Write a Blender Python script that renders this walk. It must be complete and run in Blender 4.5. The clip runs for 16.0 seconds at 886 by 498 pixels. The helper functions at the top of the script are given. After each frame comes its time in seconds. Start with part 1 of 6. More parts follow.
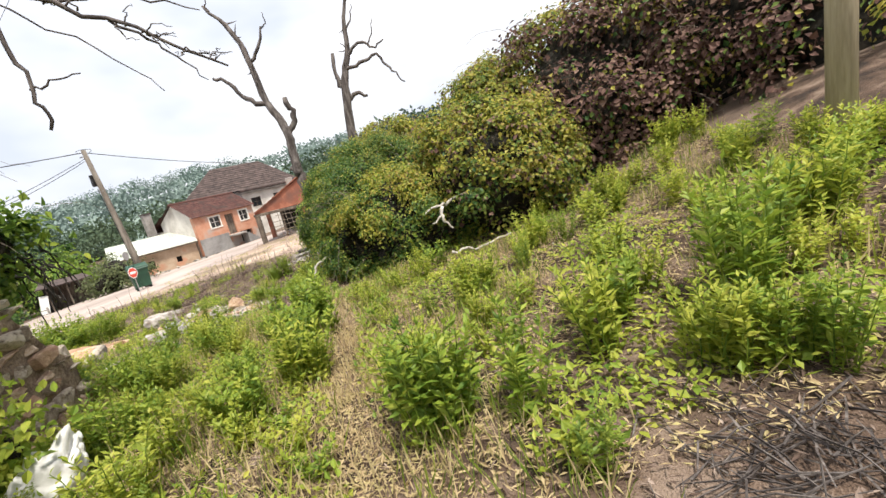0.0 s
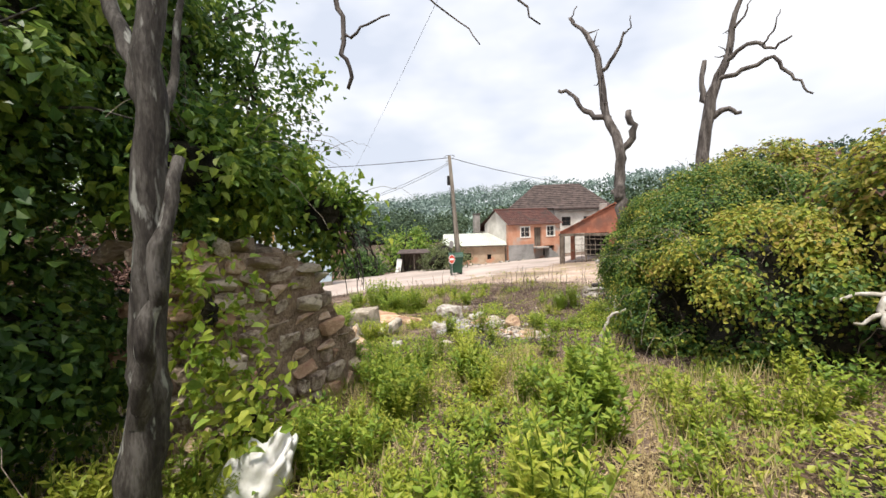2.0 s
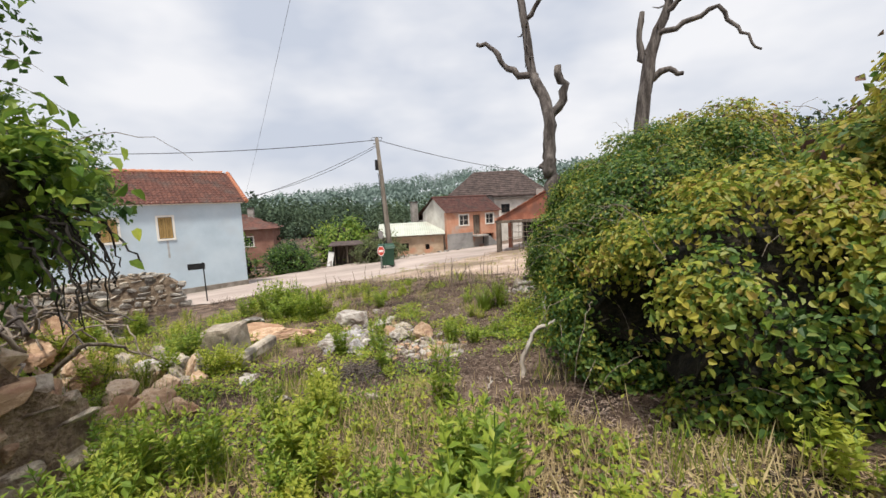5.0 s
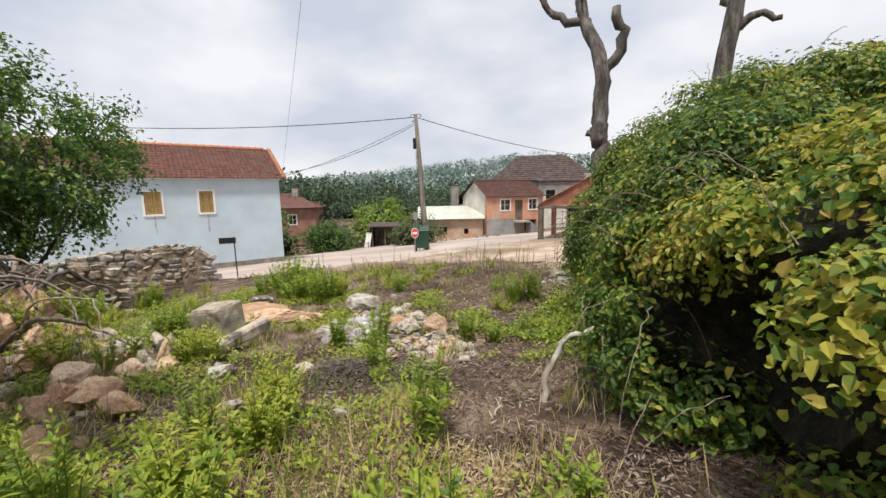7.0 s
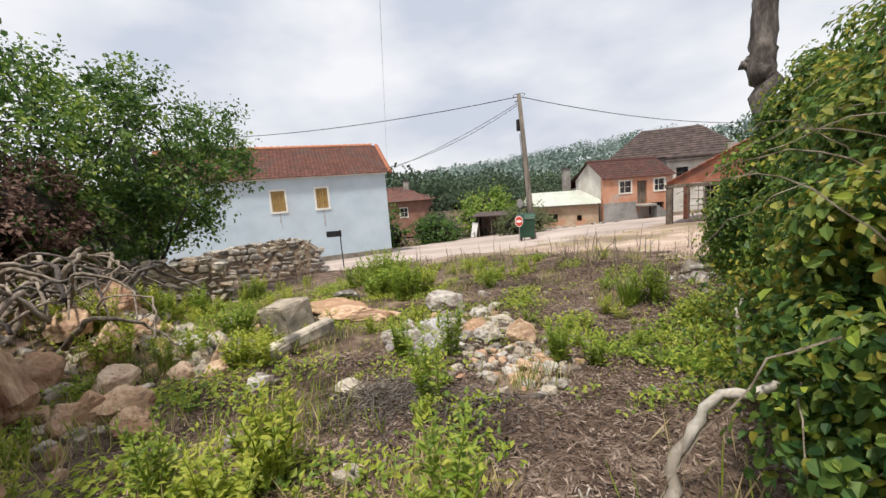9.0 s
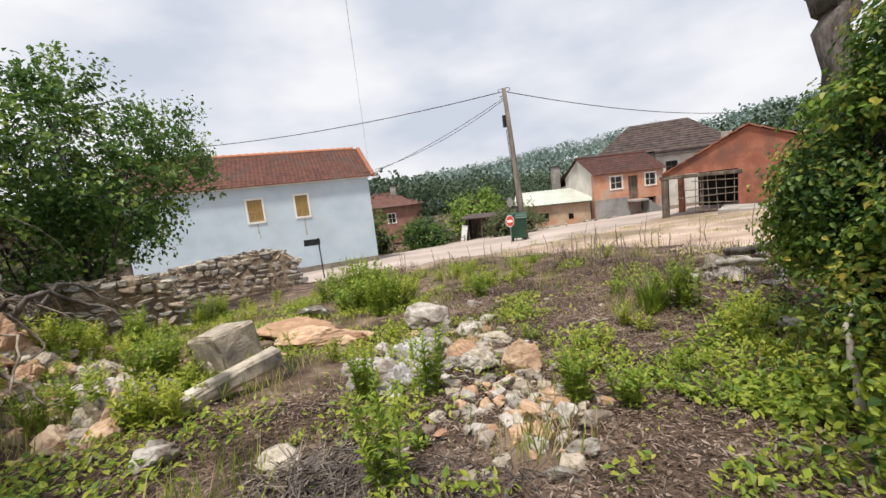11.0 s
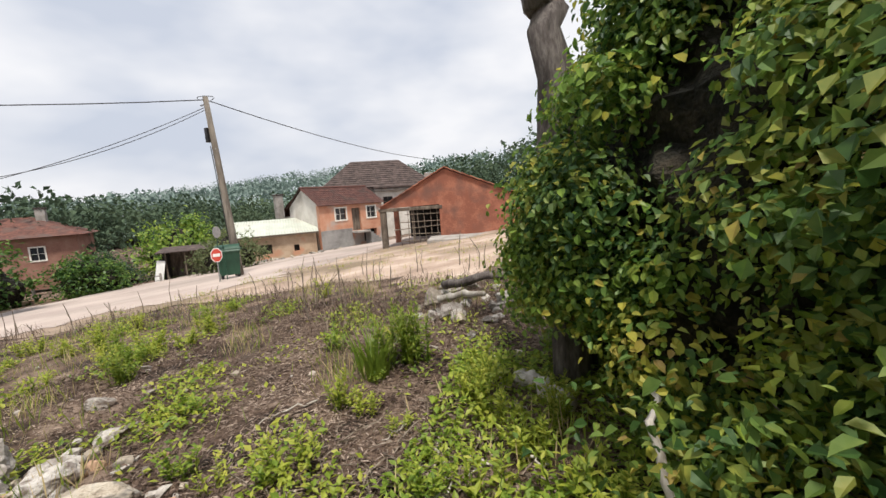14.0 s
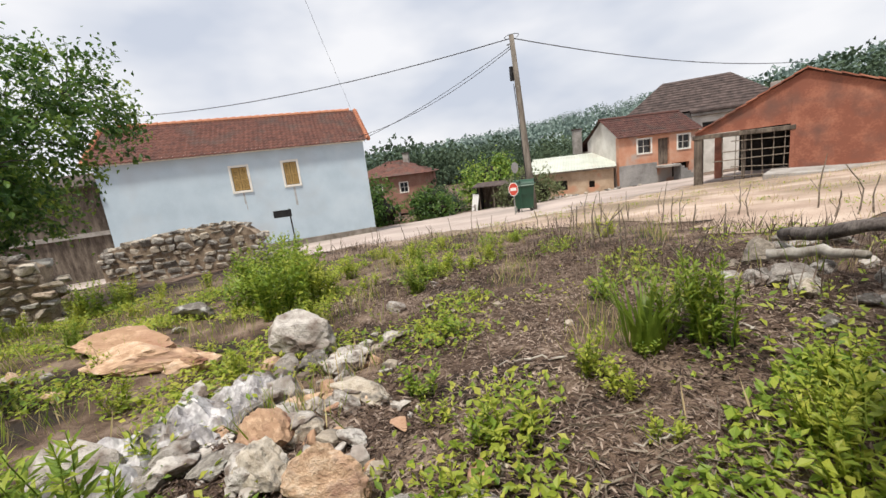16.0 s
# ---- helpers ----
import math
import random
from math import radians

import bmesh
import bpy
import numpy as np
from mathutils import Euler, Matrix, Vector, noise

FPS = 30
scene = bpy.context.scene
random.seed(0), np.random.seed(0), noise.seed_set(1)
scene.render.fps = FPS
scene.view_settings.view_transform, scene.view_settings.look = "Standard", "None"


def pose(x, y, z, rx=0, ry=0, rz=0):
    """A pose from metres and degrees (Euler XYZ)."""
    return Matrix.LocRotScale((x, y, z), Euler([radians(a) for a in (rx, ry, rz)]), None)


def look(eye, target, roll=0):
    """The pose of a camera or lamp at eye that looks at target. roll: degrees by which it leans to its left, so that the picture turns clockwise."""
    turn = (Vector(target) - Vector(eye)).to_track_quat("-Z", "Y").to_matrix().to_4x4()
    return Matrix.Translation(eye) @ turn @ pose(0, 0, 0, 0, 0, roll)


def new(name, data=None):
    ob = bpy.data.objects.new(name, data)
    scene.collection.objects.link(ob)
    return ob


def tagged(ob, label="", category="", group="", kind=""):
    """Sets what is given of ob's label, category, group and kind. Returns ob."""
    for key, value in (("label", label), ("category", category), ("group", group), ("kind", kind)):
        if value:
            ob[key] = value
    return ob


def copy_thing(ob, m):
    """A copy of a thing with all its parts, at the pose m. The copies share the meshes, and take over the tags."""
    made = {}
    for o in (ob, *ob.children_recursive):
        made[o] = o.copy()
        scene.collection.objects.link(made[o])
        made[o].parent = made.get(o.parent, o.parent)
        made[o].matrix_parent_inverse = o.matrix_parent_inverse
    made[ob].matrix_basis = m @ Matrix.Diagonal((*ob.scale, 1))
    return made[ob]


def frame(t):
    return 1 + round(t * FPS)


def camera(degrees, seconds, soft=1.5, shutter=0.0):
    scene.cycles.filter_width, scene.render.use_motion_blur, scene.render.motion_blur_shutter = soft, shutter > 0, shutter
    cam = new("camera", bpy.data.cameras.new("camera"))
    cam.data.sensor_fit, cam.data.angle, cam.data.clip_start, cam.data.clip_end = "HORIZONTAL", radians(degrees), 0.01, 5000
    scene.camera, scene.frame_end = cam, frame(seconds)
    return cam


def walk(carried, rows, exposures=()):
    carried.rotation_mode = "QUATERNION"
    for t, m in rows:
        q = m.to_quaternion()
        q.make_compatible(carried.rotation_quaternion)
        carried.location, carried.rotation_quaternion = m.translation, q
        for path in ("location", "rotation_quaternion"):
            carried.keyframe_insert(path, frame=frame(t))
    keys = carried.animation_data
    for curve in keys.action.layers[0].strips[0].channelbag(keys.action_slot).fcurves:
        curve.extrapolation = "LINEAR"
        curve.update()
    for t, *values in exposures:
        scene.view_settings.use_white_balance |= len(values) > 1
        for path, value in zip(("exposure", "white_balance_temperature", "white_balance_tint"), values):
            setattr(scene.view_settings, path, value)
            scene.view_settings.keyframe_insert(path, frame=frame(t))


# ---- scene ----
cam = camera(95.0, 16.0)
PATH = [
    (0, (0.127, 0.336, 1.358), (-0.026, 2.280, 0.915), -12.53),
    (0.5, (0.025, 0.713, 1.336), (-0.551, 2.580, 0.907), -10.05),
    (1, (-0.143, 1.062, 1.333), (-1.196, 2.713, 0.929), -6.47),
    (1.5, (-0.328, 1.411, 1.354), (-1.741, 2.808, 1.128), -3.60),
    (2, (-0.534, 1.752, 1.334), (-1.919, 3.188, 1.193), -1.91),
    (2.5, (-0.671, 2.094, 1.325), (-1.970, 3.607, 1.169), -2.10),
    (3, (-0.792, 2.432, 1.332), (-2.040, 3.989, 1.193), -2.37),
    (3.5, (-0.930, 2.774, 1.297), (-2.120, 4.376, 1.164), -2.24),
    (4, (-1.016, 3.081, 1.273), (-2.156, 4.718, 1.122), -2.62),
    (6.5, (-1.390, 4.621, 1.012), (-2.686, 6.119, 0.734), -2.21),
    (7, (-1.513, 4.803, 0.979), (-2.851, 6.266, 0.712), -1.22),
    (7.5, (-1.617, 5.147, 0.951), (-3.069, 6.498, 0.699), -0.01),
    (8, (-1.731, 5.401, 0.913), (-3.329, 6.575, 0.655), 0.29),
    (10.5, (-2.694, 6.471, 0.654), (-4.405, 7.450, 0.319), -6.70),
    (11, (-2.908, 6.586, 0.622), (-4.572, 7.662, 0.352), -6.61),
    (11.5, (-3.128, 6.668, 0.627), (-4.711, 7.871, 0.407), -6.55),
    (12, (-3.236, 6.922, 0.589), (-4.683, 8.288, 0.383), -6.08),
    (12.5, (-3.367, 7.165, 0.548), (-4.621, 8.711, 0.354), -5.59),
    (13, (-3.571, 7.422, 0.521), (-4.590, 9.132, 0.332), -5.05),
    (13.5, (-3.651, 7.781, 0.505), (-4.444, 9.606, 0.312), -4.57),
    (14, (-3.677, 8.058, 0.475), (-4.354, 9.925, 0.232), -4.14),
    (14.5, (-3.690, 8.305, 0.445), (-4.503, 10.098, 0.090), -4.53),
    (15, (-3.700, 8.447, 0.406), (-4.813, 10.054, -0.017), -5.42),
    (15.5, (-3.769, 8.555, 0.370), (-5.176, 9.915, -0.043), -5.85),
    (16, (-3.915, 8.743, 0.303), (-5.630, 9.689, -0.100), -7.05),
]
walk(cam, [(t, look(eye, target, roll)) for t, eye, target, roll in PATH],
     exposures=[(0.0, 0.4), (1.0, 0.36), (2.0, 0.27), (3.0, 0.08), (4.0, -0.06), (6.5, -0.04), (16.0, -0.02)])

# ---- light ----
world = bpy.data.worlds.new("world")
scene.world = world
world.use_nodes = True
wn, wl = world.node_tree.nodes, world.node_tree.links
wn.clear()
SUN_EL, SUN_AZ = 68.0, 148.0
sky = wn.new("ShaderNodeTexSky")
sky.sky_type, sky.sun_disc = "NISHITA", False
sky.sun_elevation, sky.sun_rotation, sky.dust_density, sky.air_density = radians(SUN_EL), radians(SUN_AZ), 4.0, 1.2
coord = wn.new("ShaderNodeTexCoord")
stretch = wn.new("ShaderNodeMapping")
stretch.inputs["Scale"].default_value = (1.0, 1.0, 2.2)
cloud = wn.new("ShaderNodeTexNoise")
cloud.inputs["Scale"].default_value, cloud.inputs["Detail"].default_value, cloud.inputs["Roughness"].default_value = 2.3, 4.0, 0.5
cramp = wn.new("ShaderNodeValToRGB")
cramp.color_ramp.elements[0].position, cramp.color_ramp.elements[0].color = 0.36, (6.6, 7.1, 8.2, 1)
cramp.color_ramp.elements[1].position, cramp.color_ramp.elements[1].color = 0.62, (10.0, 10.0, 10.3, 1)
skymix = wn.new("ShaderNodeMixRGB")
skymix.inputs["Fac"].default_value = 0.93
bg = wn.new("ShaderNodeBackground")
bg.inputs["Strength"].default_value = 0.1
wout = wn.new("ShaderNodeOutputWorld")
wl.new(coord.outputs["Generated"], stretch.inputs["Vector"])
wl.new(stretch.outputs["Vector"], cloud.inputs["Vector"])
wl.new(cloud.outputs["Fac"], cramp.inputs["Fac"])
wl.new(sky.outputs["Color"], skymix.inputs["Color1"])
wl.new(cramp.outputs["Color"], skymix.inputs["Color2"])
wl.new(skymix.outputs["Color"], bg.inputs["Color"])
wl.new(bg.outputs["Background"], wout.inputs["Surface"])

sun_data = bpy.data.lights.new("sun", "SUN")
sun_data.energy, sun_data.angle, sun_data.color = 4.8, radians(7.0), (1.0, 0.95, 0.86)
sun = new("sun", sun_data)
az, el = radians(SUN_AZ), radians(SUN_EL)
sun_way = Vector((math.sin(az) * math.cos(el), math.cos(az) * math.cos(el), math.sin(el)))
sun.matrix_world = look(sun_way * 60, (0, 0, 0))


# ---- materials ----
def material(name, colors, scale=8.0, rough=0.85, bump=0.3, fine=60.0, metal=0.0, contrast=(0.35, 0.65), island=0.0, random_ob=0.0,
             translucent=0.0, spec=0.3, stretch_xyz=(1, 1, 1), stain=None, stain_scale=0.7, stain_range=(0.5, 0.7), bump_dist=0.02):
    """A surface of two or more colours mixed by noise at two scales, with fine relief; leaves vary piece by piece."""
    m = bpy.data.materials.new(name)
    m.use_nodes = True
    n, l = m.node_tree.nodes, m.node_tree.links
    n.clear()
    out, bsdf = n.new("ShaderNodeOutputMaterial"), n.new("ShaderNodeBsdfPrincipled")
    tc, mp = n.new("ShaderNodeTexCoord"), n.new("ShaderNodeMapping")
    mp.inputs["Scale"].default_value = stretch_xyz
    l.new(tc.outputs["Object"], mp.inputs["Vector"])
    big, small = n.new("ShaderNodeTexNoise"), n.new("ShaderNodeTexNoise")
    big.inputs["Scale"].default_value, big.inputs["Detail"].default_value, big.inputs["Roughness"].default_value = scale, 6.0, 0.6
    small.inputs["Scale"].default_value, small.inputs["Detail"].default_value = fine, 4.0
    for t in (big, small):
        l.new(mp.outputs["Vector"], t.inputs["Vector"])
    mixf = n.new("ShaderNodeMath")
    mixf.operation = "MULTIPLY_ADD"
    l.new(small.outputs["Fac"], mixf.inputs[0])
    mixf.inputs[1].default_value = 0.35
    sub = n.new("ShaderNodeMath")
    sub.operation = "SUBTRACT"
    l.new(big.outputs["Fac"], sub.inputs[0])
    sub.inputs[1].default_value = 0.175
    l.new(sub.outputs[0], mixf.inputs[2])
    fac = mixf.outputs[0]
    for strength, node, socket in ((island, "ShaderNodeNewGeometry", "Random Per Island"), (random_ob, "ShaderNodeObjectInfo", "Random")):
        if strength:
            g, a, b = n.new(node), n.new("ShaderNodeMath"), n.new("ShaderNodeMath")
            a.operation, b.operation = "SUBTRACT", "MULTIPLY_ADD"
            l.new(g.outputs[socket], a.inputs[0])
            a.inputs[1].default_value = 0.5
            l.new(a.outputs[0], b.inputs[0])
            b.inputs[1].default_value = strength
            l.new(fac, b.inputs[2])
            fac = b.outputs[0]
    ramp = n.new("ShaderNodeValToRGB")
    e = ramp.color_ramp.elements
    lo, hi = contrast
    for k, c in enumerate(colors):
        at = lo + (hi - lo) * k / max(1, len(colors) - 1)
        el_ = e[k] if k < 2 else e.new(at)
        el_.position, el_.color = at, (*c, 1)
    l.new(fac, ramp.inputs["Fac"])
    col = ramp.outputs["Color"]
    if stain:
        sn, sr, sm = n.new("ShaderNodeTexNoise"), n.new("ShaderNodeMapRange"), n.new("ShaderNodeMixRGB")
        sn.inputs["Scale"].default_value, sn.inputs["Detail"].default_value = stain_scale, 7.0
        l.new(mp.outputs["Vector"], sn.inputs["Vector"])
        l.new(sn.outputs["Fac"], sr.inputs["Value"])
        sr.inputs["From Min"].default_value, sr.inputs["From Max"].default_value = stain_range
        l.new(sr.outputs["Result"], sm.inputs["Fac"])
        l.new(col, sm.inputs["Color1"])
        sm.inputs["Color2"].default_value = (*stain, 1)
        col = sm.outputs["Color"]
    l.new(col, bsdf.inputs["Base Color"])
    bsdf.inputs["Roughness"].default_value, bsdf.inputs["Metallic"].default_value = rough, metal
    bsdf.inputs["Specular IOR Level"].default_value = spec
    if bump:
        bp = n.new("ShaderNodeBump")
        bp.inputs["Strength"].default_value, bp.inputs["Distance"].default_value = bump, bump_dist
        l.new(fac if not island else small.outputs["Fac"], bp.inputs["Height"])
        l.new(bp.outputs["Normal"], bsdf.inputs["Normal"])
    surface = bsdf.outputs["BSDF"]
    if translucent:
        tr, mx = n.new("ShaderNodeBsdfTranslucent"), n.new("ShaderNodeMixShader")
        l.new(col, tr.inputs["Color"])
        mx.inputs["Fac"].default_value = translucent
        l.new(surface, mx.inputs[1])
        l.new(tr.outputs["BSDF"], mx.inputs[2])
        surface = mx.outputs["Shader"]
    l.new(surface, out.inputs["Surface"])
    return m


def leafy(name, colors, rough=0.5, translucent=0.45, island=0.55, scale=1.3):
    return material(name, colors, scale=scale, fine=40, rough=rough, bump=0, island=island, contrast=(0.15, 0.85), translucent=translucent, spec=0.35)


M = {
    "soil": material("soil", [(0.03, 0.021, 0.016), (0.118, 0.075, 0.052), (0.28, 0.205, 0.155)], scale=2.2, fine=130, bump=1.0, contrast=(0.38, 0.64), stain=(0.19, 0.135, 0.1), stain_scale=0.45, stain_range=(0.5, 0.72), bump_dist=0.04),
    "road": material("road", [(0.34, 0.275, 0.245), (0.41, 0.335, 0.295), (0.47, 0.39, 0.345)], scale=0.35, fine=30, bump=0.25, stain=(0.27, 0.23, 0.2), stain_scale=0.22),
    "sand": material("sand", [(0.3, 0.215, 0.165), (0.4, 0.3, 0.235), (0.5, 0.395, 0.32)], scale=0.9, fine=40, bump=0.5, stain=(0.2, 0.15, 0.1), stain_scale=0.35, stain_range=(0.46, 0.62)),
    "straw": leafy("straw", [(0.04, 0.024, 0.018), (0.14, 0.094, 0.072), (0.44, 0.35, 0.285)], rough=0.85, translucent=0.15),
    "dry_grass": leafy("dry_grass", [(0.37, 0.27, 0.15), (0.57, 0.45, 0.26), (0.48, 0.42, 0.18)], rough=0.8, translucent=0.3),
    "grass": leafy("grass", [(0.1, 0.17, 0.025), (0.23, 0.31, 0.04), (0.39, 0.41, 0.075)]),
    "weed": leafy("weed", [(0.1, 0.185, 0.028), (0.26, 0.355, 0.045), (0.46, 0.49, 0.08)]),
    "weed_yellow": leafy("weed_yellow", [(0.19, 0.27, 0.035), (0.39, 0.44, 0.06), (0.58, 0.56, 0.11)], translucent=0.5),
    "bramble": leafy("bramble", [(0.025, 0.07, 0.02), (0.075, 0.15, 0.035), (0.17, 0.25, 0.05), (0.34, 0.33, 0.065)]),
    "bramble_yellow": leafy("bramble_yellow", [(0.09, 0.15, 0.028), (0.25, 0.29, 0.05), (0.46, 0.42, 0.07), (0.34, 0.24, 0.075)]),
    "dead_vine": leafy("dead_vine", [(0.06, 0.03, 0.025), (0.13, 0.07, 0.055), (0.22, 0.14, 0.1)], rough=0.85, translucent=0.1),
    "tree_leaf": leafy("tree_leaf", [(0.03, 0.075, 0.02), (0.08, 0.16, 0.035), (0.18, 0.27, 0.05)], rough=0.42, translucent=0.42),
    "tree_leaf_light": leafy("tree_leaf_light", [(0.075, 0.155, 0.03), (0.19, 0.3, 0.05), (0.38, 0.45, 0.085)], rough=0.42),
    "olive_leaf": leafy("olive_leaf", [(0.09, 0.115, 0.05), (0.15, 0.18, 0.08), (0.22, 0.25, 0.12)], rough=0.6),
    "far_leaf": leafy("far_leaf", [(0.035, 0.062, 0.04), (0.06, 0.095, 0.055), (0.11, 0.15, 0.075)], rough=0.8, translucent=0.2, island=0.15, scale=0.11),
    # Distance haze is mixed into the base colours of the next two.
    "far_hill_haze": material("far_hill_haze", [(0.14, 0.19, 0.17), (0.18, 0.235, 0.205), (0.21, 0.265, 0.225)], scale=0.06, fine=0.8, bump=0.0, rough=1.0),
    "far_tree_haze": leafy("far_tree_haze", [(0.13, 0.18, 0.165), (0.18, 0.235, 0.21), (0.235, 0.29, 0.25)], rough=0.9, translucent=0.1, island=0.12, scale=0.07),
    # Near-black base colour stands for the deep shade inside leafy mounds.
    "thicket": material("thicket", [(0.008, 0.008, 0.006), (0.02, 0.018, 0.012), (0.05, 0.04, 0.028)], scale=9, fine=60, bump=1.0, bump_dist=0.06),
    "bark_dark": material("bark_dark", [(0.022, 0.018, 0.016), (0.05, 0.043, 0.037), (0.105, 0.095, 0.085)], scale=14, fine=90, bump=0.9, stretch_xyz=(1, 1, 0.25), stain=(0.27, 0.27, 0.245), stain_scale=15, stain_range=(0.6, 0.67)),
    "bark_dead": material("bark_dead", [(0.045, 0.036, 0.032), (0.1, 0.083, 0.076), (0.19, 0.165, 0.15)], scale=10, fine=70, bump=0.9, stretch_xyz=(1, 1, 0.25)),
    "bark_pale": material("bark_pale", [(0.28, 0.24, 0.2), (0.42, 0.38, 0.33), (0.55, 0.51, 0.46)], scale=9, fine=70, bump=0.6, stretch_xyz=(1, 1, 0.3)),
    "root_wood": material("root_wood", [(0.12, 0.09, 0.07), (0.25, 0.2, 0.16), (0.38, 0.32, 0.27)], scale=12, fine=80, bump=0.6, stretch_xyz=(1, 1, 0.3)),
    "twig": material("twig", [(0.1, 0.075, 0.055), (0.2, 0.16, 0.125), (0.3, 0.26, 0.21)], scale=20, fine=90, bump=0.3),
    "pole_wood": material("pole_wood", [(0.1, 0.085, 0.07), (0.17, 0.145, 0.12), (0.24, 0.21, 0.175)], scale=6, fine=70, bump=0.5, stretch_xyz=(1, 1, 0.12)),
    "post_wood": material("post_wood", [(0.3, 0.25, 0.16), (0.4, 0.34, 0.23), (0.48, 0.42, 0.3)], scale=7, fine=60, bump=0.5, stretch_xyz=(1, 1, 0.1)),
    "limestone": material("limestone", [(0.28, 0.235, 0.185), (0.45, 0.385, 0.31), (0.57, 0.51, 0.43)], scale=7, fine=50, bump=0.7, random_ob=0.3, stain=(0.13, 0.115, 0.1), stain_scale=3.5, stain_range=(0.52, 0.66), bump_dist=0.03),
    "white_rock": material("white_rock", [(0.3, 0.27, 0.24), (0.46, 0.42, 0.38), (0.6, 0.56, 0.52)], scale=6, fine=45, bump=1.0, random_ob=0.3, stain=(0.17, 0.13, 0.105), stain_scale=3.0, stain_range=(0.47, 0.6), bump_dist=0.03),
    "dirty_sheet": material("dirty_sheet", [(0.2, 0.185, 0.185), (0.38, 0.36, 0.36), (0.56, 0.54, 0.54)], scale=5, fine=40, rough=0.45, bump=0.4, stain=(0.16, 0.13, 0.11), stain_scale=4, stain_range=(0.5, 0.6)),
    "orange_rock": material("orange_rock", [(0.37, 0.23, 0.145), (0.53, 0.36, 0.24), (0.66, 0.51, 0.38)], scale=6, fine=45, bump=0.7, random_ob=0.35, stain=(0.25, 0.12, 0.08), stain_scale=3, bump_dist=0.03),
    "grey_stone": material("grey_stone", [(0.13, 0.115, 0.1), (0.25, 0.225, 0.2), (0.4, 0.37, 0.33)], scale=6, fine=45, bump=0.8, random_ob=0.35, stain=(0.42, 0.41, 0.38), stain_scale=4, stain_range=(0.56, 0.68), bump_dist=0.03),
    "mortar": material("mortar", [(0.17, 0.125, 0.09), (0.28, 0.21, 0.15), (0.38, 0.3, 0.22)], scale=5, fine=40, bump=1.0, bump_dist=0.05),
    "wall_stone": material("wall_stone", [(0.34, 0.26, 0.19), (0.52, 0.41, 0.315), (0.68, 0.58, 0.46)], scale=6, fine=45, bump=1.0, random_ob=0.35, stain=(0.2, 0.14, 0.1), stain_scale=3.5, stain_range=(0.54, 0.68), bump_dist=0.04),
    "wall_mortar": material("wall_mortar", [(0.15, 0.1, 0.07), (0.29, 0.205, 0.145), (0.42, 0.32, 0.24)], scale=5, fine=40, bump=1.0, bump_dist=0.06),
    "blue_wall": material("blue_wall", [(0.41, 0.5, 0.57), (0.46, 0.555, 0.625), (0.5, 0.59, 0.655)], scale=0.6, fine=25, bump=0.15, stain=(0.44, 0.49, 0.53), stain_scale=0.5, stain_range=(0.5, 0.75)),
    "plinth": material("plinth", [(0.14, 0.12, 0.1), (0.22, 0.195, 0.165), (0.29, 0.26, 0.23)], scale=2, fine=25, bump=0.4),
    "rust_stain": material("rust_stain", [(0.3, 0.29, 0.28), (0.43, 0.45, 0.46)], scale=6, fine=40, bump=0.1),
    "trim_white": material("trim_white", [(0.66, 0.63, 0.57), (0.76, 0.73, 0.67)], scale=3, fine=30, bump=0.1),
    "shutter": material("shutter", [(0.26, 0.165, 0.055), (0.34, 0.225, 0.085), (0.4, 0.28, 0.12)], scale=5, fine=40, bump=0.2, stretch_xyz=(6, 6, 1)),
    "tile": material("tile", [(0.075, 0.036, 0.03), (0.12, 0.052, 0.04), (0.17, 0.075, 0.055)], scale=3, fine=18, bump=0.3, stain=(0.1, 0.07, 0.06), stain_scale=0.8, random_ob=0.1),
    "tile_fresh": material("tile_fresh", [(0.34, 0.13, 0.075), (0.46, 0.19, 0.11), (0.52, 0.25, 0.15)], scale=4, fine=18, bump=0.3),
    "tile_old": material("tile_old", [(0.05, 0.024, 0.021), (0.082, 0.036, 0.03), (0.12, 0.056, 0.046)], scale=3, fine=18, bump=0.4, stain=(0.05, 0.04, 0.036), stain_scale=1.1),
    "tile_dark": material("tile_dark", [(0.045, 0.034, 0.032), (0.078, 0.057, 0.052), (0.115, 0.085, 0.077)], scale=2, fine=14, bump=0.3),
    "brick": material("brick", [(0.24, 0.09, 0.058), (0.34, 0.135, 0.085), (0.42, 0.19, 0.125)], scale=1.2, fine=14, bump=0.5, stain=(0.17, 0.085, 0.065), stain_scale=0.9, stain_range=(0.52, 0.68), random_ob=0.25),
    "red_render": material("red_render", [(0.2, 0.1, 0.075), (0.27, 0.14, 0.105), (0.31, 0.18, 0.14)], scale=0.8, fine=14, bump=0.2),
    "concrete": material("concrete", [(0.22, 0.2, 0.18), (0.31, 0.285, 0.26), (0.38, 0.355, 0.33)], scale=2, fine=25, bump=0.3),
    "old_plaster": material("old_plaster", [(0.5, 0.47, 0.42), (0.62, 0.58, 0.53), (0.68, 0.65, 0.6)], scale=0.8, fine=20, bump=0.2, stain=(0.36, 0.32, 0.28), stain_scale=0.6),
    "orange_wall": material("orange_wall", [(0.42, 0.19, 0.12), (0.52, 0.26, 0.165), (0.55, 0.33, 0.235)], scale=1.0, fine=18, bump=0.3, stain=(0.4, 0.35, 0.31), stain_scale=0.5, stain_range=(0.52, 0.62)),
    "ochre_wall": material("ochre_wall", [(0.3, 0.215, 0.145), (0.42, 0.31, 0.215), (0.48, 0.37, 0.27)], scale=0.9, fine=16, bump=0.3, stain=(0.46, 0.25, 0.16), stain_scale=0.7, stain_range=(0.56, 0.63)),
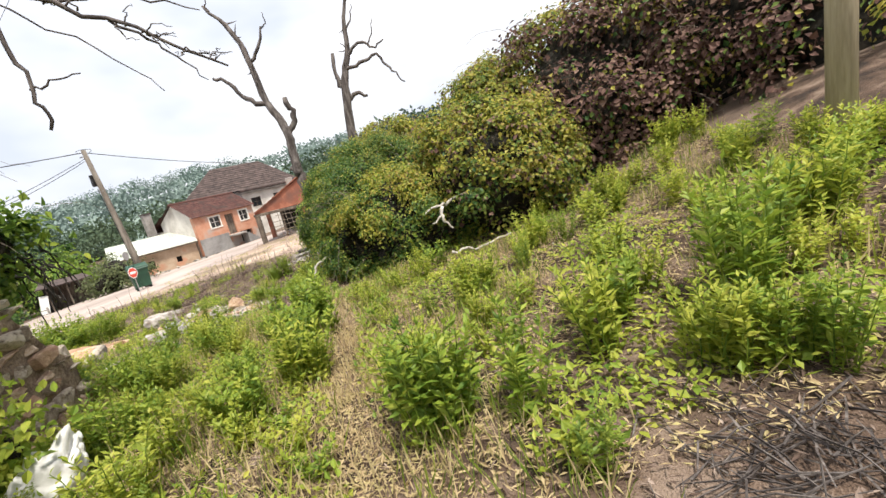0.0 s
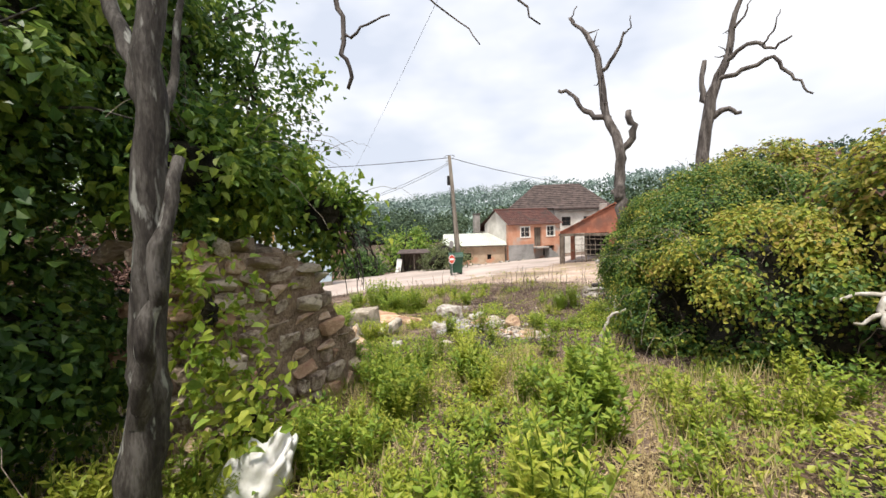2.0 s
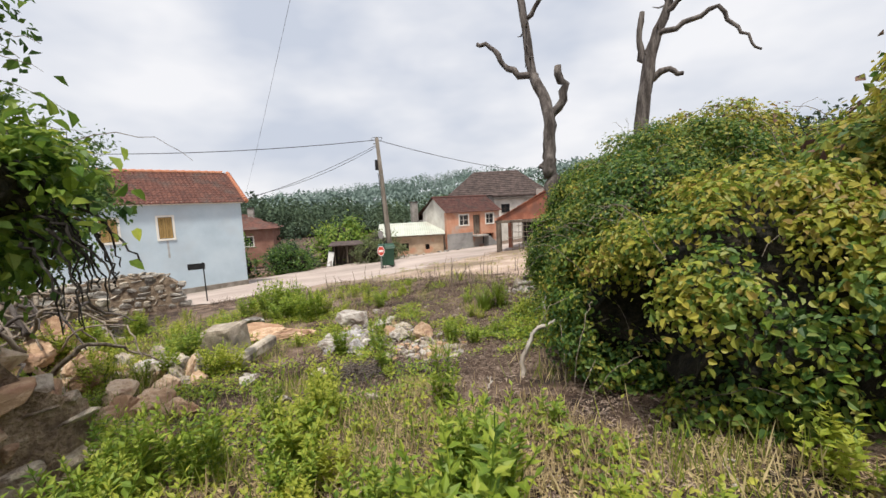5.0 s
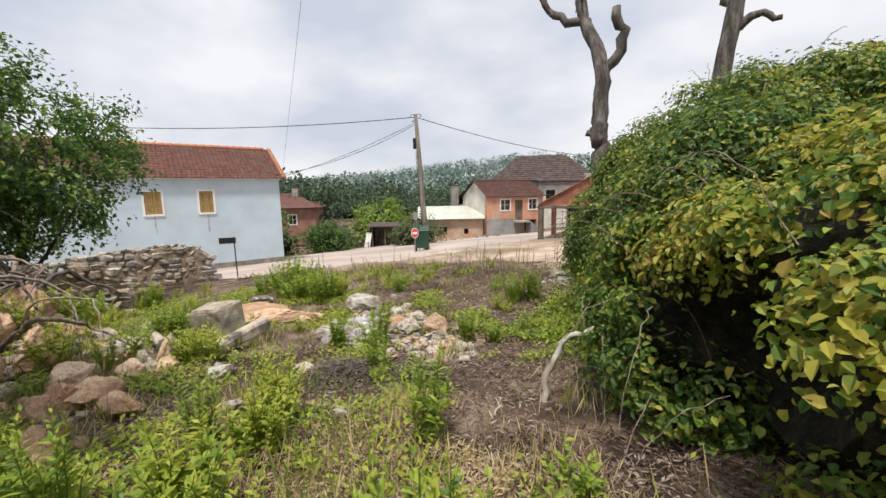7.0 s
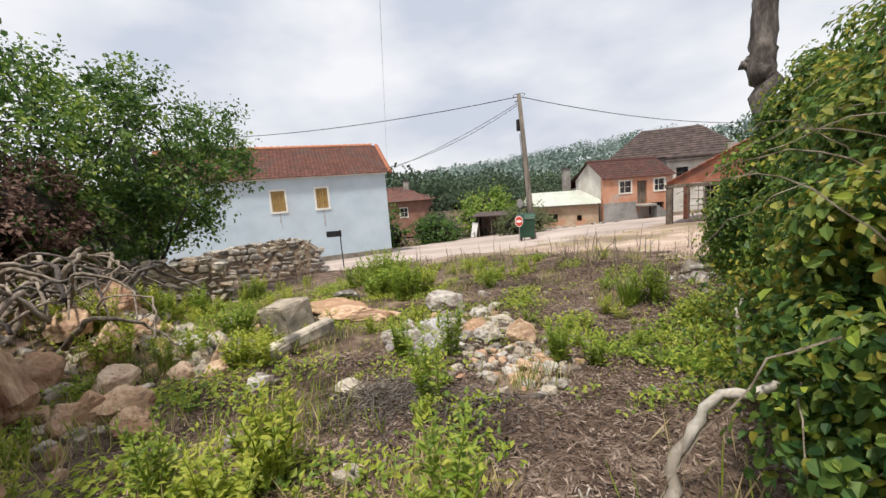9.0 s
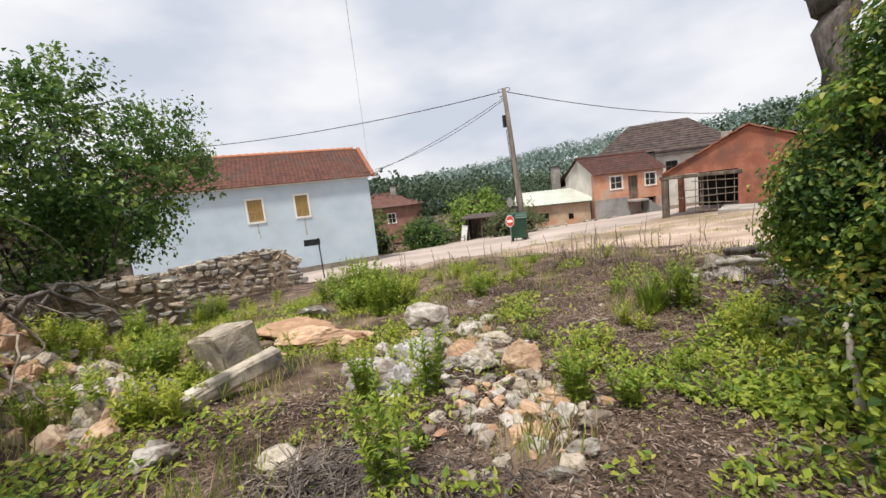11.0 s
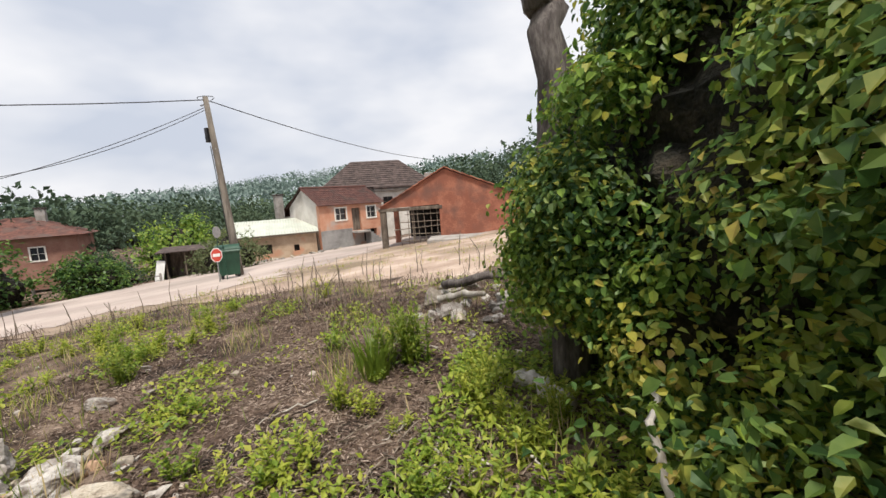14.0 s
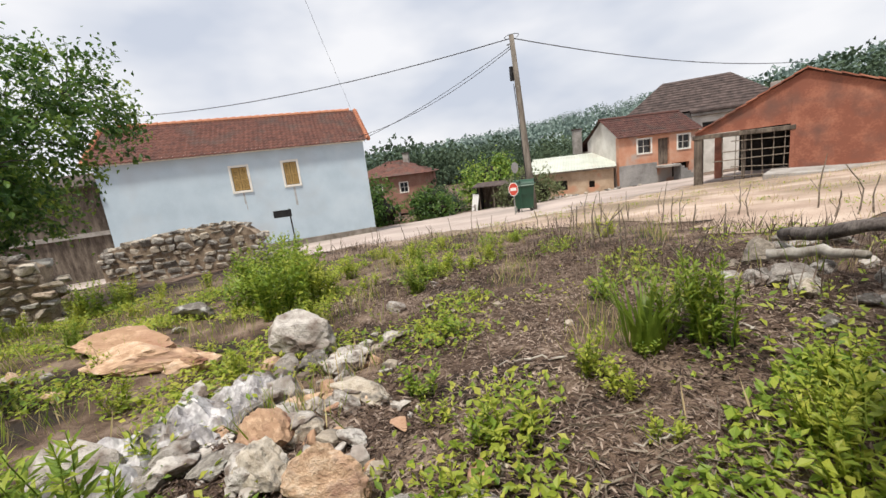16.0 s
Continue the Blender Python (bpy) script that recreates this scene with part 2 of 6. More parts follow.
    "grey_plaster": material("grey_plaster", [(0.2, 0.19, 0.18), (0.29, 0.28, 0.27), (0.36, 0.345, 0.33)], scale=0.8, fine=18, bump=0.3),
    "metal_sheet": material("metal_sheet", [(0.42, 0.44, 0.38), (0.52, 0.54, 0.47)], scale=1.0, fine=12, bump=0.1, rough=0.5, stain=(0.42, 0.4, 0.35)),
    # Near-black colour paints the shade of interiors behind openings and open fronts.
    "inside_shade": material("inside_shade", [(0.012, 0.011, 0.01), (0.03, 0.027, 0.024)], scale=2, fine=20, bump=0.2),
    "old_wood": material("old_wood", [(0.06, 0.045, 0.035), (0.12, 0.095, 0.075), (0.2, 0.165, 0.13)], scale=6, fine=50, bump=0.5, stretch_xyz=(1, 1, 0.2)),
    "bin_green": material("bin_green", [(0.008, 0.045, 0.025), (0.014, 0.065, 0.036)], scale=2, fine=20, bump=0.05, rough=0.45, spec=0.5),
    "sign_red": material("sign_red", [(0.5, 0.05, 0.035), (0.6, 0.09, 0.06)], scale=3, fine=20, bump=0, rough=0.5),
    "white_paint": material("white_paint", [(0.72, 0.71, 0.69), (0.8, 0.79, 0.77)], scale=3, fine=30, bump=0.05, rough=0.6),
    "dark_metal": material("dark_metal", [(0.02, 0.02, 0.022), (0.04, 0.04, 0.042)], scale=6, fine=40, bump=0.05, rough=0.5, metal=0.3),
    "steel": material("steel", [(0.3, 0.3, 0.3), (0.42, 0.42, 0.42)], scale=8, fine=40, bump=0.05, rough=0.45, metal=0.8),
    "cable": material("cable", [(0.03, 0.03, 0.035), (0.05, 0.05, 0.055)], scale=8, fine=40, bump=0),
    "plastic_bag": material("plastic_bag", [(0.62, 0.6, 0.56), (0.78, 0.77, 0.74)], scale=9, fine=40, bump=0.4, rough=0.4, translucent=0.15),
    "glass": material("glass", [(0.02, 0.022, 0.025), (0.03, 0.033, 0.036)], scale=3, fine=20, bump=0, rough=0.12, spec=0.6),
}


# ---- mesh helpers ----
RNG = np.random.default_rng(7)


def mesh_of(name, verts, faces, mat, smooth=False):
    me = bpy.data.meshes.new(name)
    me.from_pydata([tuple(v) for v in np.asarray(verts).tolist()], [], np.asarray(faces).tolist() if isinstance(faces, np.ndarray) else faces)
    me.materials.append(M[mat])
    if smooth:
        me.polygons.foreach_set("use_smooth", [True] * len(me.polygons))
    return me


def bm_mesh(name, bm, mat, smooth=False):
    me = bpy.data.meshes.new(name)
    bm.normal_update()
    bm.to_mesh(me)
    bm.free()
    me.materials.append(M[mat])
    if smooth:
        me.polygons.foreach_set("use_smooth", [True] * len(me.polygons))
    return me


def part(name, data, mat, parent=None, label="", smooth=False):
    """A mesh object from a bmesh or a mesh, under its thing."""
    me = data if isinstance(data, bpy.types.Mesh) else bm_mesh(name, data, mat, smooth)
    ob = new(name, me)
    if parent is not None:
        ob.parent = parent
    if label:
        tagged(ob, label)
    return ob


def thing(name, m, label, category, group="", kind=""):
    ob = new(name)
    ob.empty_display_size = 0.2
    ob.matrix_world = m
    return tagged(ob, label, category, group, kind)


def box(bm, x0, x1, y0, y1, z0, z1, bevel=0.0, m=None):
    vs = [bm.verts.new((x, y, z)) for x in (x0, x1) for y in (y0, y1) for z in (z0, z1)]
    fs = [bm.faces.new([vs[i] for i in f]) for f in ((0, 1, 3, 2), (4, 6, 7, 5), (0, 4, 5, 1), (2, 3, 7, 6), (0, 2, 6, 4), (1, 5, 7, 3))]
    if bevel:
        es = list({e for f in fs for e in f.edges})
        r = bmesh.ops.bevel(bm, geom=es, offset=bevel, segments=1, affect="EDGES")
        vs = list({v for v in vs if v.is_valid} | set(r["verts"]))
    if m is not None:
        bmesh.ops.transform(bm, matrix=m, verts=[v for v in vs if v.is_valid])
    return bm


def boxed(*a, **k):
    return box(bmesh.new(), *a, **k)


def tube(bm, points, radii, sides=8, wobble=0.0, seed=0):
    """A tapered limb through points."""
    rng = np.random.default_rng(seed)
    pts = [Vector(p) for p in points]
    rings = []
    side = None
    for k, p in enumerate(pts):
        d = (pts[min(k + 1, len(pts) - 1)] - pts[max(k - 1, 0)]).normalized()
        side = (Vector((0.3, 1, 0.1)) if side is None else side)
        a = (side - d * side.dot(d)).normalized()
        side, b = a, d.cross(a)
        rings.append([bm.verts.new(p + (a * math.cos(t) + b * math.sin(t)) * radii[k] * (1 + wobble * (rng.random() - 0.5)))
                      for t in [2 * math.pi * i / sides for i in range(sides)]])
    for r0, r1 in zip(rings, rings[1:]):
        for i in range(sides):
            bm.faces.new((r0[i], r0[(i + 1) % sides], r1[(i + 1) % sides], r1[i]))
    bm.faces.new(rings[0][::-1])
    bm.faces.new(rings[-1])
    return bm


def smooth_line(points, n=4, jitter=0.0, seed=0):
    """More points along a line, Catmull-Rom, with a little unevenness."""
    rng = np.random.default_rng(seed)
    P = [np.array(p, float) for p in points]
    P = [2 * P[0] - P[1]] + P + [2 * P[-1] - P[-2]]
    out = []
    for i in range(1, len(P) - 2):
        for k in range(n):
            t = k / n
            a, b, c, d = P[i - 1:i + 3]
            out.append(0.5 * (2 * b + (c - a) * t + (2 * a - 5 * b + 4 * c - d) * t * t + (3 * b - a - 3 * c + d) * t ** 3))
    out.append(P[-2])
    for o in out[1:-1]:
        o += rng.normal(0, jitter, 3)
    return [tuple(o) for o in out]


def unit(v):
    return v / (np.linalg.norm(v, axis=-1, keepdims=True) + 1e-9)


def leaves(P, D, U, length, width, fold=0.25, points=4):
    """Many leaves at once: base points P, the way each one points D, its face U. points 4: a folded lozenge; 5: an oval blade; 6: a fuller blade that droops."""
    D = unit(D)
    S = unit(np.cross(D, U))
    U = np.cross(S, D)
    L, W = np.asarray(length).reshape(-1, 1), np.asarray(width).reshape(-1, 1)
    n = len(P)
    if points == 4:
        V = np.stack([P, P + D * L * 0.45 + S * W * 0.5 + U * W * fold, P + D * L, P + D * L * 0.45 - S * W * 0.5 + U * W * fold], 1).reshape(-1, 3)
        k = np.arange(n)[:, None] * 4
        F = np.concatenate([k + [0, 2, 1], k + [0, 3, 2]])
    elif points == 5:
        V = np.stack([P, P + D * L * 0.28 + S * W * 0.44 + U * W * fold, P + D * L * 0.66 + S * W * 0.38 + U * W * fold * 0.7, P + D * L - U * L * 0.1,
                      P + D * L * 0.66 - S * W * 0.38 + U * W * fold * 0.7, P + D * L * 0.28 - S * W * 0.44 + U * W * fold], 1).reshape(-1, 3)
        k = np.arange(n)[:, None] * 6
        F = np.concatenate([k + f for f in ([0, 3, 1], [1, 3, 2], [0, 5, 3], [3, 5, 4])])
    else:
        mid = P + D * L * 0.5 - U * W * 0.08
        V = np.stack([P, P + D * L * 0.3 + S * W * 0.46 + U * W * fold, P + D * L * 0.68 + S * W * 0.34 + U * W * fold * 0.6, P + D * L - U * L * 0.12,
                      P + D * L * 0.68 - S * W * 0.34 + U * W * fold * 0.6, P + D * L * 0.3 - S * W * 0.46 + U * W * fold, mid], 1).reshape(-1, 3)
        k = np.arange(n)[:, None] * 7
        F = np.concatenate([k + f for f in ([0, 6, 1], [1, 6, 2], [2, 6, 3], [3, 6, 4], [4, 6, 5], [5, 6, 0])])
    return V, F


def merge(chunks):
    vs, fs, o = [], [], 0
    for v, f in chunks:
        vs.append(v)
        fs.append(f + o)
        o += len(v)
    return np.concatenate(vs), np.concatenate(fs)


def ground_z(x, y):
    """The lie of the land: a gentle fall towards the houses, a shallow hollow of rubble, a bank on the far side of the lot."""
    x, y = np.asarray(x, float), np.asarray(y, float)
    cx, cy = np.clip(x, -45, 10), np.clip(y, -25, 60)
    z = -0.03 + 0.105 * cx - 0.014 * cy
    z = z - 0.32 * np.exp(-(((x + 5.2) / 4.2) ** 2 + ((y - 9.3) / 3.4) ** 2))
    bank = np.log1p(np.exp(np.clip((x - 1.3) / 0.6, -30, 8))) * 0.6
    z = z + 0.27 * np.minimum(bank, 9) * np.exp(-((np.maximum(y - 9, 0)) / 12) ** 2)
    z = z + 0.75 * np.exp(-(((x + 8.7) / 1.3) ** 2 + ((y - 3.9) / 0.95) ** 2))
    z = z + 0.42 * np.exp(-(((x + 9.0) / 1.4) ** 2 + ((y - 5.0) / 0.5) ** 2))
    near = np.exp(-(((x + 3) / 14) ** 2 + ((y - 6) / 12) ** 2))
    return z + near * (0.05 * np.sin(1.7 * x + 0.6 * y) * np.sin(1.3 * y - 0.4 * x) + 0.025 * np.sin(4.1 * x + 1.1) * np.sin(3.7 * y))


def gz(x, y):
    return float(ground_z(x, y))

# ---- ground, road, distance ----
def lot_edge(x):
    """How far the lot reaches before the sand and the road begin."""
    return np.interp(x, (-30, -24, -19, -15.6, -14.2, -11.4, -9, -6, 2, 12), (-8, 2, 8.2, 12.2, 13.4, 15.2, 15.4, 14.6, 16.2, 17))


def ground_sheet():
    near = np.arange(-36, 14.01, 0.3)
    xs = np.concatenate([[-900, -400, -200, -110, -70, -50, -42], near, [18, 26, 40, 70, 140, 300, 900]])
    ys = np.concatenate([[-900, -300, -120, -60, -30, -16], np.arange(-10, 42.01, 0.3), [46, 52, 60, 80, 120, 200, 400, 900]])
    X, Y = np.meshgrid(xs, ys, indexing="ij")
    V = np.stack([X, Y, ground_z(X, Y)], -1).reshape(-1, 3)
    k = np.arange(len(xs) * len(ys)).reshape(len(xs), len(ys))
    F = np.stack([k[:-1, :-1], k[1:, :-1], k[1:, 1:], k[:-1, 1:]], -1).reshape(-1, 4)
    ob = new("ground", mesh_of("ground", V, F, "soil", True))
    tagged(ob, "brown soil strewn with straw and dry chips", "ground", kind="structure")


def laid_sheet(name, mat, inside, lift, label, category, x0, x1, y0, y1, step=0.35):
    xs, ys = np.arange(x0, x1, step), np.arange(y0, y1, step)
    X, Y = np.meshgrid(xs, ys, indexing="ij")
    ok = inside(X + 0.5 * np.sin(2.1 * Y + 0.7 * X) + 0.25 * np.sin(5.3 * Y), Y + 0.4 * np.sin(1.7 * X) + 0.22 * np.sin(4.7 * X + Y))
    k = np.arange(X.size).reshape(X.shape)
    F = np.stack([k[:-1, :-1], k[1:, :-1], k[1:, 1:], k[:-1, 1:]], -1).reshape(-1, 4)
    F = F[(ok[:-1, :-1] & ok[1:, 1:] & ok[1:, :-1] & ok[:-1, 1:]).reshape(-1)]
    used, inv = np.unique(F, return_inverse=True)
    V = np.stack([X, Y, ground_z(X, Y) + lift], -1).reshape(-1, 3)[used]
    ob = new(name, mesh_of(name, V, inv.reshape(-1, 4), mat, True))
    tagged(ob, label, category, kind="structure")


ground_sheet()
laid_sheet("road", "road", lambda x, y: (y > lot_edge(x) + np.interp(x, (-17, -12), (0.2, 4.4))) & (x > -31.5) & (y < 38.5 + 0.55 * (x + 20)) & ((x < -13.5) | (y > 27)),
           0.03, "pale dusty beige village road", "road", -34, 4, -6, 44)
laid_sheet("sandy_track", "sand", lambda x, y: (y > lot_edge(x) - 0.3) & (y < 30) & (x > -17), 0.015, "pale sandy track with dry grass", "track", -18, 8, 10, 31)


def hill(name, mat, cx, cy, r0, r1, a0, a1, height, label, seed):
    """A far wooded ridge, an arc of land that rises and falls."""
    rng = np.random.default_rng(seed)
    ph = rng.random(4) * 6
    A, T = np.meshgrid(np.radians(np.linspace(a0, a1, 60)), np.linspace(0, 1, 8), indexing="ij")
    R = r0 + (r1 - r0) * T
    prof = height(np.degrees(A)) * (1 + 0.05 * np.sin(9 * A + ph[0]) + 0.03 * np.sin(23 * A + ph[1]))
    Z = -3 + (prof + 3) * np.sin(np.clip(T, 0, 1) * math.pi / 2)
    V = np.stack([cx + R * np.sin(A), cy + R * np.cos(A), Z], -1).reshape(-1, 3)
    k = np.arange(A.size).reshape(A.shape)
    F = np.stack([k[:-1, :-1], k[1:, :-1], k[1:, 1:], k[:-1, 1:]], -1).reshape(-1, 4)
    ob = new(name, mesh_of(name, V, F, mat, True))
    tagged(ob, label, "hill", kind="structure")
    return A, R, Z


def far_trees(name, mat, spots, size, label, seed, per=26, leaf=1.6, trunks=False):
    """Woods far off: many clumps of leaves on short stems, one thing of stuff."""
    rng = np.random.default_rng(seed)
    P = np.repeat(spots, per, 0)
    n = len(P)
    s = np.repeat(size * rng.uniform(0.7, 1.3, len(spots)), per)
    off = unit(rng.normal(0, 1, (n, 3))) * (rng.uniform(0.25, 1, (n, 1)) ** 0.5)
    off[:, 2] = off[:, 2] * 0.8
    C = P + off * s[:, None] * 0.5
    C[:, 2] += s * 0.7
    V, F = leaves(C, rng.normal(0, 1, (n, 3)), rng.normal(0, 1, (n, 3)) + [0, 0, 1], leaf * s / size * rng.uniform(0.6, 1.3, n), leaf * s / size * rng.uniform(0.5, 1.0, n), 0.2)
    chunks = [(V, F)]
    if trunks:
        k = len(spots)
        T = spots + [0, 0, -0.2]
        chunks.append(leaves(T, np.tile([0, 0, 1.0], (k, 1)), rng.normal(0, 1, (k, 3)), size * 1.0 * np.ones(k), size * 0.06 * np.ones(k), 0))
    V, F = merge(chunks)
    ob = new(name, mesh_of(name, V, F, mat))
    tagged(ob, label, "trees", kind="stuff")


def ridge_height(a):
    return np.interp(a, (-110, -70, -62, -52, -45, -40, -35, -26, -19, 5), (2, 2, 2, 5, 8, 11, 13, 15, 16, 22))


A, R, Z = hill("backdrop_hill", "far_hill_haze", -3, 8, 120, 260, -115, 5, ridge_height, "wooded hill behind the village, haze painted into its colour", 3)
hrng = np.random.default_rng(5)


def on_hill(n, t0, t1, a0=-112, a1=4):
    a, t = hrng.uniform(a0, a1, n), hrng.uniform(t0, t1, n)
    r = 120 + 140 * t
    z = -3 + (ridge_height(a) + 3) * np.sin(t * math.pi / 2)
    return np.stack([-3 + r * np.sin(np.radians(a)), 8 + r * np.cos(np.radians(a)), z], 1)


far_trees("far_woods", "far_tree_haze", on_hill(900, 0.0, 0.97), 7.0, "grey-green woods covering the far hill, haze painted into the leaves", 11, per=45, leaf=1.25)
far_trees("ridge_trees", "far_tree_haze", on_hill(110, 0.96, 1.0, -60, -28), 9.0, "thin tall trees standing along the ridge", 12, per=130, leaf=0.6, trunks=True)


def belt(n, x0, x1, y0, y1):
    x, y = hrng.uniform(x0, x1, n), hrng.uniform(y0, y1, n)
    return np.stack([x, y, ground_z(x, y)], 1)


far_trees("tree_belt", "far_leaf", belt(150, -110, -52, 20, 120), 7.5, "dark green trees behind the houses", 13, per=220, leaf=0.56)
far_trees("tree_belt", "far_leaf", belt(70, -30, 10, 62, 85), 8.0, "dark green trees behind the large house", 14, per=220, leaf=0.56)


# ---- buildings ----
def tiled_slope(bm, width, run, rise, rows, pitch=0.23, drop=0.035):
    """One roof slope in rows of curved tiles, from the eaves at y=0 up to y=run; x along the eaves."""
    n = max(4, int(width / (pitch / 4)))
    xs = np.linspace(0, width, n + 1)
    wave = 0.03 * np.cos(2 * math.pi * xs / pitch)
    prev = None
    for r in range(rows):
        lower, upper = [], []
        for t, row, lift in ((r / rows, lower, drop), ((r + 1) / rows, upper, 0.0)):
            for x, w in zip(xs, wave):
                row.append(bm.verts.new((x, run * t, rise * t + w + lift)))
        base = prev or [bm.verts.new((x, run * r / rows, rise * r / rows + w * 0.5 - 0.02)) for x, w in zip(xs, wave)]
        prev = upper
        for i in range(n):
            bm.faces.new((lower[i], lower[i + 1], upper[i + 1], upper[i]))
            bm.faces.new((base[i], base[i + 1], lower[i + 1], lower[i]))
    return bm


def wall_with_holes(bm, length, height, thick, holes):
    """A wall along x from 0 to length with real openings (x0, x1, z0, z1); y from 0 (outer face) to thick."""
    xs = sorted({0, length, *[h[0] for h in holes], *[h[1] for h in holes]})
    zs = sorted({0, height, *[h[2] for h in holes], *[h[3] for h in holes]})
    solid = lambda i, j: 0 <= i < len(xs) - 1 and 0 <= j < len(zs) - 1 and not any(
        h[0] <= (xs[i] + xs[i + 1]) / 2 <= h[1] and h[2] <= (zs[j] + zs[j + 1]) / 2 <= h[3] for h in holes)
    quad = lambda *p: bm.faces.new([bm.verts.new(q) for q in p])
    for i in range(len(xs) - 1):
        for j in range(len(zs) - 1):
            if not solid(i, j):
                continue
            a, b, c, d = xs[i], xs[i + 1], zs[j], zs[j + 1]
            quad((a, 0, c), (b, 0, c), (b, 0, d), (a, 0, d))
            quad((a, thick, c), (a, thick, d), (b, thick, d), (b, thick, c))
            if not solid(i - 1, j):
                quad((a, 0, c), (a, 0, d), (a, thick, d), (a, thick, c))
            if not solid(i + 1, j):
                quad((b, 0, c), (b, thick, c), (b, thick, d), (b, 0, d))
            if not solid(i, j - 1):
                quad((a, 0, c), (a, thick, c), (b, thick, c), (b, 0, c))
            if not solid(i, j + 1):
                quad((a, 0, d), (b, 0, d), (b, thick, d), (a, thick, d))
    bmesh.ops.remove_doubles(bm, verts=bm.verts, dist=1e-4)
    return bm


def gable_piece(bm, depth, height, thick):
    """A triangular gable over y 0..depth, apex in the middle, x from 0 to thick."""
    a = [bm.verts.new((0, y, z)) for y, z in ((0, 0), (depth, 0), (depth / 2, height))]
    b = [bm.verts.new((thick, y, z)) for y, z in ((0, 0), (depth, 0), (depth / 2, height))]
    bm.faces.new(a), bm.faces.new(b[::-1])
    for i in range(3):
        j = (i + 1) % 3
        bm.faces.new((a[i], b[i], b[j], a[j]))
    return bm


def placed(bm, m):
    bmesh.ops.transform(bm, matrix=m, verts=bm.verts)
    return bm


def roof_pair(house, width, depth, base_z, rise, rows, mat, over=0.25, verge_mat=None):
    """Two slopes and a ridge over a house whose front wall runs along x at y=0."""
    run = depth / 2 + over
    up = rise * run / (depth / 2)
    z0 = base_z - (up - rise)
    part("roof_slope", placed(tiled_slope(bmesh.new(), width + 2 * over, run, up, rows), Matrix.Translation((-over, -over, z0 + 0.08))), mat, house, smooth=False)
    part("roof_slope", placed(tiled_slope(bmesh.new(), width + 2 * over, run, up, rows), Matrix.Translation((width + over, depth + over, z0 + 0.08)) @ pose(0, 0, 0, 0, 0, 180)), mat, house)
    tile_mesh = bm_mesh("ridge_tile", tube(bmesh.new(), [(0, 0, 0.09), (0.46, 0, 0.115)], [0.1, 0.12], 8), verge_mat or mat)
    for i in range(int((width + 2 * over) / 0.42)):
        part("ridge_tile", tile_mesh, "", house).location = (-over + i * 0.42, depth / 2, z0 + up)
    if verge_mat:
        for x in (-over, width + over):
            k = 14
            tile_mesh = bm_mesh("verge_tile", tube(bmesh.new(), [(0, 0, 0.12), (0, run * 1.08 / k, up * 1.08 / k + 0.1)], [0.13, 0.1], 8), verge_mat)
            for i in range(k):
                part("verge_tile", tile_mesh, "", house).location = (x, -over + run * i / k, z0 + up * i / k)
    return z0 + up


def shuttered_window(house, x0, x1, z0, z1, pos="closed"):
    """A closed pair of wooden shutters in a white surround on the front wall."""
    w = part("window", boxed(x0, x1, 0.16, 0.2, z0, z1), "glass", house, "window closed by brown wooden shutters")
    s = 0.11
    fr = bmesh.new()
    for a in ((x0 - s, x1 + s, -0.03, 0.05, z1, z1 + s), (x0 - s, x1 + s, -0.05, 0.05, z0 - s, z0), (x0 - s, x0, -0.03, 0.05, z0, z1), (x1, x1 + s, -0.03, 0.05, z0, z1)):
        box(fr, *a, bevel=0.01)
    part("surround", fr, "trim_white", w, "white painted surround")
    mid = (x0 + x1) / 2
    for a, b in ((x0 + 0.02, mid - 0.01), (mid + 0.01, x1 - 0.02)):
        sb = bmesh.new()
        for q in ((a, a + 0.07), (b - 0.07, b)):
            box(sb, q[0], q[1], 0.02, 0.07, z0 + 0.02, z1 - 0.02)
        zm = z0 + (z1 - z0) * 0.45
        for q in ((z0 + 0.02, z0 + 0.1), (zm, zm + 0.07), (z1 - 0.1, z1 - 0.02)):
            box(sb, a, b, 0.022, 0.068, q[0], q[1])
        k = int((z1 - z0) / 0.06)
        for i in range(k):
            z = z0 + 0.05 + i * (z1 - z0 - 0.1) / k
            box(sb, a + 0.05, b - 0.05, 0.03, 0.055, z, z + 0.045, m=None)
        part("shutter", sb, "shutter", w, "brown wooden louvred shutter")
    return w


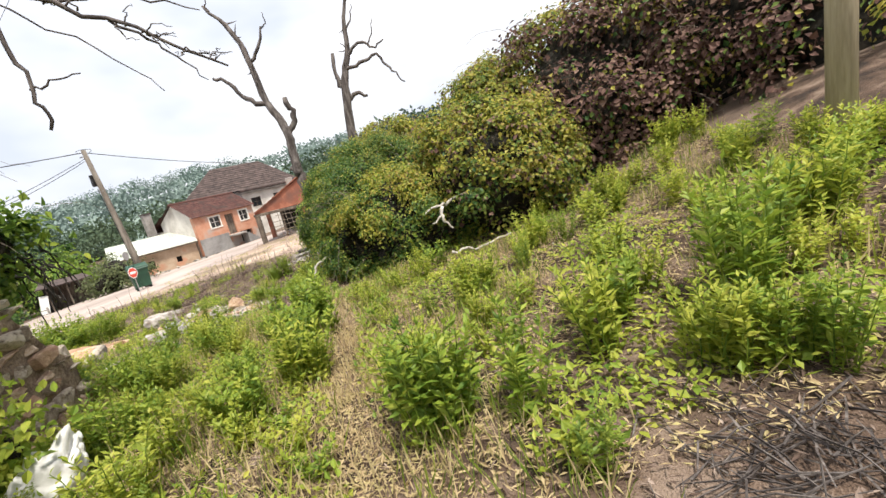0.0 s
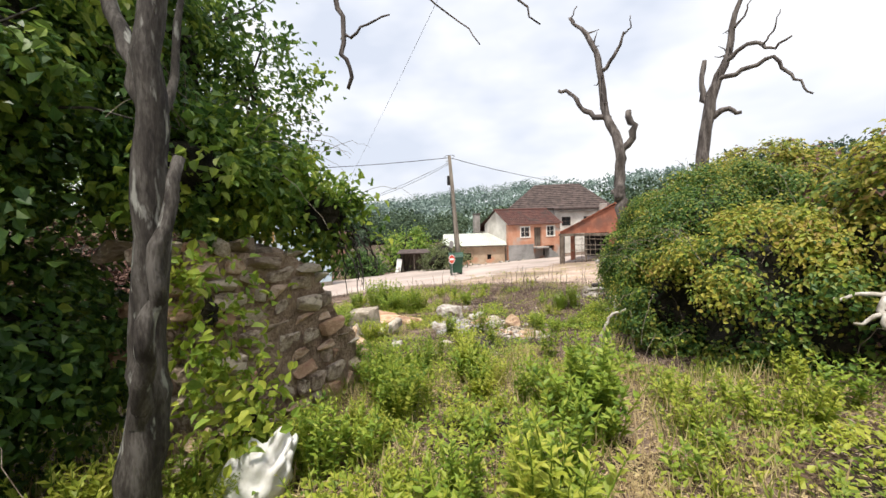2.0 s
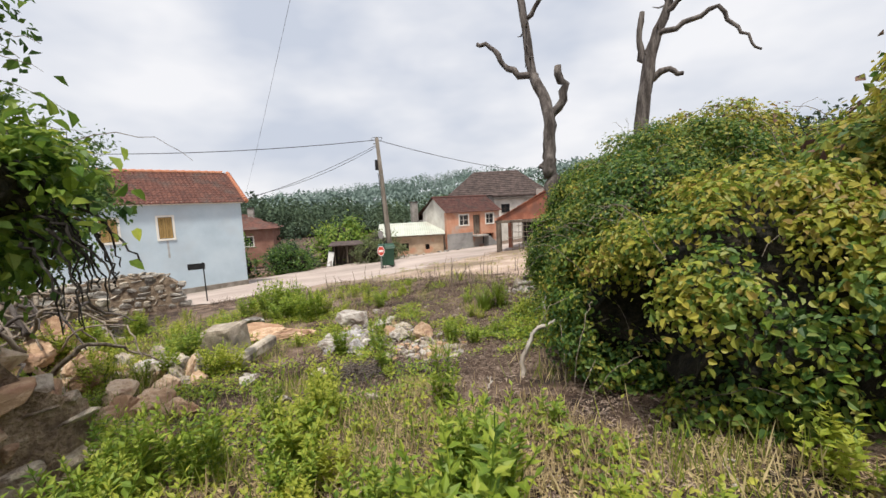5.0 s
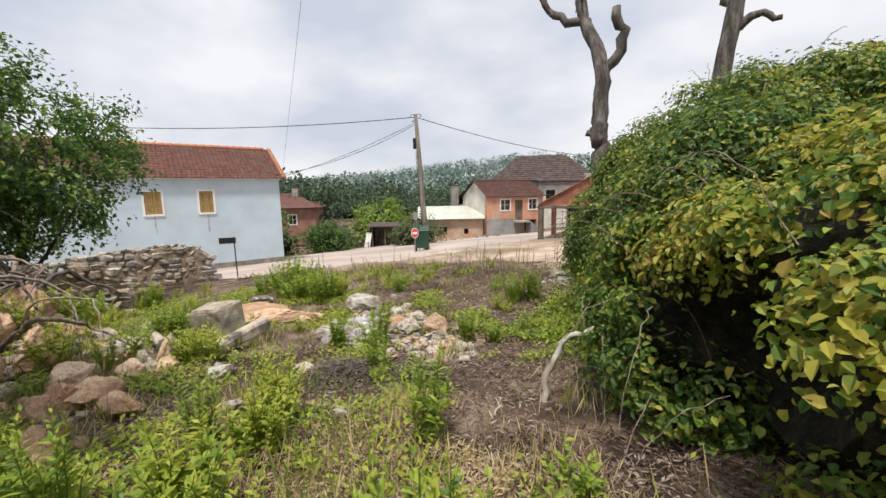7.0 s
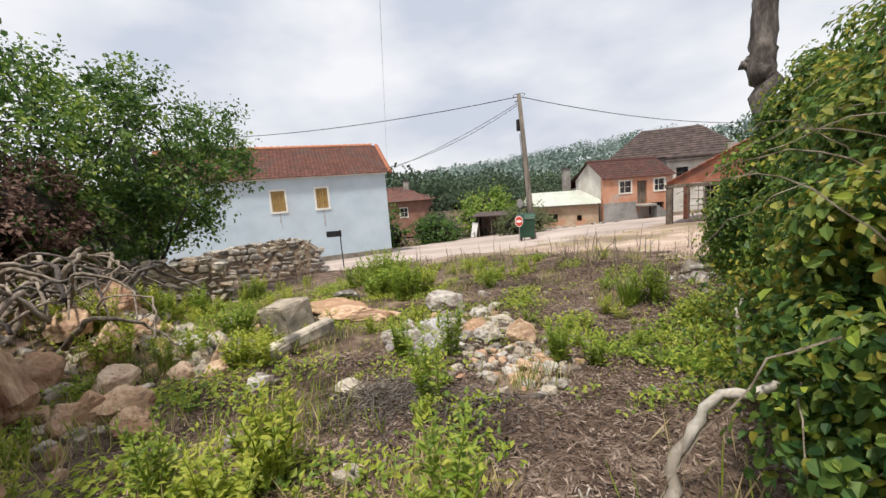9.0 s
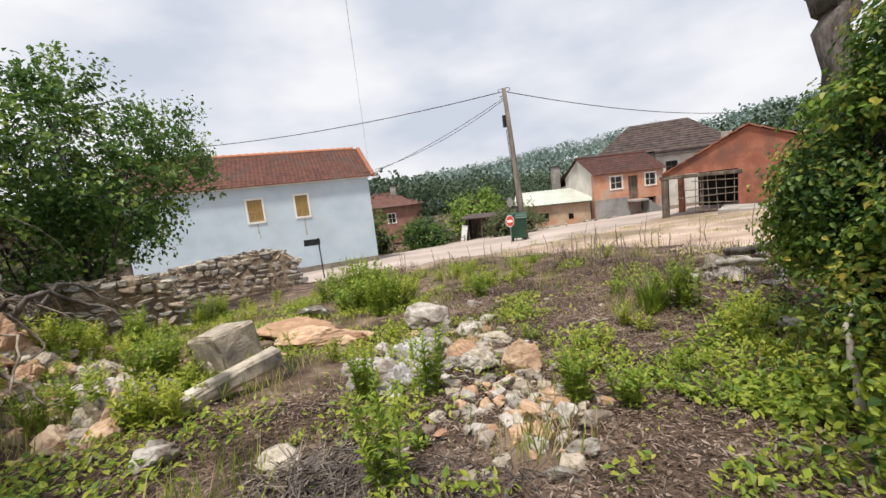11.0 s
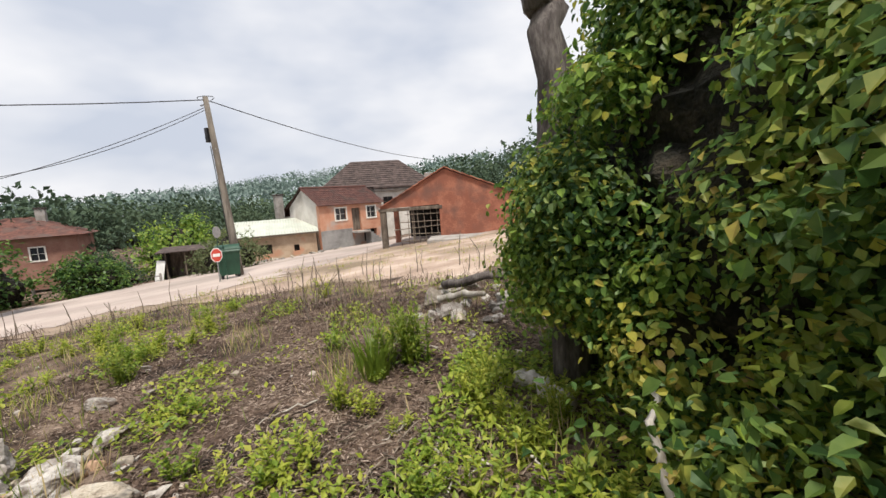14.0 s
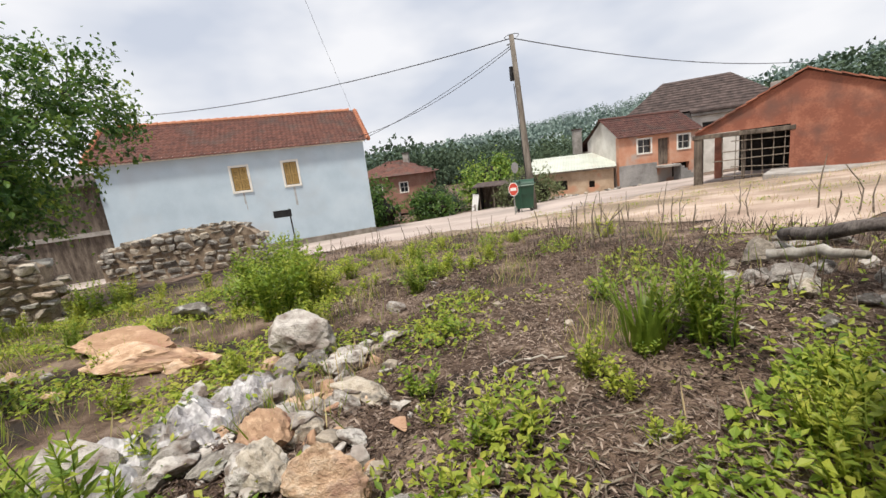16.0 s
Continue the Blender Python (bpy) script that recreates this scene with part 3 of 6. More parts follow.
def blue_house():
    # the front wall faces the lot; x along it towards the street corner, y into the house
    h = thing("blue_house", pose(-28.25, 4.53, -3.05, 0, 0, 79.3), "pale blue rendered house with red tiled roof and shuttered windows", "house")
    Lw, D, H = 12.4, 6.0, 5.3
    wins = ((5.62, 6.35, 3.3, 4.47), (8.1, 8.76, 3.3, 4.47))
    wb = wall_with_holes(bmesh.new(), Lw, H, 0.45, wins)
    part("front_wall", wb, "blue_wall", h)
    part("back_wall", boxed(0, Lw, D - 0.4, D, 0, H), "blue_wall", h)
    for x in (0, Lw - 0.4):
        part("end_wall", boxed(x + 0.002, x + 0.398, 0.452, D - 0.402, 0, H), "blue_wall", h)
        part("gable", placed(gable_piece(bmesh.new(), D, 1.85, 0.4), Matrix.Translation((x, 0, H))), "blue_wall", h)
    part("plinth", boxed(-0.03, Lw + 0.03, -0.05, 0.0, -0.5, 0.38, bevel=0.01), "plinth", h, "dark damp-stained plinth")
    part("cornice", boxed(-0.1, Lw + 0.1, -0.14, 0.0, H - 0.16, H, bevel=0.03), "trim_white", h)
    for w in wins:
        shuttered_window(h, *w)
    for x, z0, z1, w in ((5.95, 2.6, 3.18, 0.08), (8.4, 2.2, 3.18, 0.1), (6.0, 2.3, 2.62, 0.04)):
        part("water_stain", boxed(x, x + w, -0.004, 0.0, z0, z1), "rust_stain", h, "grey water stain under the sill")
    roof_pair(h, Lw, D, H, 1.85, 13, "tile", 0.28, "tile_fresh")
    return h


blue_house()


def glazed_window(house, x0, x1, z0, z1, frame_mat="trim_white", s=0.12):
    w = part("window", boxed(x0, x1, 0.12, 0.15, z0, z1), "glass", house, "dark window in a white frame")
    fr = bmesh.new()
    for a in ((x0 - s, x1 + s, -0.03, 0.12, z1, z1 + s), (x0 - s, x1 + s, -0.05, 0.12, z0 - s, z0), (x0 - s, x0, -0.03, 0.12, z0, z1), (x1, x1 + s, -0.03, 0.12, z0, z1)):
        box(fr, *a)
    part("frame", fr, frame_mat, w)
    bar = bmesh.new()
    m = (x0 + x1) / 2
    box(bar, m - 0.025, m + 0.025, 0.09, 0.118, z0, z1)
    box(bar, x0, x1, 0.092, 0.117, (z0 + z1) / 2 - 0.02, (z0 + z1) / 2 + 0.02)
    part("glazing_bar", bar, frame_mat, w)
    return w


def chimney(house, x, y, z0, z1, w=0.8, d=0.55):
    part("chimney", boxed(x - w / 2, x + w / 2, y - d / 2, y + d / 2, z0, z1, bevel=0.02), "concrete", house, "grey rendered chimney")
    part("chimney_cap", boxed(x - w / 2 - 0.08, x + w / 2 + 0.08, y - d / 2 - 0.08, y + d / 2 + 0.08, z1 + 0.002, z1 + 0.1, bevel=0.02), "tile_dark", house)


def red_house():
    """The old two-storey house with orange upper wall, white gable and a tiled roof."""
    a = 66.0
    h = thing("old_house", pose(-24.12, 35.74, -3.42, 0, 0, a), "old house with orange upper wall, white gable and red tiles", "house")
    Lw, D, H = 6.4, 5.0, 4.1
    holes = ((1.5, 2.5, 2.8, 3.75), (3.1, 4.0, 1.75, 3.7), (4.7, 5.6, 2.8, 3.75), (4.2, 5.6, 0.7, 1.75))
    part("front_wall", wall_with_holes(bmesh.new(), Lw, H, 0.4, holes), "orange_wall", h, "orange plaster wall, peeling")
    part("lower_wall", boxed(-0.02, 3.0, -0.035, 0.0, 0, 2.0, bevel=0.01), "grey_plaster", h, "bare grey lower wall")
    part("back_wall", boxed(0, Lw, D - 0.4, D, 0, H), "old_plaster", h)
    for x in (0, Lw - 0.3):
        part("end_wall", boxed(x + 0.002, x + 0.298, 0.402, D - 0.402, 0, H), "old_plaster", h)
        part("gable", placed(gable_piece(bmesh.new(), D, 1.45, 0.3), Matrix.Translation((x, 0, H))), "old_plaster", h, "white limewashed gable")
    for q in (holes[0], holes[2]):
        glazed_window(h, *q)
    part("door", boxed(3.1, 4.0, 0.2, 0.25, 1.75, 3.7), "old_wood", h, "dark wooden upper door")
    part("doorway_shade", boxed(4.2, 5.6, 0.35, 0.39, 0.7, 1.75), "inside_shade", h, "near-black panel painting the shade in the low opening under the stairs")
    part("landing", boxed(2.9, 4.3, -0.9, -0.04, 1.55, 1.72, bevel=0.02), "concrete", h)
    st = bmesh.new()
    for i in range(8):
        box(st, 4.31 + i * 0.26, 4.31 + (i + 1) * 0.26, -0.9, -0.04, -0.2, 1.52 - i * 0.19)
    part("stair", st, "grey_plaster", h, "grey outside stair up to the door")
    roof_pair(h, Lw, D, H, 1.45, 9, "tile_old", 0.22)
    chimney(h, -0.2, 6.6, 3.2, 5.3, 0.7, 0.5)
    # lower wing behind the gable
    part("wing_wall", boxed(0.6, 4.6, D + 0.004, D + 3.4, 0, 3.3), "old_plaster", h, "white wing wall")
    part("wing_roof", placed(tiled_slope(bmesh.new(), 4.6, 3.7, 1.6, 7), Matrix.Translation((4.9, D + 3.7, 3.2)) @ pose(0, 0, 0, 0, 0, 180)), "tile_old", h)
    return h


def annexe():
    a = math.degrees(math.atan2(35.62 - 31.6, -24.3 + 28.9))
    h = thing("annexe", pose(-28.9, 31.3, -3.55, 0, 0, a), "low ochre annexe with a pale metal sheet roof", "outbuilding")
    Lw, D, H = 6.1, 4.0, 2.2
    holes = ((1.85, 2.75, 0.75, 1.5), (4.35, 4.75, 0.8, 1.3))
    part("front_wall", wall_with_holes(bmesh.new(), Lw, H, 0.3, holes), "ochre_wall", h, "ochre plaster over stone and brick")
    part("back_wall", boxed(0, Lw, D - 0.3, D, 0, H + 1.0), "ochre_wall", h)
    for x in (0, Lw - 0.3):
        part("end_wall", boxed(x + 0.002, x + 0.298, 0.302, D - 0.302, 0, H), "ochre_wall", h)
    for q in holes:
        part("opening", boxed(q[0], q[1], 0.24, 0.28, q[2], q[3]), "inside_shade", h, "unglazed opening, its shade painted as a near-black panel")
    rb = bmesh.new()
    n = 30
    for i in range(n):
        x = -0.2 + i * (Lw + 0.4) / n
        w = (Lw + 0.4) / n
        for j in (0, 1):
            z = 0.03 * j
            vs = [bm for bm in ((x + j * w / 2, -0.35, H + 0.02 + z), (x + (j + 1) * w / 2, -0.35, H + 0.05 - z), (x + (j + 1) * w / 2, D, H + 1.15 - z), (x + j * w / 2, D, H + 1.12 + z))]
            rb.faces.new([rb.verts.new(v) for v in vs])
    bmesh.ops.remove_doubles(rb, verts=rb.verts, dist=1e-4)
    part("sheet_roof", rb, "metal_sheet", h, "pale corrugated metal sheets")
    part("roof_edge", boxed(-0.2, Lw + 0.2, -0.33, -0.29, H - 0.09, H + 0.0), "old_wood", h)
    return h


def large_house():
    """The tall house behind with its dark hipped roof and cream wall."""
    a = 33.5
    h = thing("large_house", pose(-31.2, 46.6, -3.8, 0, 0, a), "large old house with dark hipped roof and cream wall", "house")
    Lw, D, H = 12.2, 9.0, 6.1
    part("front_wall", boxed(0, 5.6, 0, 0.4, 0, H), "grey_plaster", h, "dark grey end wall")
    part("side_wall", boxed(0, 0.4, 0.402, D, 0, H), "grey_plaster", h)
    part("back_wall", boxed(0.402, Lw, D - 0.4, D, 0, H), "old_plaster", h)
    part("end_wall", boxed(Lw - 0.4, Lw, 0.402, D - 0.402, 0, H), "old_plaster", h)
    wb = placed(wall_with_holes(bmesh.new(), Lw - 5.602, H, 0.4, ((0.9, 1.9, 4.0, 5.0), (3.6, 4.6, 4.0, 5.0))), Matrix.Translation((5.602, 0, 0)))
    part("cream_wall", wb, "old_plaster", h, "cream rendered wall")
    for x in (6.5, 9.2):
        glazed_window(h, x, x + 1.0, 4.0, 5.0, "old_wood", 0.05)
    part("cornice", boxed(5.4, Lw + 0.5, -0.55, 0.0, H - 0.12, H + 0.12, bevel=0.04), "tile_dark", h)
    part("cornice", boxed(5.5, Lw + 0.3, -0.3, 0.0, H - 0.42, H - 0.122, bevel=0.04), "concrete", h)
    rb = bmesh.new()
    o, z0, z1 = 0.5, H + 0.13, H + 3.5
    e = [(-o, -o, z0), (Lw + o, -o, z0), (Lw + o, D + o, z0), (-o, D + o, z0)]
    r = [(3.3, D / 2, z1), (Lw - 3.0, D / 2, z1)]
    for f in ((e[0], e[1], r[1], r[0]), (e[2], e[3], r[0], r[1]), (e[3], e[0], r[0]), (e[1], e[2], r[1]), (e[3], e[2], e[1], e[0])):
        rb.faces.new([rb.verts.new(v) for v in f])
    part("roof", rb, "tile_dark", h, "dark weathered tile roof")
    tb = bmesh.new()
    for i in range(1, 13):
        t = i / 13
        y, z = -o + (D / 2 + o) * t, z0 + (z1 - z0) * t
        box(tb, -o + (3.3 + o) * t, Lw + o - (3.0 + o) * t, y - 0.05, y + 0.05, z - 0.02, z + 0.045)
    part("tile_course", tb, "tile_dark", h)
    return h


def barn():
    """A red brick barn, half open at the front, with a lattice of sticks in the opening."""
    a = math.degrees(math.atan2(1.01, 3.21))
    h = thing("brick_barn", pose(-13.45, 26.25, -2.05, 0, 0, a), "red brick barn with an open front closed by sticks", "barn")
    # gable front along x; left eaves at x=0, apex at 3.4, right eaves at 7.4
    fb = bmesh.new()
    prof = [(0.0, 2.25), (3.3, 4.02), (7.6, 2.2)]
    def front(pts, y0, y1):
        A = [fb.verts.new((x, y0, z)) for x, z in pts]
        B = [fb.verts.new((x, y1, z)) for x, z in pts]
        fb.faces.new(A), fb.faces.new(B[::-1])
        for i in range(len(pts)):
            j = (i + 1) % len(pts)
            fb.faces.new((A[i], B[i], B[j], A[j]))
    front([(0.0, 2.25), (2.95, 2.3), (2.95, 3.83), (0.0, 2.4)], 0, 0.25)
    front([(2.952, 0.0), (7.6, 0.0), (7.6, 2.2), (3.3, 4.02), (2.952, 3.83)], 0, 0.25)
    part("front_wall", fb, "brick", h, "orange-red hollow brick gable wall")
    part("lintel", boxed(-0.1, 3.1, -0.03, 0.28, 2.08, 2.25, bevel=0.02), "old_wood", h, "weathered beam over the opening")
    part("side_wall", boxed(7.35, 7.6, 0.252, 9, 0, 2.2), "brick", h)
    # Coloured near-black to paint the unlit depth of the barn.
    part("back_wall", boxed(0.4, 7.348, 8.75, 9, 0, 2.6), "inside_shade", h)
    part("corner_post", boxed(-0.05, 0.25, 0.0, 0.26, -0.15, 2.08, bevel=0.02), "old_wood", h, "weathered wooden corner post")
    part("inner_post", placed(tube(bmesh.new(), [(0, 0, -0.1), (0.03, 0, 2.1)], [0.06, 0.05], 8, 0.2), Matrix.Translation((1.6, 0.1, 0))), "old_wood", h)
    part("far_post", boxed(-0.05, 0.25, 4.4, 4.66, -0.15, 2.2, bevel=0.02), "brick", h)
    for (xa, za), (xb, zb) in zip(prof, prof[1:]):
        n = 10
        for i in range(n):
            t0, t1 = i / n, (i + 1.05) / n
            p0, p1 = (xa + (xb - xa) * t0, za + (zb - za) * t0), (xa + (xb - xa) * t1, za + (zb - za) * t1)
            rb = bmesh.new()
            for z0, z1 in ((0.1, 0.07),):
                q = [(p0[0], -0.12, p0[1] + z0 + 0.03), (p1[0], -0.12, p1[1] + z1 + 0.02), (p1[0], 9.1, p1[1] + z1 + 0.02), (p0[0], 9.1, p0[1] + z0 + 0.03)]
                w = [(x, y, z - 0.05) for x, y, z in q]
                A, B = [rb.verts.new(v) for v in q], [rb.verts.new(v) for v in w]
                rb.faces.new(A), rb.faces.new(B[::-1])
                for k in range(4):
                    rb.faces.new((A[k], B[k], B[(k + 1) % 4], A[(k + 1) % 4]))
            part("roof_course", rb, "brick", h)
    rng = np.random.default_rng(3)
    for i in range(7):
        x = 1.0 + i * 0.3 + rng.uniform(-0.05, 0.05)
        part("lattice_stick", tube(bmesh.new(), [(x, 0.08, -0.05), (x + rng.uniform(-0.12, 0.12), 0.08, 2.1)], [0.02, 0.016], 5), "twig", h)
    for i in range(6):
        z = 0.25 + i * 0.32
        part("lattice_rail", tube(bmesh.new(), [(0.6 + 0.3 * (i % 3), 0.045, z + rng.uniform(-0.06, 0.06)), (2.94, 0.045, z + rng.uniform(-0.06, 0.06))], [0.022, 0.018], 5), "twig", h)
    part("chimney", boxed(1.9, 2.4, 5.6, 6.1, 3.0, 4.25, bevel=0.02), "concrete", h)
    ug = thing("concrete_kerb", pose(-10.4, 24.6, gz(-10.4, 24.6) - 0.1, 0, 0, a - 2), "low grey concrete slab edge by the barn", "kerb")
    part("slab", boxed(0, 9.0, 0, 2.0, 0, 0.3, bevel=0.02), "concrete", ug)
    return h


def back_house():
    """The red-walled house beyond the blue one, with hipped roof and chimney."""
    h = thing("red_walled_house", pose(-53.0, 24.5, -4.9, 0, 0, 52), "distant dull red house with hipped tile roof", "house")
    Lw, D, H = 9.0, 8.0, 4.6
    part("front_wall", wall_with_holes(bmesh.new(), Lw, H, 0.3, ((2.6, 3.5, 2.6, 3.7), (5.8, 6.7, 2.6, 3.7))), "red_render", h)
    for x in (2.6, 5.8):
        glazed_window(h, x, x + 0.9, 2.6, 3.7)
    part("back_wall", boxed(0, Lw, D - 0.3, D, 0, H), "red_render", h)
    for x in (0, Lw - 0.3):
        part("end_wall", boxed(x, x + 0.3, 0.302, D - 0.302, 0, H), "red_render", h)
    rb = bmesh.new()
    o, z0, z1 = 0.6, H + 0.01, H + 1.9
    e = [(-o, -o, z0), (Lw + o, -o, z0), (Lw + o, D + o, z0), (-o, D + o, z0)]
    r = [(3.6, D / 2, z1), (Lw - 3.6, D / 2, z1)]
    for f in ((e[0], e[1], r[1], r[0]), (e[2], e[3], r[0], r[1]), (e[3], e[0], r[0]), (e[1], e[2], r[1]), (e[3], e[2], e[1], e[0])):
        rb.faces.new([rb.verts.new(v) for v in f])
    part("roof", rb, "tile", h)
    chimney(h, 6.2, 3.4, H + 0.8, H + 2.6, 0.7, 0.7)


red_house(), annexe(), large_house(), barn(), back_house()


# ---- street furniture ----
def cable(name, a, b, sag, label, radius=0.012, parent=None):
    a, b = Vector(a), Vector(b)
    pts = [a.lerp(b, t) - Vector((0, 0, sag * 4 * t * (1 - t))) for t in [i / 16 for i in range(17)]]
    ob = part(name, tube(bmesh.new(), pts, [radius] * 17, 5), "cable", None)
    tagged(ob, label, "cable")
    return ob


def utility_pole():
    p = thing("utility_pole", Matrix.Translation((-18.44, 21.91, -2.5)), "leaning weathered wooden utility pole with fittings", "utility pole")
    top = Vector((-0.77, 0.11, 8.12))
    part("shaft", tube(bmesh.new(), [top * t for t in (0, 0.25, 0.5, 0.75, 1)], [0.17, 0.155, 0.14, 0.125, 0.11], 12, 0.06), "pole_wood", p, smooth=True)
    up = top * 0.985
    bb = bmesh.new()
    for s in (-1, 1):
        pts = [up + Vector((s * 0.28 * math.sin(t), s * 0.18 * math.sin(t), 0.16 - 0.3 * (t / math.pi) ** 2)) for t in np.linspace(0.0, math.pi * 0.8, 8)]
        tube(bb, pts, [0.015] * 8, 5)
    part("cable_loop", bb, "cable", p)
    part("bracket", placed(boxed(-0.35, 0.0, -0.03, 0.03, -0.03, 0.03), Matrix.Translation(top * 0.96)), "steel", p)
    part("junction_box", placed(boxed(-0.14, 0.0, -0.1, 0.1, 0.0, 0.62, bevel=0.02), Matrix.Translation(top * 0.76 + Vector((-0.13, -0.1, 0)))), "dark_metal", p, "dark junction box")
    part("bracket", placed(boxed(-0.1, 0.1, -0.1, 0.1, 0, 0.05), Matrix.Translation(top * 0.72)), "steel", p)
    part("conduit", tube(bmesh.new(), [Vector((-0.15, -0.1, 0)), top * 0.74 + Vector((-0.14, -0.1, 0))], [0.02, 0.02], 6), "dark_metal", p)


utility_pole()
TOP = (-19.2, 22.02, 5.5)
cable("overhead_cable", TOP, (-47.0, 0.0, 7.4), 1.0, "thin black overhead cable between poles", 0.022)
cable("overhead_cable", (-19.2, 22.0, 5.2), (-26.2, 16.75, 2.2), 0.25, "thin black cable from pole to house eaves", 0.014)
cable("overhead_cable", (-19.2, 22.0, 5.1), (-26.1, 16.5, 2.35), 0.45, "thin black cable from pole to house eaves", 0.014)
cable("overhead_cable", TOP, (-17.5, 47.4, 4.4), 0.5, "thin black overhead cable towards the barn", 0.022)
cable("overhead_cable", (3.1, 3.9, 8.6), (-26.0, 16.9, 2.0), 0.35, "thin grey telephone line over the lot", 0.004)


def near_post():
    z = 0.45
    p = thing("wooden_pole", Matrix.Translation((3.2, 3.82, z)), "tall pale wooden pole standing on the bank", "pole")
    part("shaft", tube(bmesh.new(), [(0, 0, 0), (-0.02, 0, 2), (-0.05, 0, 4), (-0.1, 0, 8.2)], [0.1, 0.095, 0.09, 0.075], 14, 0.05), "post_wood", p, smooth=True)


near_post()


def waste_bin():
    p = thing("waste_container", pose(-17.95, 20.95, gz(-17.95, 20.95) + 0.03, 0, 0, 48) @ Matrix.Diagonal((0.72, 0.8, 1.05, 1)), "dark green wheeled waste container on the roadside", "waste container")
    bb = bmesh.new()
    lo, hi = [(-0.5, -0.4), (0.5, -0.4), (0.5, 0.4), (-0.5, 0.4)], [(-0.6, -0.5), (0.6, -0.5), (0.6, 0.5), (-0.6, 0.5)]
    A, B = [bb.verts.new((x, y, 0.16)) for x, y in lo], [bb.verts.new((x, y, 1.12)) for x, y in hi]
    bb.faces.new(A[::-1]), bb.faces.new(B)
    for i in range(4):
        bb.faces.new((A[i], A[(i + 1) % 4], B[(i + 1) % 4], B[i]))
    part("body", bb, "bin_green", p)
    lid = bmesh.new()
    tube(lid, [(-0.63, 0, 1.0), (0.63, 0, 1.0)], [0.54, 0.54], 20)
    bmesh.ops.bisect_plane(lid, geom=lid.verts[:] + lid.edges[:] + lid.faces[:], plane_co=(0, 0, 1.13), plane_no=(0, 0, -1), clear_outer=True)
    bmesh.ops.scale(lid, vec=(1, 1, 0.55), verts=lid.verts, space=Matrix.Translation((0, 0, -1.13)))
    part("lid", lid, "bin_green", p)
    part("rim", boxed(-0.64, 0.64, -0.54, 0.54, 1.08, 1.13, bevel=0.015), "bin_green", p)
    for x in (-0.42, 0.42):
        for y in (-0.32, 0.32):
            part("wheel", placed(tube(bmesh.new(), [(0, -0.03, 0), (0, 0.03, 0)], [0.09, 0.09], 12), Matrix.Translation((x, y, 0.09))), "dark_metal", p)
    bar = bmesh.new()
    tube(bar, [(-0.2, -0.72, 0.02), (-0.2, -0.72, 1.5)], [0.025, 0.025], 6)
    tube(bar, [(-0.75, -0.72, 1.2), (0.75, -0.72, 1.2)], [0.02, 0.02], 6)
    fr = thing("bin_stand", p.matrix_world.copy(), "green metal tube stand beside the waste container", "stand")
    tube(bar, [(-0.55, -0.72, 0.02), (-0.42, -0.72, 2.0)], [0.025, 0.025], 6)
    part("tube_frame", bar, "bin_green", fr)
    part("sign_back", placed(tube(bmesh.new(), [(0, -0.015, 0), (0, 0.015, 0)], [0.22, 0.22], 20), pose(-0.42, -0.76, 1.9, 0, 12, 25)), "steel", fr, "round grey sign seen from behind")


def stop_sign():
    p = thing("traffic_sign", pose(-17.05, 19.6, gz(-17.05, 19.6) - 0.16, 0, 0, 60) @ Matrix.Diagonal((0.62, 0.62, 0.85, 1)), "red octagonal stop sign on a pale post", "traffic sign")
    part("post", tube(bmesh.new(), [(0, 0, -0.1), (0.02, 0, 1.75)], [0.035, 0.035], 8), "steel", p)
    def octagon(r, y0, y1):
        b = bmesh.new()
        A = [b.verts.new((r * math.cos(math.pi / 8 + i * math.pi / 4), y0, 1.45 + r * math.sin(math.pi / 8 + i * math.pi / 4))) for i in range(8)]
        B = [b.verts.new((v.co.x, y1, v.co.z)) for v in A]
        b.faces.new(A), b.faces.new(B[::-1])
        for i in range(8):
            b.faces.new((A[i], B[i], B[(i + 1) % 8], A[(i + 1) % 8]))
        return b
    part("border", octagon(0.34, -0.05, -0.035), "white_paint", p)
    face = part("face", octagon(0.3, -0.058, -0.0505), "sign_red", p)
    part("lettering", boxed(-0.2, 0.2, -0.064, -0.0585, 1.38, 1.52), "white_paint", face, "white word band")


def street_sign():
    p = thing("street_sign", pose(-18.6, 10.75, gz(-18.6, 10.75), 0, 0, 65), "small black street name sign on a thin post", "street sign")
    part("post", tube(bmesh.new(), [(0.35, 0, -0.1), (0.33, 0, 1.62)], [0.025, 0.025], 8), "dark_metal", p)
    part("plate", boxed(-0.2, 0.4, -0.045, -0.027, 1.36, 1.6, bevel=0.005), "dark_metal", p, "black plate")


waste_bin(), stop_sign(), street_sign()


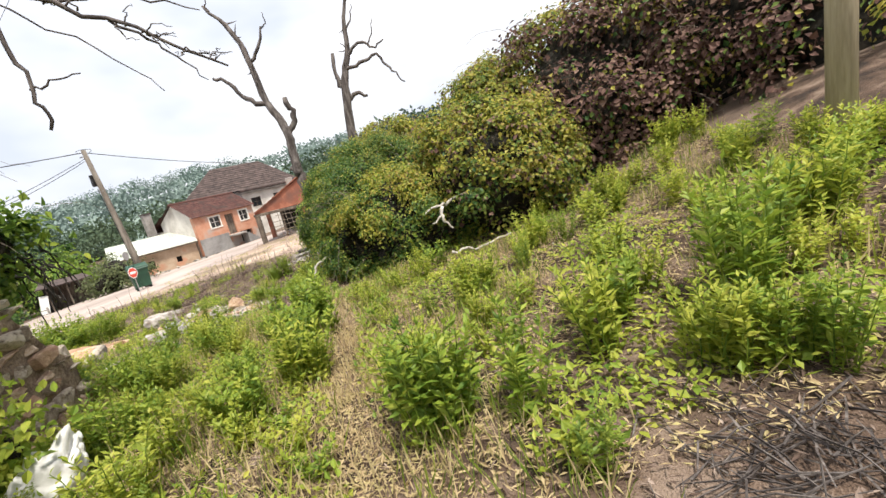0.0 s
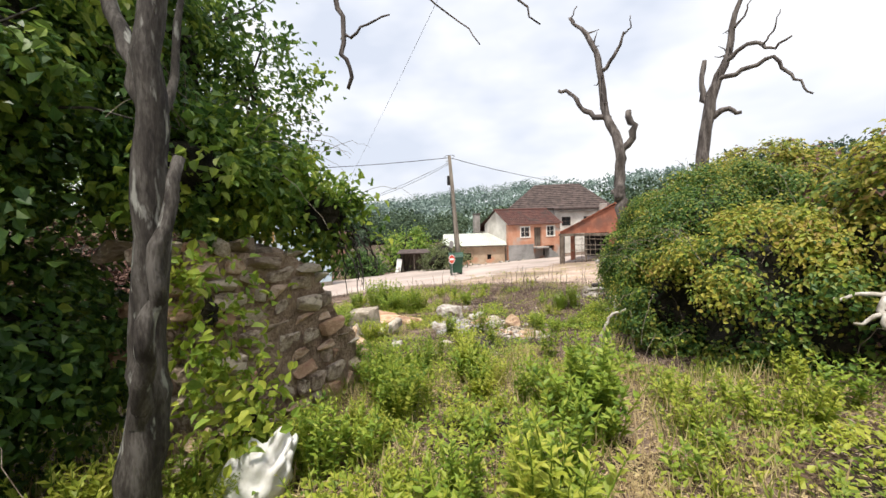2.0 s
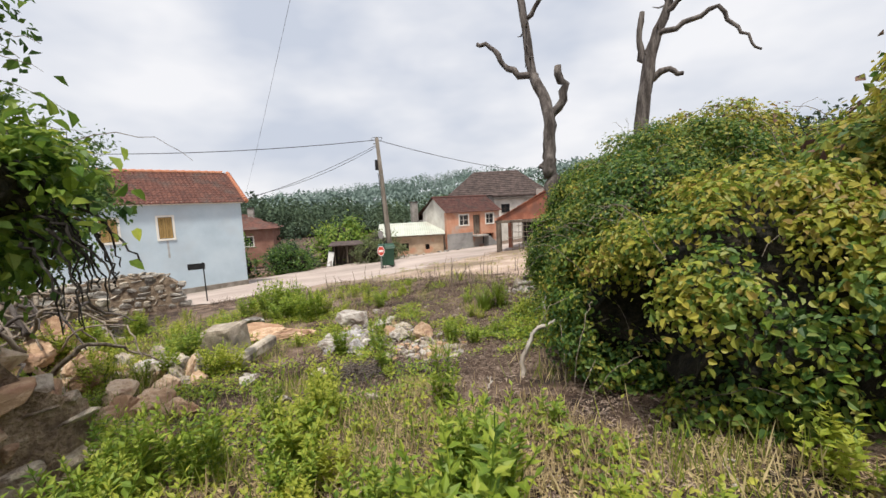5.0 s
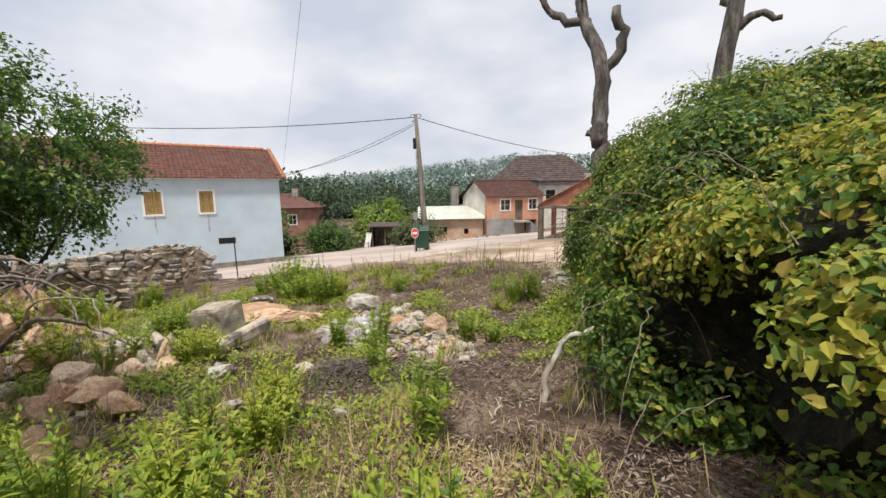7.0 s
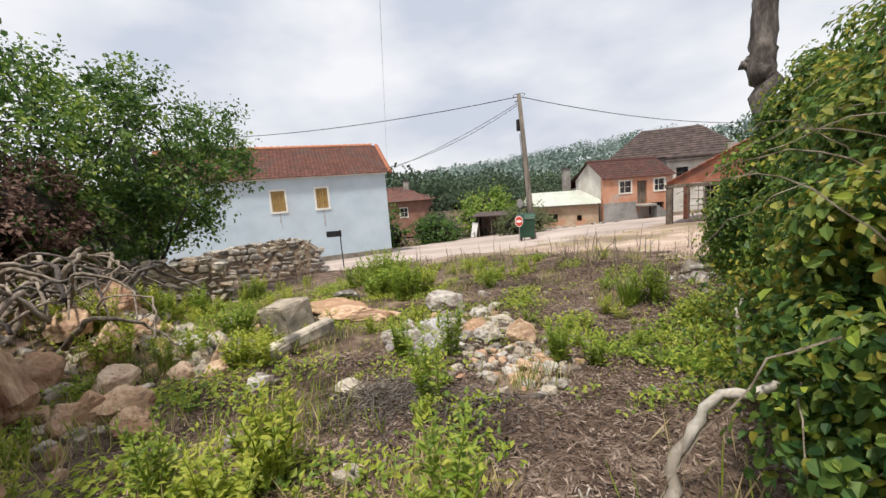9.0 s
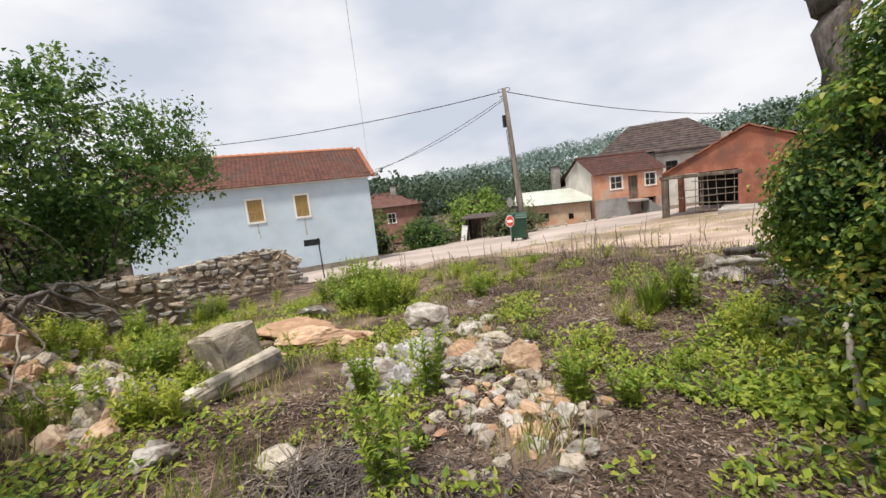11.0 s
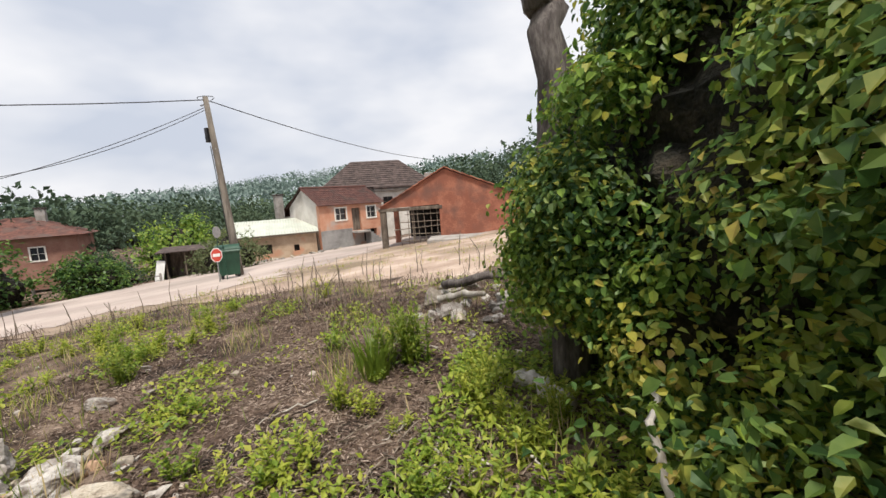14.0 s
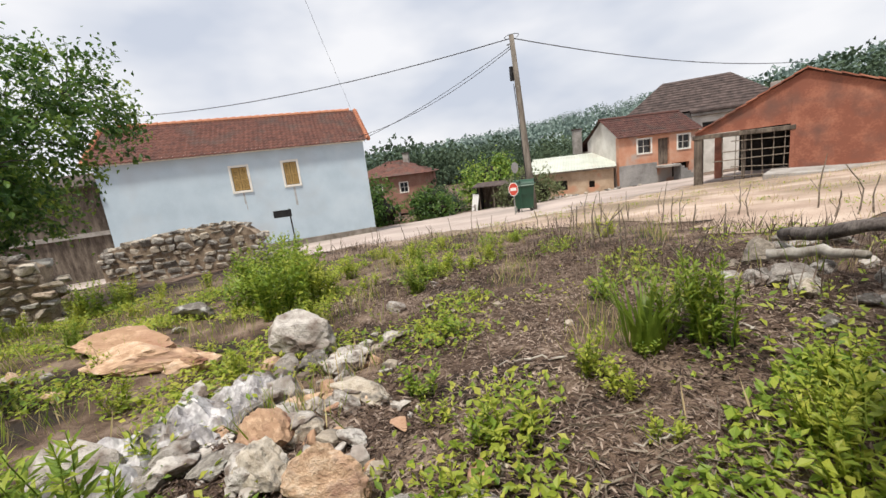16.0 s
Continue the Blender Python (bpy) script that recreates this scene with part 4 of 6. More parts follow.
# ---- dead trees ----
def dead_tree(base_points, radii, limbs, label, seed):
    t = thing("dead_tree", Matrix.Translation(base_points[0]), label, "dead tree")
    o = np.array(base_points[0])
    pts = smooth_line([np.array(p) - o for p in base_points], 4, 0.02, seed)
    rr = np.interp(np.linspace(0, 1, len(pts)), np.linspace(0, 1, len(radii)), radii)
    part("trunk", tube(bmesh.new(), pts, rr, 10, 0.25, seed), "bark_dead", t, smooth=True)
    for k, (lp, r0, r1) in enumerate(limbs):
        q = smooth_line([np.array(p) - o for p in lp], 4, 0.02, seed + k + 1)
        part("branch", tube(bmesh.new(), q, np.linspace(r0, r1, len(q)), 7, 0.3, seed + k), "bark_dead", t, smooth=True)
    rng = np.random.default_rng(seed + 40)
    for k in range(9):
        p = np.array(pts[rng.integers(len(pts) // 2, len(pts) - 1)])
        d = unit(rng.normal(0, 1, 3) + [0, 0, 0.4]) * rng.uniform(0.14, 0.34)
        part("twig", tube(bmesh.new(), [p, p + d * 0.6 + rng.normal(0, 0.02, 3), p + d], [0.026, 0.014, 0.006], 5), "bark_dead", t)
    return t


dead_tree([(-3.8, 10.85, -0.95), (-3.86, 10.9, 1.2), (-3.93, 10.9, 1.75), (-3.96, 10.95, 2.1), (-3.95, 11.0, 2.75), (-4.33, 11.2, 3.6), (-4.5, 11.25, 4.7), (-4.75, 11.3, 5.4), (-5.25, 11.3, 6.1)],
          [0.15, 0.118, 0.118, 0.112, 0.11, 0.085, 0.072, 0.058, 0.028],
          [([(-3.97, 11.1, 2.7), (-3.72, 11.1, 3.1), (-3.82, 11.1, 3.58)], 0.09, 0.065),
           ([(-4.25, 11.18, 3.5), (-4.85, 11.2, 3.8), (-5.1, 11.2, 4.2), (-5.5, 11.2, 4.42)], 0.07, 0.035),
           ([(-4.48, 11.25, 4.6), (-4.12, 11.3, 4.95), (-3.98, 11.3, 5.35)], 0.05, 0.025),
           ([(-3.94, 10.93, 1.72), (-4.02, 10.9, 1.86), (-4.07, 10.88, 1.8)], 0.09, 0.06),
           ([(-5.1, 11.3, 5.85), (-5.2, 11.3, 6.1), (-5.05, 11.3, 6.3)], 0.025, 0.01),
           ([(-3.98, 11.3, 5.3), (-3.8, 11.3, 5.45), (-3.85, 11.3, 5.65)], 0.02, 0.008)],
          "dead leafless tree with broken grey-brown limbs", 21)
dead_tree([(-2.95, 13.0, -0.6), (-2.85, 13.0, 1.8), (-2.75, 13.0, 2.9), (-2.68, 13.05, 3.85), (-2.45, 13.1, 4.6), (-2.2, 13.2, 5.7), (-1.98, 13.2, 6.6)],
          [0.19, 0.16, 0.13, 0.125, 0.085, 0.055, 0.03],
          [([(-2.7, 13.05, 3.8), (-2.85, 13.05, 4.2), (-2.8, 13.1, 4.85)], 0.075, 0.05),
           ([(-2.68, 13.05, 3.5), (-2.4, 13.1, 3.62), (-2.08, 13.1, 3.52)], 0.075, 0.04),
           ([(-2.42, 13.1, 4.7), (-1.9, 13.1, 4.95), (-1.6, 13.1, 4.75), (-1.25, 13.1, 4.9)], 0.055, 0.02),
           ([(-2.55, 13.1, 4.3), (-1.95, 13.1, 4.45), (-1.55, 13.1, 4.55), (-1.2, 13.1, 4.0), (-0.9, 13.1, 3.65)], 0.06, 0.018),
           ([(-1.75, 13.1, 4.85), (-1.5, 13.1, 5.2), (-1.45, 13.1, 5.5)], 0.025, 0.008),
           ([(-2.25, 13.15, 5.4), (-2.05, 13.1, 5.6), (-1.95, 13.1, 6.0)], 0.03, 0.008)],
          "dead leafless tree behind the brambles, limbs broken", 22)


# ---- brambles and crowns ----
def lobe_leaves(lobes, n, size, seed, droop=0.35, rough=0.3, inner=0.1, clump=45, spread=0.13, holes=()):
    """Sprigs of leaves over the skin of overlapping lobes, uneven, with gaps and hollows; returns the arrays for leaves()."""
    rng = np.random.default_rng(seed)
    Lb = np.array(lobes, float)
    area = (Lb[:, 3] * Lb[:, 4] + Lb[:, 3] * Lb[:, 5] + Lb[:, 4] * Lb[:, 5])
    c = max(1, n // clump)
    k = rng.choice(len(Lb), c, p=area / area.sum())
    d = unit(rng.normal(0, 1, (c, 3)))
    ph = rng.random(6) * 6
    bumps = (np.sin(7 * d[:, 0] + 5 * d[:, 2] + ph[0] + k) * np.sin(6 * d[:, 1] + 4 * d[:, 2] + ph[1]) + 0.6 * np.sin(15 * d[:, 0] + 11 * d[:, 1] + ph[2]) * np.sin(13 * d[:, 2] + ph[3] + k))
    r = 1 + rough * 0.4 * bumps - np.abs(rng.normal(0, inner, c)) + rng.normal(0, 0.05, c)
    C = Lb[k, :3] + d * Lb[k, 3:6] * r[:, None]
    keep = np.ones(c, bool)
    for j in range(len(Lb)):
        q = np.linalg.norm((C - Lb[j, :3]) / Lb[j, 3:6], axis=1)
        keep &= ~((q < 0.75) & (k != j))
    C, d = C[keep], d[keep]
    c = len(C)
    way = unit(d * 0.8 + rng.normal(0, 0.55, (c, 3)))
    m = rng.integers(clump // 3, clump * 5 // 3, c)
    idx = np.repeat(np.arange(c), m)
    s = spread * rng.uniform(0.6, 1.5, c)[idx]
    along = rng.uniform(-1.2, 1.8, len(idx))
    P = C[idx] + way[idx] * (along * s)[:, None] + rng.normal(0, 1, (len(idx), 3)) * (s * 0.55)[:, None]
    P[:, 2] -= np.maximum(along, 0) ** 2 * s * 0.35
    ok = P[:, 2] > ground_z(P[:, 0], P[:, 1]) + 0.03
    for h in holes:
        ok &= (np.linalg.norm((P - np.array(h[:3])) / np.array(h[3:]), axis=1) > 1) | (rng.random(len(P)) < 0.05)
    P, idx = P[ok], idx[ok]
    n = len(P)
    D = way[idx] * 0.5 + rng.normal(0, 0.6, (n, 3)) + [0, 0, -droop]
    U = d[idx] * 0.6 + [0, 0, 0.9] + rng.normal(0, 0.4, (n, 3))
    L = size * rng.uniform(0.5, 1.4, n)
    return P, D, U, L, L * rng.uniform(0.55, 0.8, n)


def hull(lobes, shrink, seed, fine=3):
    """The shell inside a bush, coloured near-black for the shade between its leaves."""
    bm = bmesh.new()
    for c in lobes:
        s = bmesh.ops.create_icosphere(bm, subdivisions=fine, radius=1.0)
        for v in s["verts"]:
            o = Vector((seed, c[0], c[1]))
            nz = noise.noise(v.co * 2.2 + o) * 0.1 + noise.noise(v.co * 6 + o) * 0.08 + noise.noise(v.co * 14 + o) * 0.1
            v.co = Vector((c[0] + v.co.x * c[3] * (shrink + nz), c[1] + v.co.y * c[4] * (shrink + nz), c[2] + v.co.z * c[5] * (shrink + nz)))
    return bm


def canes(lobes, n, seed, reach=0.5, radius=0.004):
    rng = np.random.default_rng(seed)
    bm = bmesh.new()
    for i in range(n):
        c = np.array(lobes[rng.integers(len(lobes))])
        d = unit(rng.normal(0, 1, 3) + [0, 0, 0.6])
        a = c[:3] + d * c[3:6] * 0.92
        e = unit(d + rng.normal(0, 0.7, 3))
        pts = [a, a + e * reach * 0.5 + [0, 0, 0.12 * reach], a + e * reach + [0, 0, -0.05 * reach], a + e * reach * 1.35 + [0, 0, -0.35 * reach]]
        q = smooth_line(pts, 3, 0.01, seed + i)
        tube(bm, q, np.linspace(radius, radius * 0.4, len(q)), 4)
    return bm


def bush(name, lobes, parts, label, category, seed, shrink=0.62, cane=0, hull_mat="thicket", reach=0.5, holes=(), spread=0.13):
    c = lobes[0]
    t = thing(name, Matrix.Identity(4), label, category)
    tagged(part("shade_hull", hull(lobes, shrink, seed), hull_mat, t, "near-black shell painting the shade inside"), kind="stuff")
    for i, (mat, n, size, pts, *own) in enumerate(parts):
        V, F = leaves(*lobe_leaves(own or lobes, n, size, seed + i, holes=holes, spread=spread), points=pts)
        part("foliage", mesh_of("foliage", V, F, mat), mat, t)
    if cane:
        tagged(part("cane", canes(lobes, cane, seed + 9, reach), "twig", t, "thin arching canes"), kind="stuff")
    return t


NEAR = [(-0.9, 7.9, 0.25, 1.35, 1.5, 1.25), (-1.9, 8.3, 0.1, 0.95, 1.15, 0.95)]
IVY = [(-1.95, 9.0, 0.45, 1.0, 1.2, 1.2), (-1.9, 10.0, 0.55, 1.5, 1.6, 1.55)]
WEST = [(-2.82, 10.5, 0.35, 1.06, 1.3, 1.45), (-3.2, 11.0, -0.2, 1.0, 1.0, 0.8), (-3.6, 10.3, 0.25, 0.45, 0.5, 0.5)]
BACK = [(-1.6, 12.3, 0.7, 2.0, 1.8, 1.9), (0.7, 8.0, 0.7, 1.7, 1.8, 1.5), (1.2, 9.6, 1.4, 1.5, 1.5, 1.6)]
HIGH = [(3.2, 9.2, 1.6, 2.2, 2.1, 2.3), (5.7, 8.7, 2.2, 2.6, 2.4, 2.9), (6.4, 6.3, 1.9, 2.0, 1.8, 2.3), (9.0, 5.6, 2.7, 3.0, 3.0, 3.6)]
HOLES = ((-1.9, 6.85, 0.12, 0.5, 0.85, 0.4), (-0.1, 6.45, 0.05, 0.65, 0.5, 0.38))
def thicket(name, lobes, kinds, label, category, seed, clump=0.27, cover=1.1, cane=0, reach=0.5, holes=(), shrink=0.94, lift=0.5):
    """A mound of many leafy clumps with dark gaps between them. kinds: material, share, leaf length, leaf points,
    liking for the top (paler kinds high, to paint a lit crown).
    """
    rng = np.random.default_rng(seed)
    Lb = np.array(lobes, float)
    t = thing(name, Matrix.Identity(4), label, category)
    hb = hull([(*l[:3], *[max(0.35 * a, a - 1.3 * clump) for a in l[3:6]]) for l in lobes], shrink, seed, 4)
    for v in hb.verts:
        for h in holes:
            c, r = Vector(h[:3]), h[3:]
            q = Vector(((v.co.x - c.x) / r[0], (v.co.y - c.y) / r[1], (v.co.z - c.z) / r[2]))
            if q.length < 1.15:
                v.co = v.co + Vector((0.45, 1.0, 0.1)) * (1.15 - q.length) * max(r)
    tagged(part("shade_hull", hb, "thicket", t, "near-black shell painting the shade inside"), kind="stuff")
    C, N, R = [], [], []
    for j, l in enumerate(Lb):
        area = 4 * math.pi * ((l[3] * l[4]) ** 1.6 / 3 + (l[3] * l[5]) ** 1.6 / 3 + (l[4] * l[5]) ** 1.6 / 3) ** (1 / 1.6)
        n = int(1.5 * area / (math.pi * clump ** 2))
        d = unit(rng.normal(0, 1, (n, 3)))
        r = clump * rng.uniform(0.6, 1.35, n)
        c = l[:3] + d * np.maximum(l[3:6] - 0.7 * r[:, None], 0.05) * rng.uniform(0.84, 1.06, (n, 1))
        ok = c[:, 2] > ground_z(c[:, 0], c[:, 1]) - 0.05
        for i, o in enumerate(Lb):
            if i != j:
                ok &= np.linalg.norm((c - o[:3]) / o[3:6], axis=1) > 0.74
        for h in holes:
            ok &= np.linalg.norm((c - np.array(h[:3])) / (np.array(h[3:]) + 0.5 * clump), axis=1) > 1
        C.append(c[ok]), N.append(d[ok]), R.append(r[ok])
    C, N, R = np.concatenate(C), np.concatenate(N), np.concatenate(R)
    zmid, zspan = C[:, 2].mean(), C[:, 2].std() + 1e-6
    W = np.stack([share * np.exp(top * (C[:, 2] - zmid) / zspan) for _, share, _, _, top in kinds], 1)
    W *= np.exp(rng.normal(0, 0.7, W.shape))
    main = W.argmax(1)
    for k, (mat, share, size, pts, top) in enumerate(kinds):
        full = cover * 12.5 * (R / size) ** 2
        m = rng.poisson(np.where(main == k, full * 0.8, full * 0.2 / max(1, len(kinds) - 1)))
        idx = np.repeat(np.arange(len(C)), m)
        n = len(idx)
        if not n:
            continue
        way = unit(rng.normal(0, 1, (n, 3)) + N[idx] * 0.8 + [0, 0, lift])
        P = C[idx] + way * (R[idx] * np.where(rng.random(n) < 0.14, rng.uniform(1.0, 1.4, n), rng.uniform(0.65, 1.08, n)))[:, None] * [1.1, 1.1, 0.85]
        ok = P[:, 2] > ground_z(P[:, 0], P[:, 1]) + 0.03
        for h in holes:
            ok &= np.linalg.norm((P - np.array(h[:3])) / np.array(h[3:]), axis=1) > rng.uniform(0.8, 1.0, n) * (rng.random(n) > 0.03)
        P, way = P[ok], way[ok]
        n = len(P)
        D = np.cross(way, rng.normal(0, 1, (n, 3))) + way * 0.35 + [0, 0, -0.45]
        L = size * rng.uniform(0.55, 1.35, n)
        V, F = leaves(P, D, way + [0, 0, 0.7] + rng.normal(0, 0.4, (n, 3)), L, L * rng.uniform(0.6, 0.85, n), points=pts)
        part("foliage", mesh_of("foliage", V, F, mat), mat, t)
    if cane:
        tagged(part("cane", canes(lobes, cane, seed + 9, reach), "twig", t, "thin arching canes"), kind="stuff")
    return t


# Yellow leaves are weighted upwards and green ones down, painting light on the tops.
thicket("bramble_thicket", NEAR, [("bramble", 1.0, 0.05, 5, -0.6), ("bramble_yellow", 0.9, 0.05, 5, 0.7), ("weed", 0.25, 0.052, 5, 0.0)], "dense bramble thicket with yellowing leaves beside the path", "bramble", 31, 0.24, 0.95, 60, holes=HOLES)
thicket("ivy_thicket", IVY, [("tree_leaf", 1.0, 0.045, 4, -0.2), ("bramble", 0.9, 0.045, 4, 0.0), ("bramble_yellow", 0.2, 0.045, 4, 0.3)], "dark green ivy and bramble hump behind the path", "ivy", 36, 0.24, 0.7, 50)
thicket("bramble_thicket", WEST, [("bramble", 1.0, 0.037, 5, 0.0), ("tree_leaf_light", 0.75, 0.037, 5, 0.0), ("bramble_yellow", 0.35, 0.04, 5, 0.2)], "dark green bramble and ivy mound round a dead tree", "bramble", 41, 0.2, 0.85, 26, 0.3,
        holes=((-3.95, 10.0, -0.8, 0.75, 1.0, 0.55), (-3.5, 9.4, -0.45, 0.12, 0.2, 0.35)))
thicket("bramble_thicket", BACK, [("bramble", 0.7, 0.07, 4, -0.4), ("bramble_yellow", 2.0, 0.07, 4, 0.4), ("dead_vine", 0.12, 0.08, 4, -0.3)], "tall green and yellow bramble mound", "bramble", 51, 0.33, 0.9, 45, holes=HOLES)
thicket("dead_bramble_bank", HIGH, [("dead_vine", 1.0, 0.1, 4, -0.5), ("bramble_yellow", 0.8, 0.09, 4, 0.6), ("bramble", 0.25, 0.09, 4, 0.2)], "tall bank of reddish dead vines and yellow leaves", "bramble", 61, 0.45, 0.7, 110, 1.0)


def leafy_tree(label, trunks, crown, foliage, seed, category="tree", twigs=40, spread=0.17):
    t = thing("tree", Matrix.Identity(4), label, category)
    for k, (pts, r0, r1) in enumerate(trunks):
        q = smooth_line(pts, 5, 0.012, seed + k)
        part("trunk" if k == 0 else "branch", tube(bmesh.new(), q, np.linspace(r0, r1, len(q)), 10, 0.18, seed + k), "bark_dark", t, smooth=True)
    chunks = {}
    for i, (mat, n, size, pts) in enumerate(foliage):
        V, F = leaves(*lobe_leaves(crown, n, size, seed + 20 + i, inner=0.3, spread=spread, rough=0.16), points=pts)
        part("crown", mesh_of("crown", V, F, mat), mat, t)
    if twigs:
        bm = bmesh.new()
        rng = np.random.default_rng(seed)
        for i in range(twigs):
            c = np.array(crown[rng.integers(len(crown))])
            d = unit(rng.normal(0, 1, 3))
            q = smooth_line([c[:3] + rng.normal(0, 0.1, 3), c[:3] + d * c[3:6] * 0.5 + rng.normal(0, 0.1, 3), c[:3] + d * c[3:6] * 1.02], 3, 0.02, i)
            tube(bm, q, np.linspace(0.02, 0.005, len(q)), 5)
        tagged(part("twig", bm, "bark_dark", t), kind="stuff")
    return t


leafy_tree("dark broadleaf tree with a lichen-spotted leaning trunk",
           [([(-3.3, 2.05, -0.5), (-3.2, 2.15, 0.3), (-3.2, 2.2, 0.75), (-3.1, 2.25, 1.7), (-3.05, 2.3, 2.6), (-3.0, 2.4, 4.0)], 0.115, 0.05),
            ([(-3.08, 2.26, 1.9), (-3.3, 2.2, 2.4), (-3.7, 2.1, 3.0), (-4.3, 2.0, 3.4)], 0.05, 0.02),
            ([(-3.1, 2.25, 1.6), (-3.35, 2.4, 2.1), (-3.5, 2.6, 2.9)], 0.04, 0.015),
            ([(-3.5, 2.05, -0.5), (-3.28, 2.1, 0.1), (-3.1, 2.12, 0.45), (-2.98, 2.16, 0.8), (-2.92, 2.2, 1.15), (-2.98, 2.35, 1.7)], 0.065, 0.03)],
           [(-4.6, 1.3, 2.3, 1.4, 1.4, 1.5), (-5.4, 2.7, 3.0, 1.3, 1.3, 1.4), (-3.9, 0.0, 1.5, 1.4, 1.2, 1.4), (-4.1, 2.3, 3.95, 1.0, 0.9, 0.8), (-6.0, 0.6, 2.2, 1.4, 1.4, 2.0), (-5.6, 3.7, 2.9, 0.9, 0.8, 0.95)],
           [("tree_leaf", 30000, 0.078, 4), ("tree_leaf_light", 8000, 0.075, 6)], 71, twigs=70)
bush("wall_creeper", [(-4.8, 3.5, 1.72, 0.62, 0.62, 0.38), (-4.75, 4.15, 1.46, 0.42, 0.42, 0.34), (-5.1, 3.1, 1.95, 0.9, 0.8, 0.6), (-4.35, 2.75, 1.8, 0.52, 0.5, 0.4)],
     [("tree_leaf_light", 8000, 0.085, 6), ("weed", 3500, 0.08, 6), ("tree_leaf", 3000, 0.08, 4)], "bright green leafy creeper covering the ruined wall top", "creeper", 81, shrink=0.6, cane=45, reach=0.6)
# The high lobes are added inside the crown to darken it against the sky.
thicket("undergrowth", [(-4.9, 1.5, 0.4, 1.0, 0.9, 0.9), (-3.9, 0.5, 0.4, 1.0, 1.0, 0.9), (-5.0, 0.4, 1.6, 1.2, 1.2, 1.3), (-4.8, 1.3, 2.5, 1.15, 1.1, 1.2), (-5.6, 2.6, 3.0, 1.0, 1.0, 1.1)], [("tree_leaf", 1.0, 0.075, 4, 0.0), ("tree_leaf_light", 0.45, 0.08, 6, 0.4)], "undergrowth round the foot of the tree, with dark lobes added inside its crown", "undergrowth", 75, 0.28, 0.8, 30, 0.7)
bush("sapling", [(-3.4, 2.75, 0.0, 0.2, 0.2, 0.35), (-3.62, 2.62, 0.75, 0.24, 0.2, 0.42)], [("weed", 1300, 0.075, 6)], "bright young sapling beside the ruined wall", "sapling", 97, shrink=0.2)
bush("bramble_spray", [(-3.0, 9.05, -0.35, 0.5, 0.38, 0.5), (-2.5, 8.6, -0.3, 0.4, 0.4, 0.5)], [("bramble", 3600, 0.04, 6), ("weed", 1500, 0.04, 6), ("bramble_yellow", 1800, 0.042, 6)], "green and yellow bramble leaves at the thicket's foot", "bramble", 98, shrink=0.3)
bush("brush_pile", [(-10.3, 2.7, 0.4, 1.2, 1.2, 1.1), (-9.3, 2.5, -0.1, 1.0, 0.9, 0.8), (-11.3, 3.6, 0.8, 1.0, 0.8, 1.0)], [("dead_vine", 14000, 0.09, 4), ("tree_leaf", 2500, 0.09, 4)], "brown heap of dead brush behind the rubble", "brush pile", 95, cane=90, reach=0.9)
leafy_tree("bushy grey-green tree behind the dry-stone wall",
           [([(-13.4, 4.9, -1.6), (-13.3, 5.0, -0.6), (-13.2, 5.1, 0.6), (-13.4, 5.0, 2.8)], 0.1, 0.04),
            ([(-13.3, 5.0, -0.8), (-12.6, 5.4, 0.0), (-12.2, 5.9, 0.9)], 0.05, 0.015),
            ([(-13.3, 5.0, -0.7), (-13.6, 4.3, 0.3), (-13.9, 3.8, 1.5)], 0.06, 0.02)],
           [(-13.4, 4.7, 2.3, 1.5, 1.6, 1.5), (-14.4, 5.9, 1.7, 1.3, 1.2, 1.4), (-14.9, 5.0, 3.0, 1.4, 1.4, 1.4), (-16.2, 4.6, 1.2, 1.5, 1.4, 1.8), (-15.6, 6.6, 2.4, 1.3, 1.2, 1.4), (-12.9, 5.7, 1.2, 0.9, 1.0, 1.1), (-14.2, 3.4, 2.9, 1.7, 1.8, 1.7), (-12.2, 3.2, 2.2, 1.5, 1.5, 1.8), (-13.0, 4.2, 0.4, 1.3, 1.2, 1.0), (-11.8, 2.6, 0.6, 1.4, 1.3, 1.3)],
           [("tree_leaf", 38000, 0.11, 4), ("tree_leaf_light", 9000, 0.1, 4)], 91, twigs=90, spread=0.2)


# ---- stones ----
def rock_mesh(name, mat, seed, n=16, flat=1.0):
    """An angular stone about one unit across."""
    rng = np.random.default_rng(seed)
    bm = bmesh.new()
    for p in unit(rng.normal(0, 1, (n, 3))) * rng.uniform(0.8, 1.0, (n, 1)):
        q = np.sign(p) * np.abs(p) ** 0.5
        bm.verts.new((q[0] * 0.5, q[1] * 0.5, q[2] * 0.5 * flat))
    r = bmesh.ops.convex_hull(bm, input=bm.verts)
    bmesh.ops.delete(bm, geom=[v for v in bm.verts if not v.link_faces], context="VERTS")
    bmesh.ops.bevel(bm, geom=bm.edges[:], offset=0.03, segments=1, affect="EDGES")
    bmesh.ops.triangulate(bm, faces=bm.faces[:])
    return bm_mesh(name, bm, mat)


def boulder_mesh(name, mat, seed, fine=4):
    """A weathered block with broken faces and rough hollows, about one unit across."""
    rng = np.random.default_rng(seed)
    bm = bmesh.new()
    bmesh.ops.create_icosphere(bm, subdivisions=fine, radius=1.0)
    N = unit(rng.normal(0, 1, (11, 3)))
    D = rng.uniform(0.24, 0.48, 11)
    for v in bm.verts:
        d = np.array(v.co)
        k = N @ d
        r = 0.78 * min(0.6, float(np.min(np.where(k > 0.05, D / np.maximum(k, 0.05), 9.0))))
        c = v.co * r
        o = Vector((seed, seed * 0.3, 1.7))
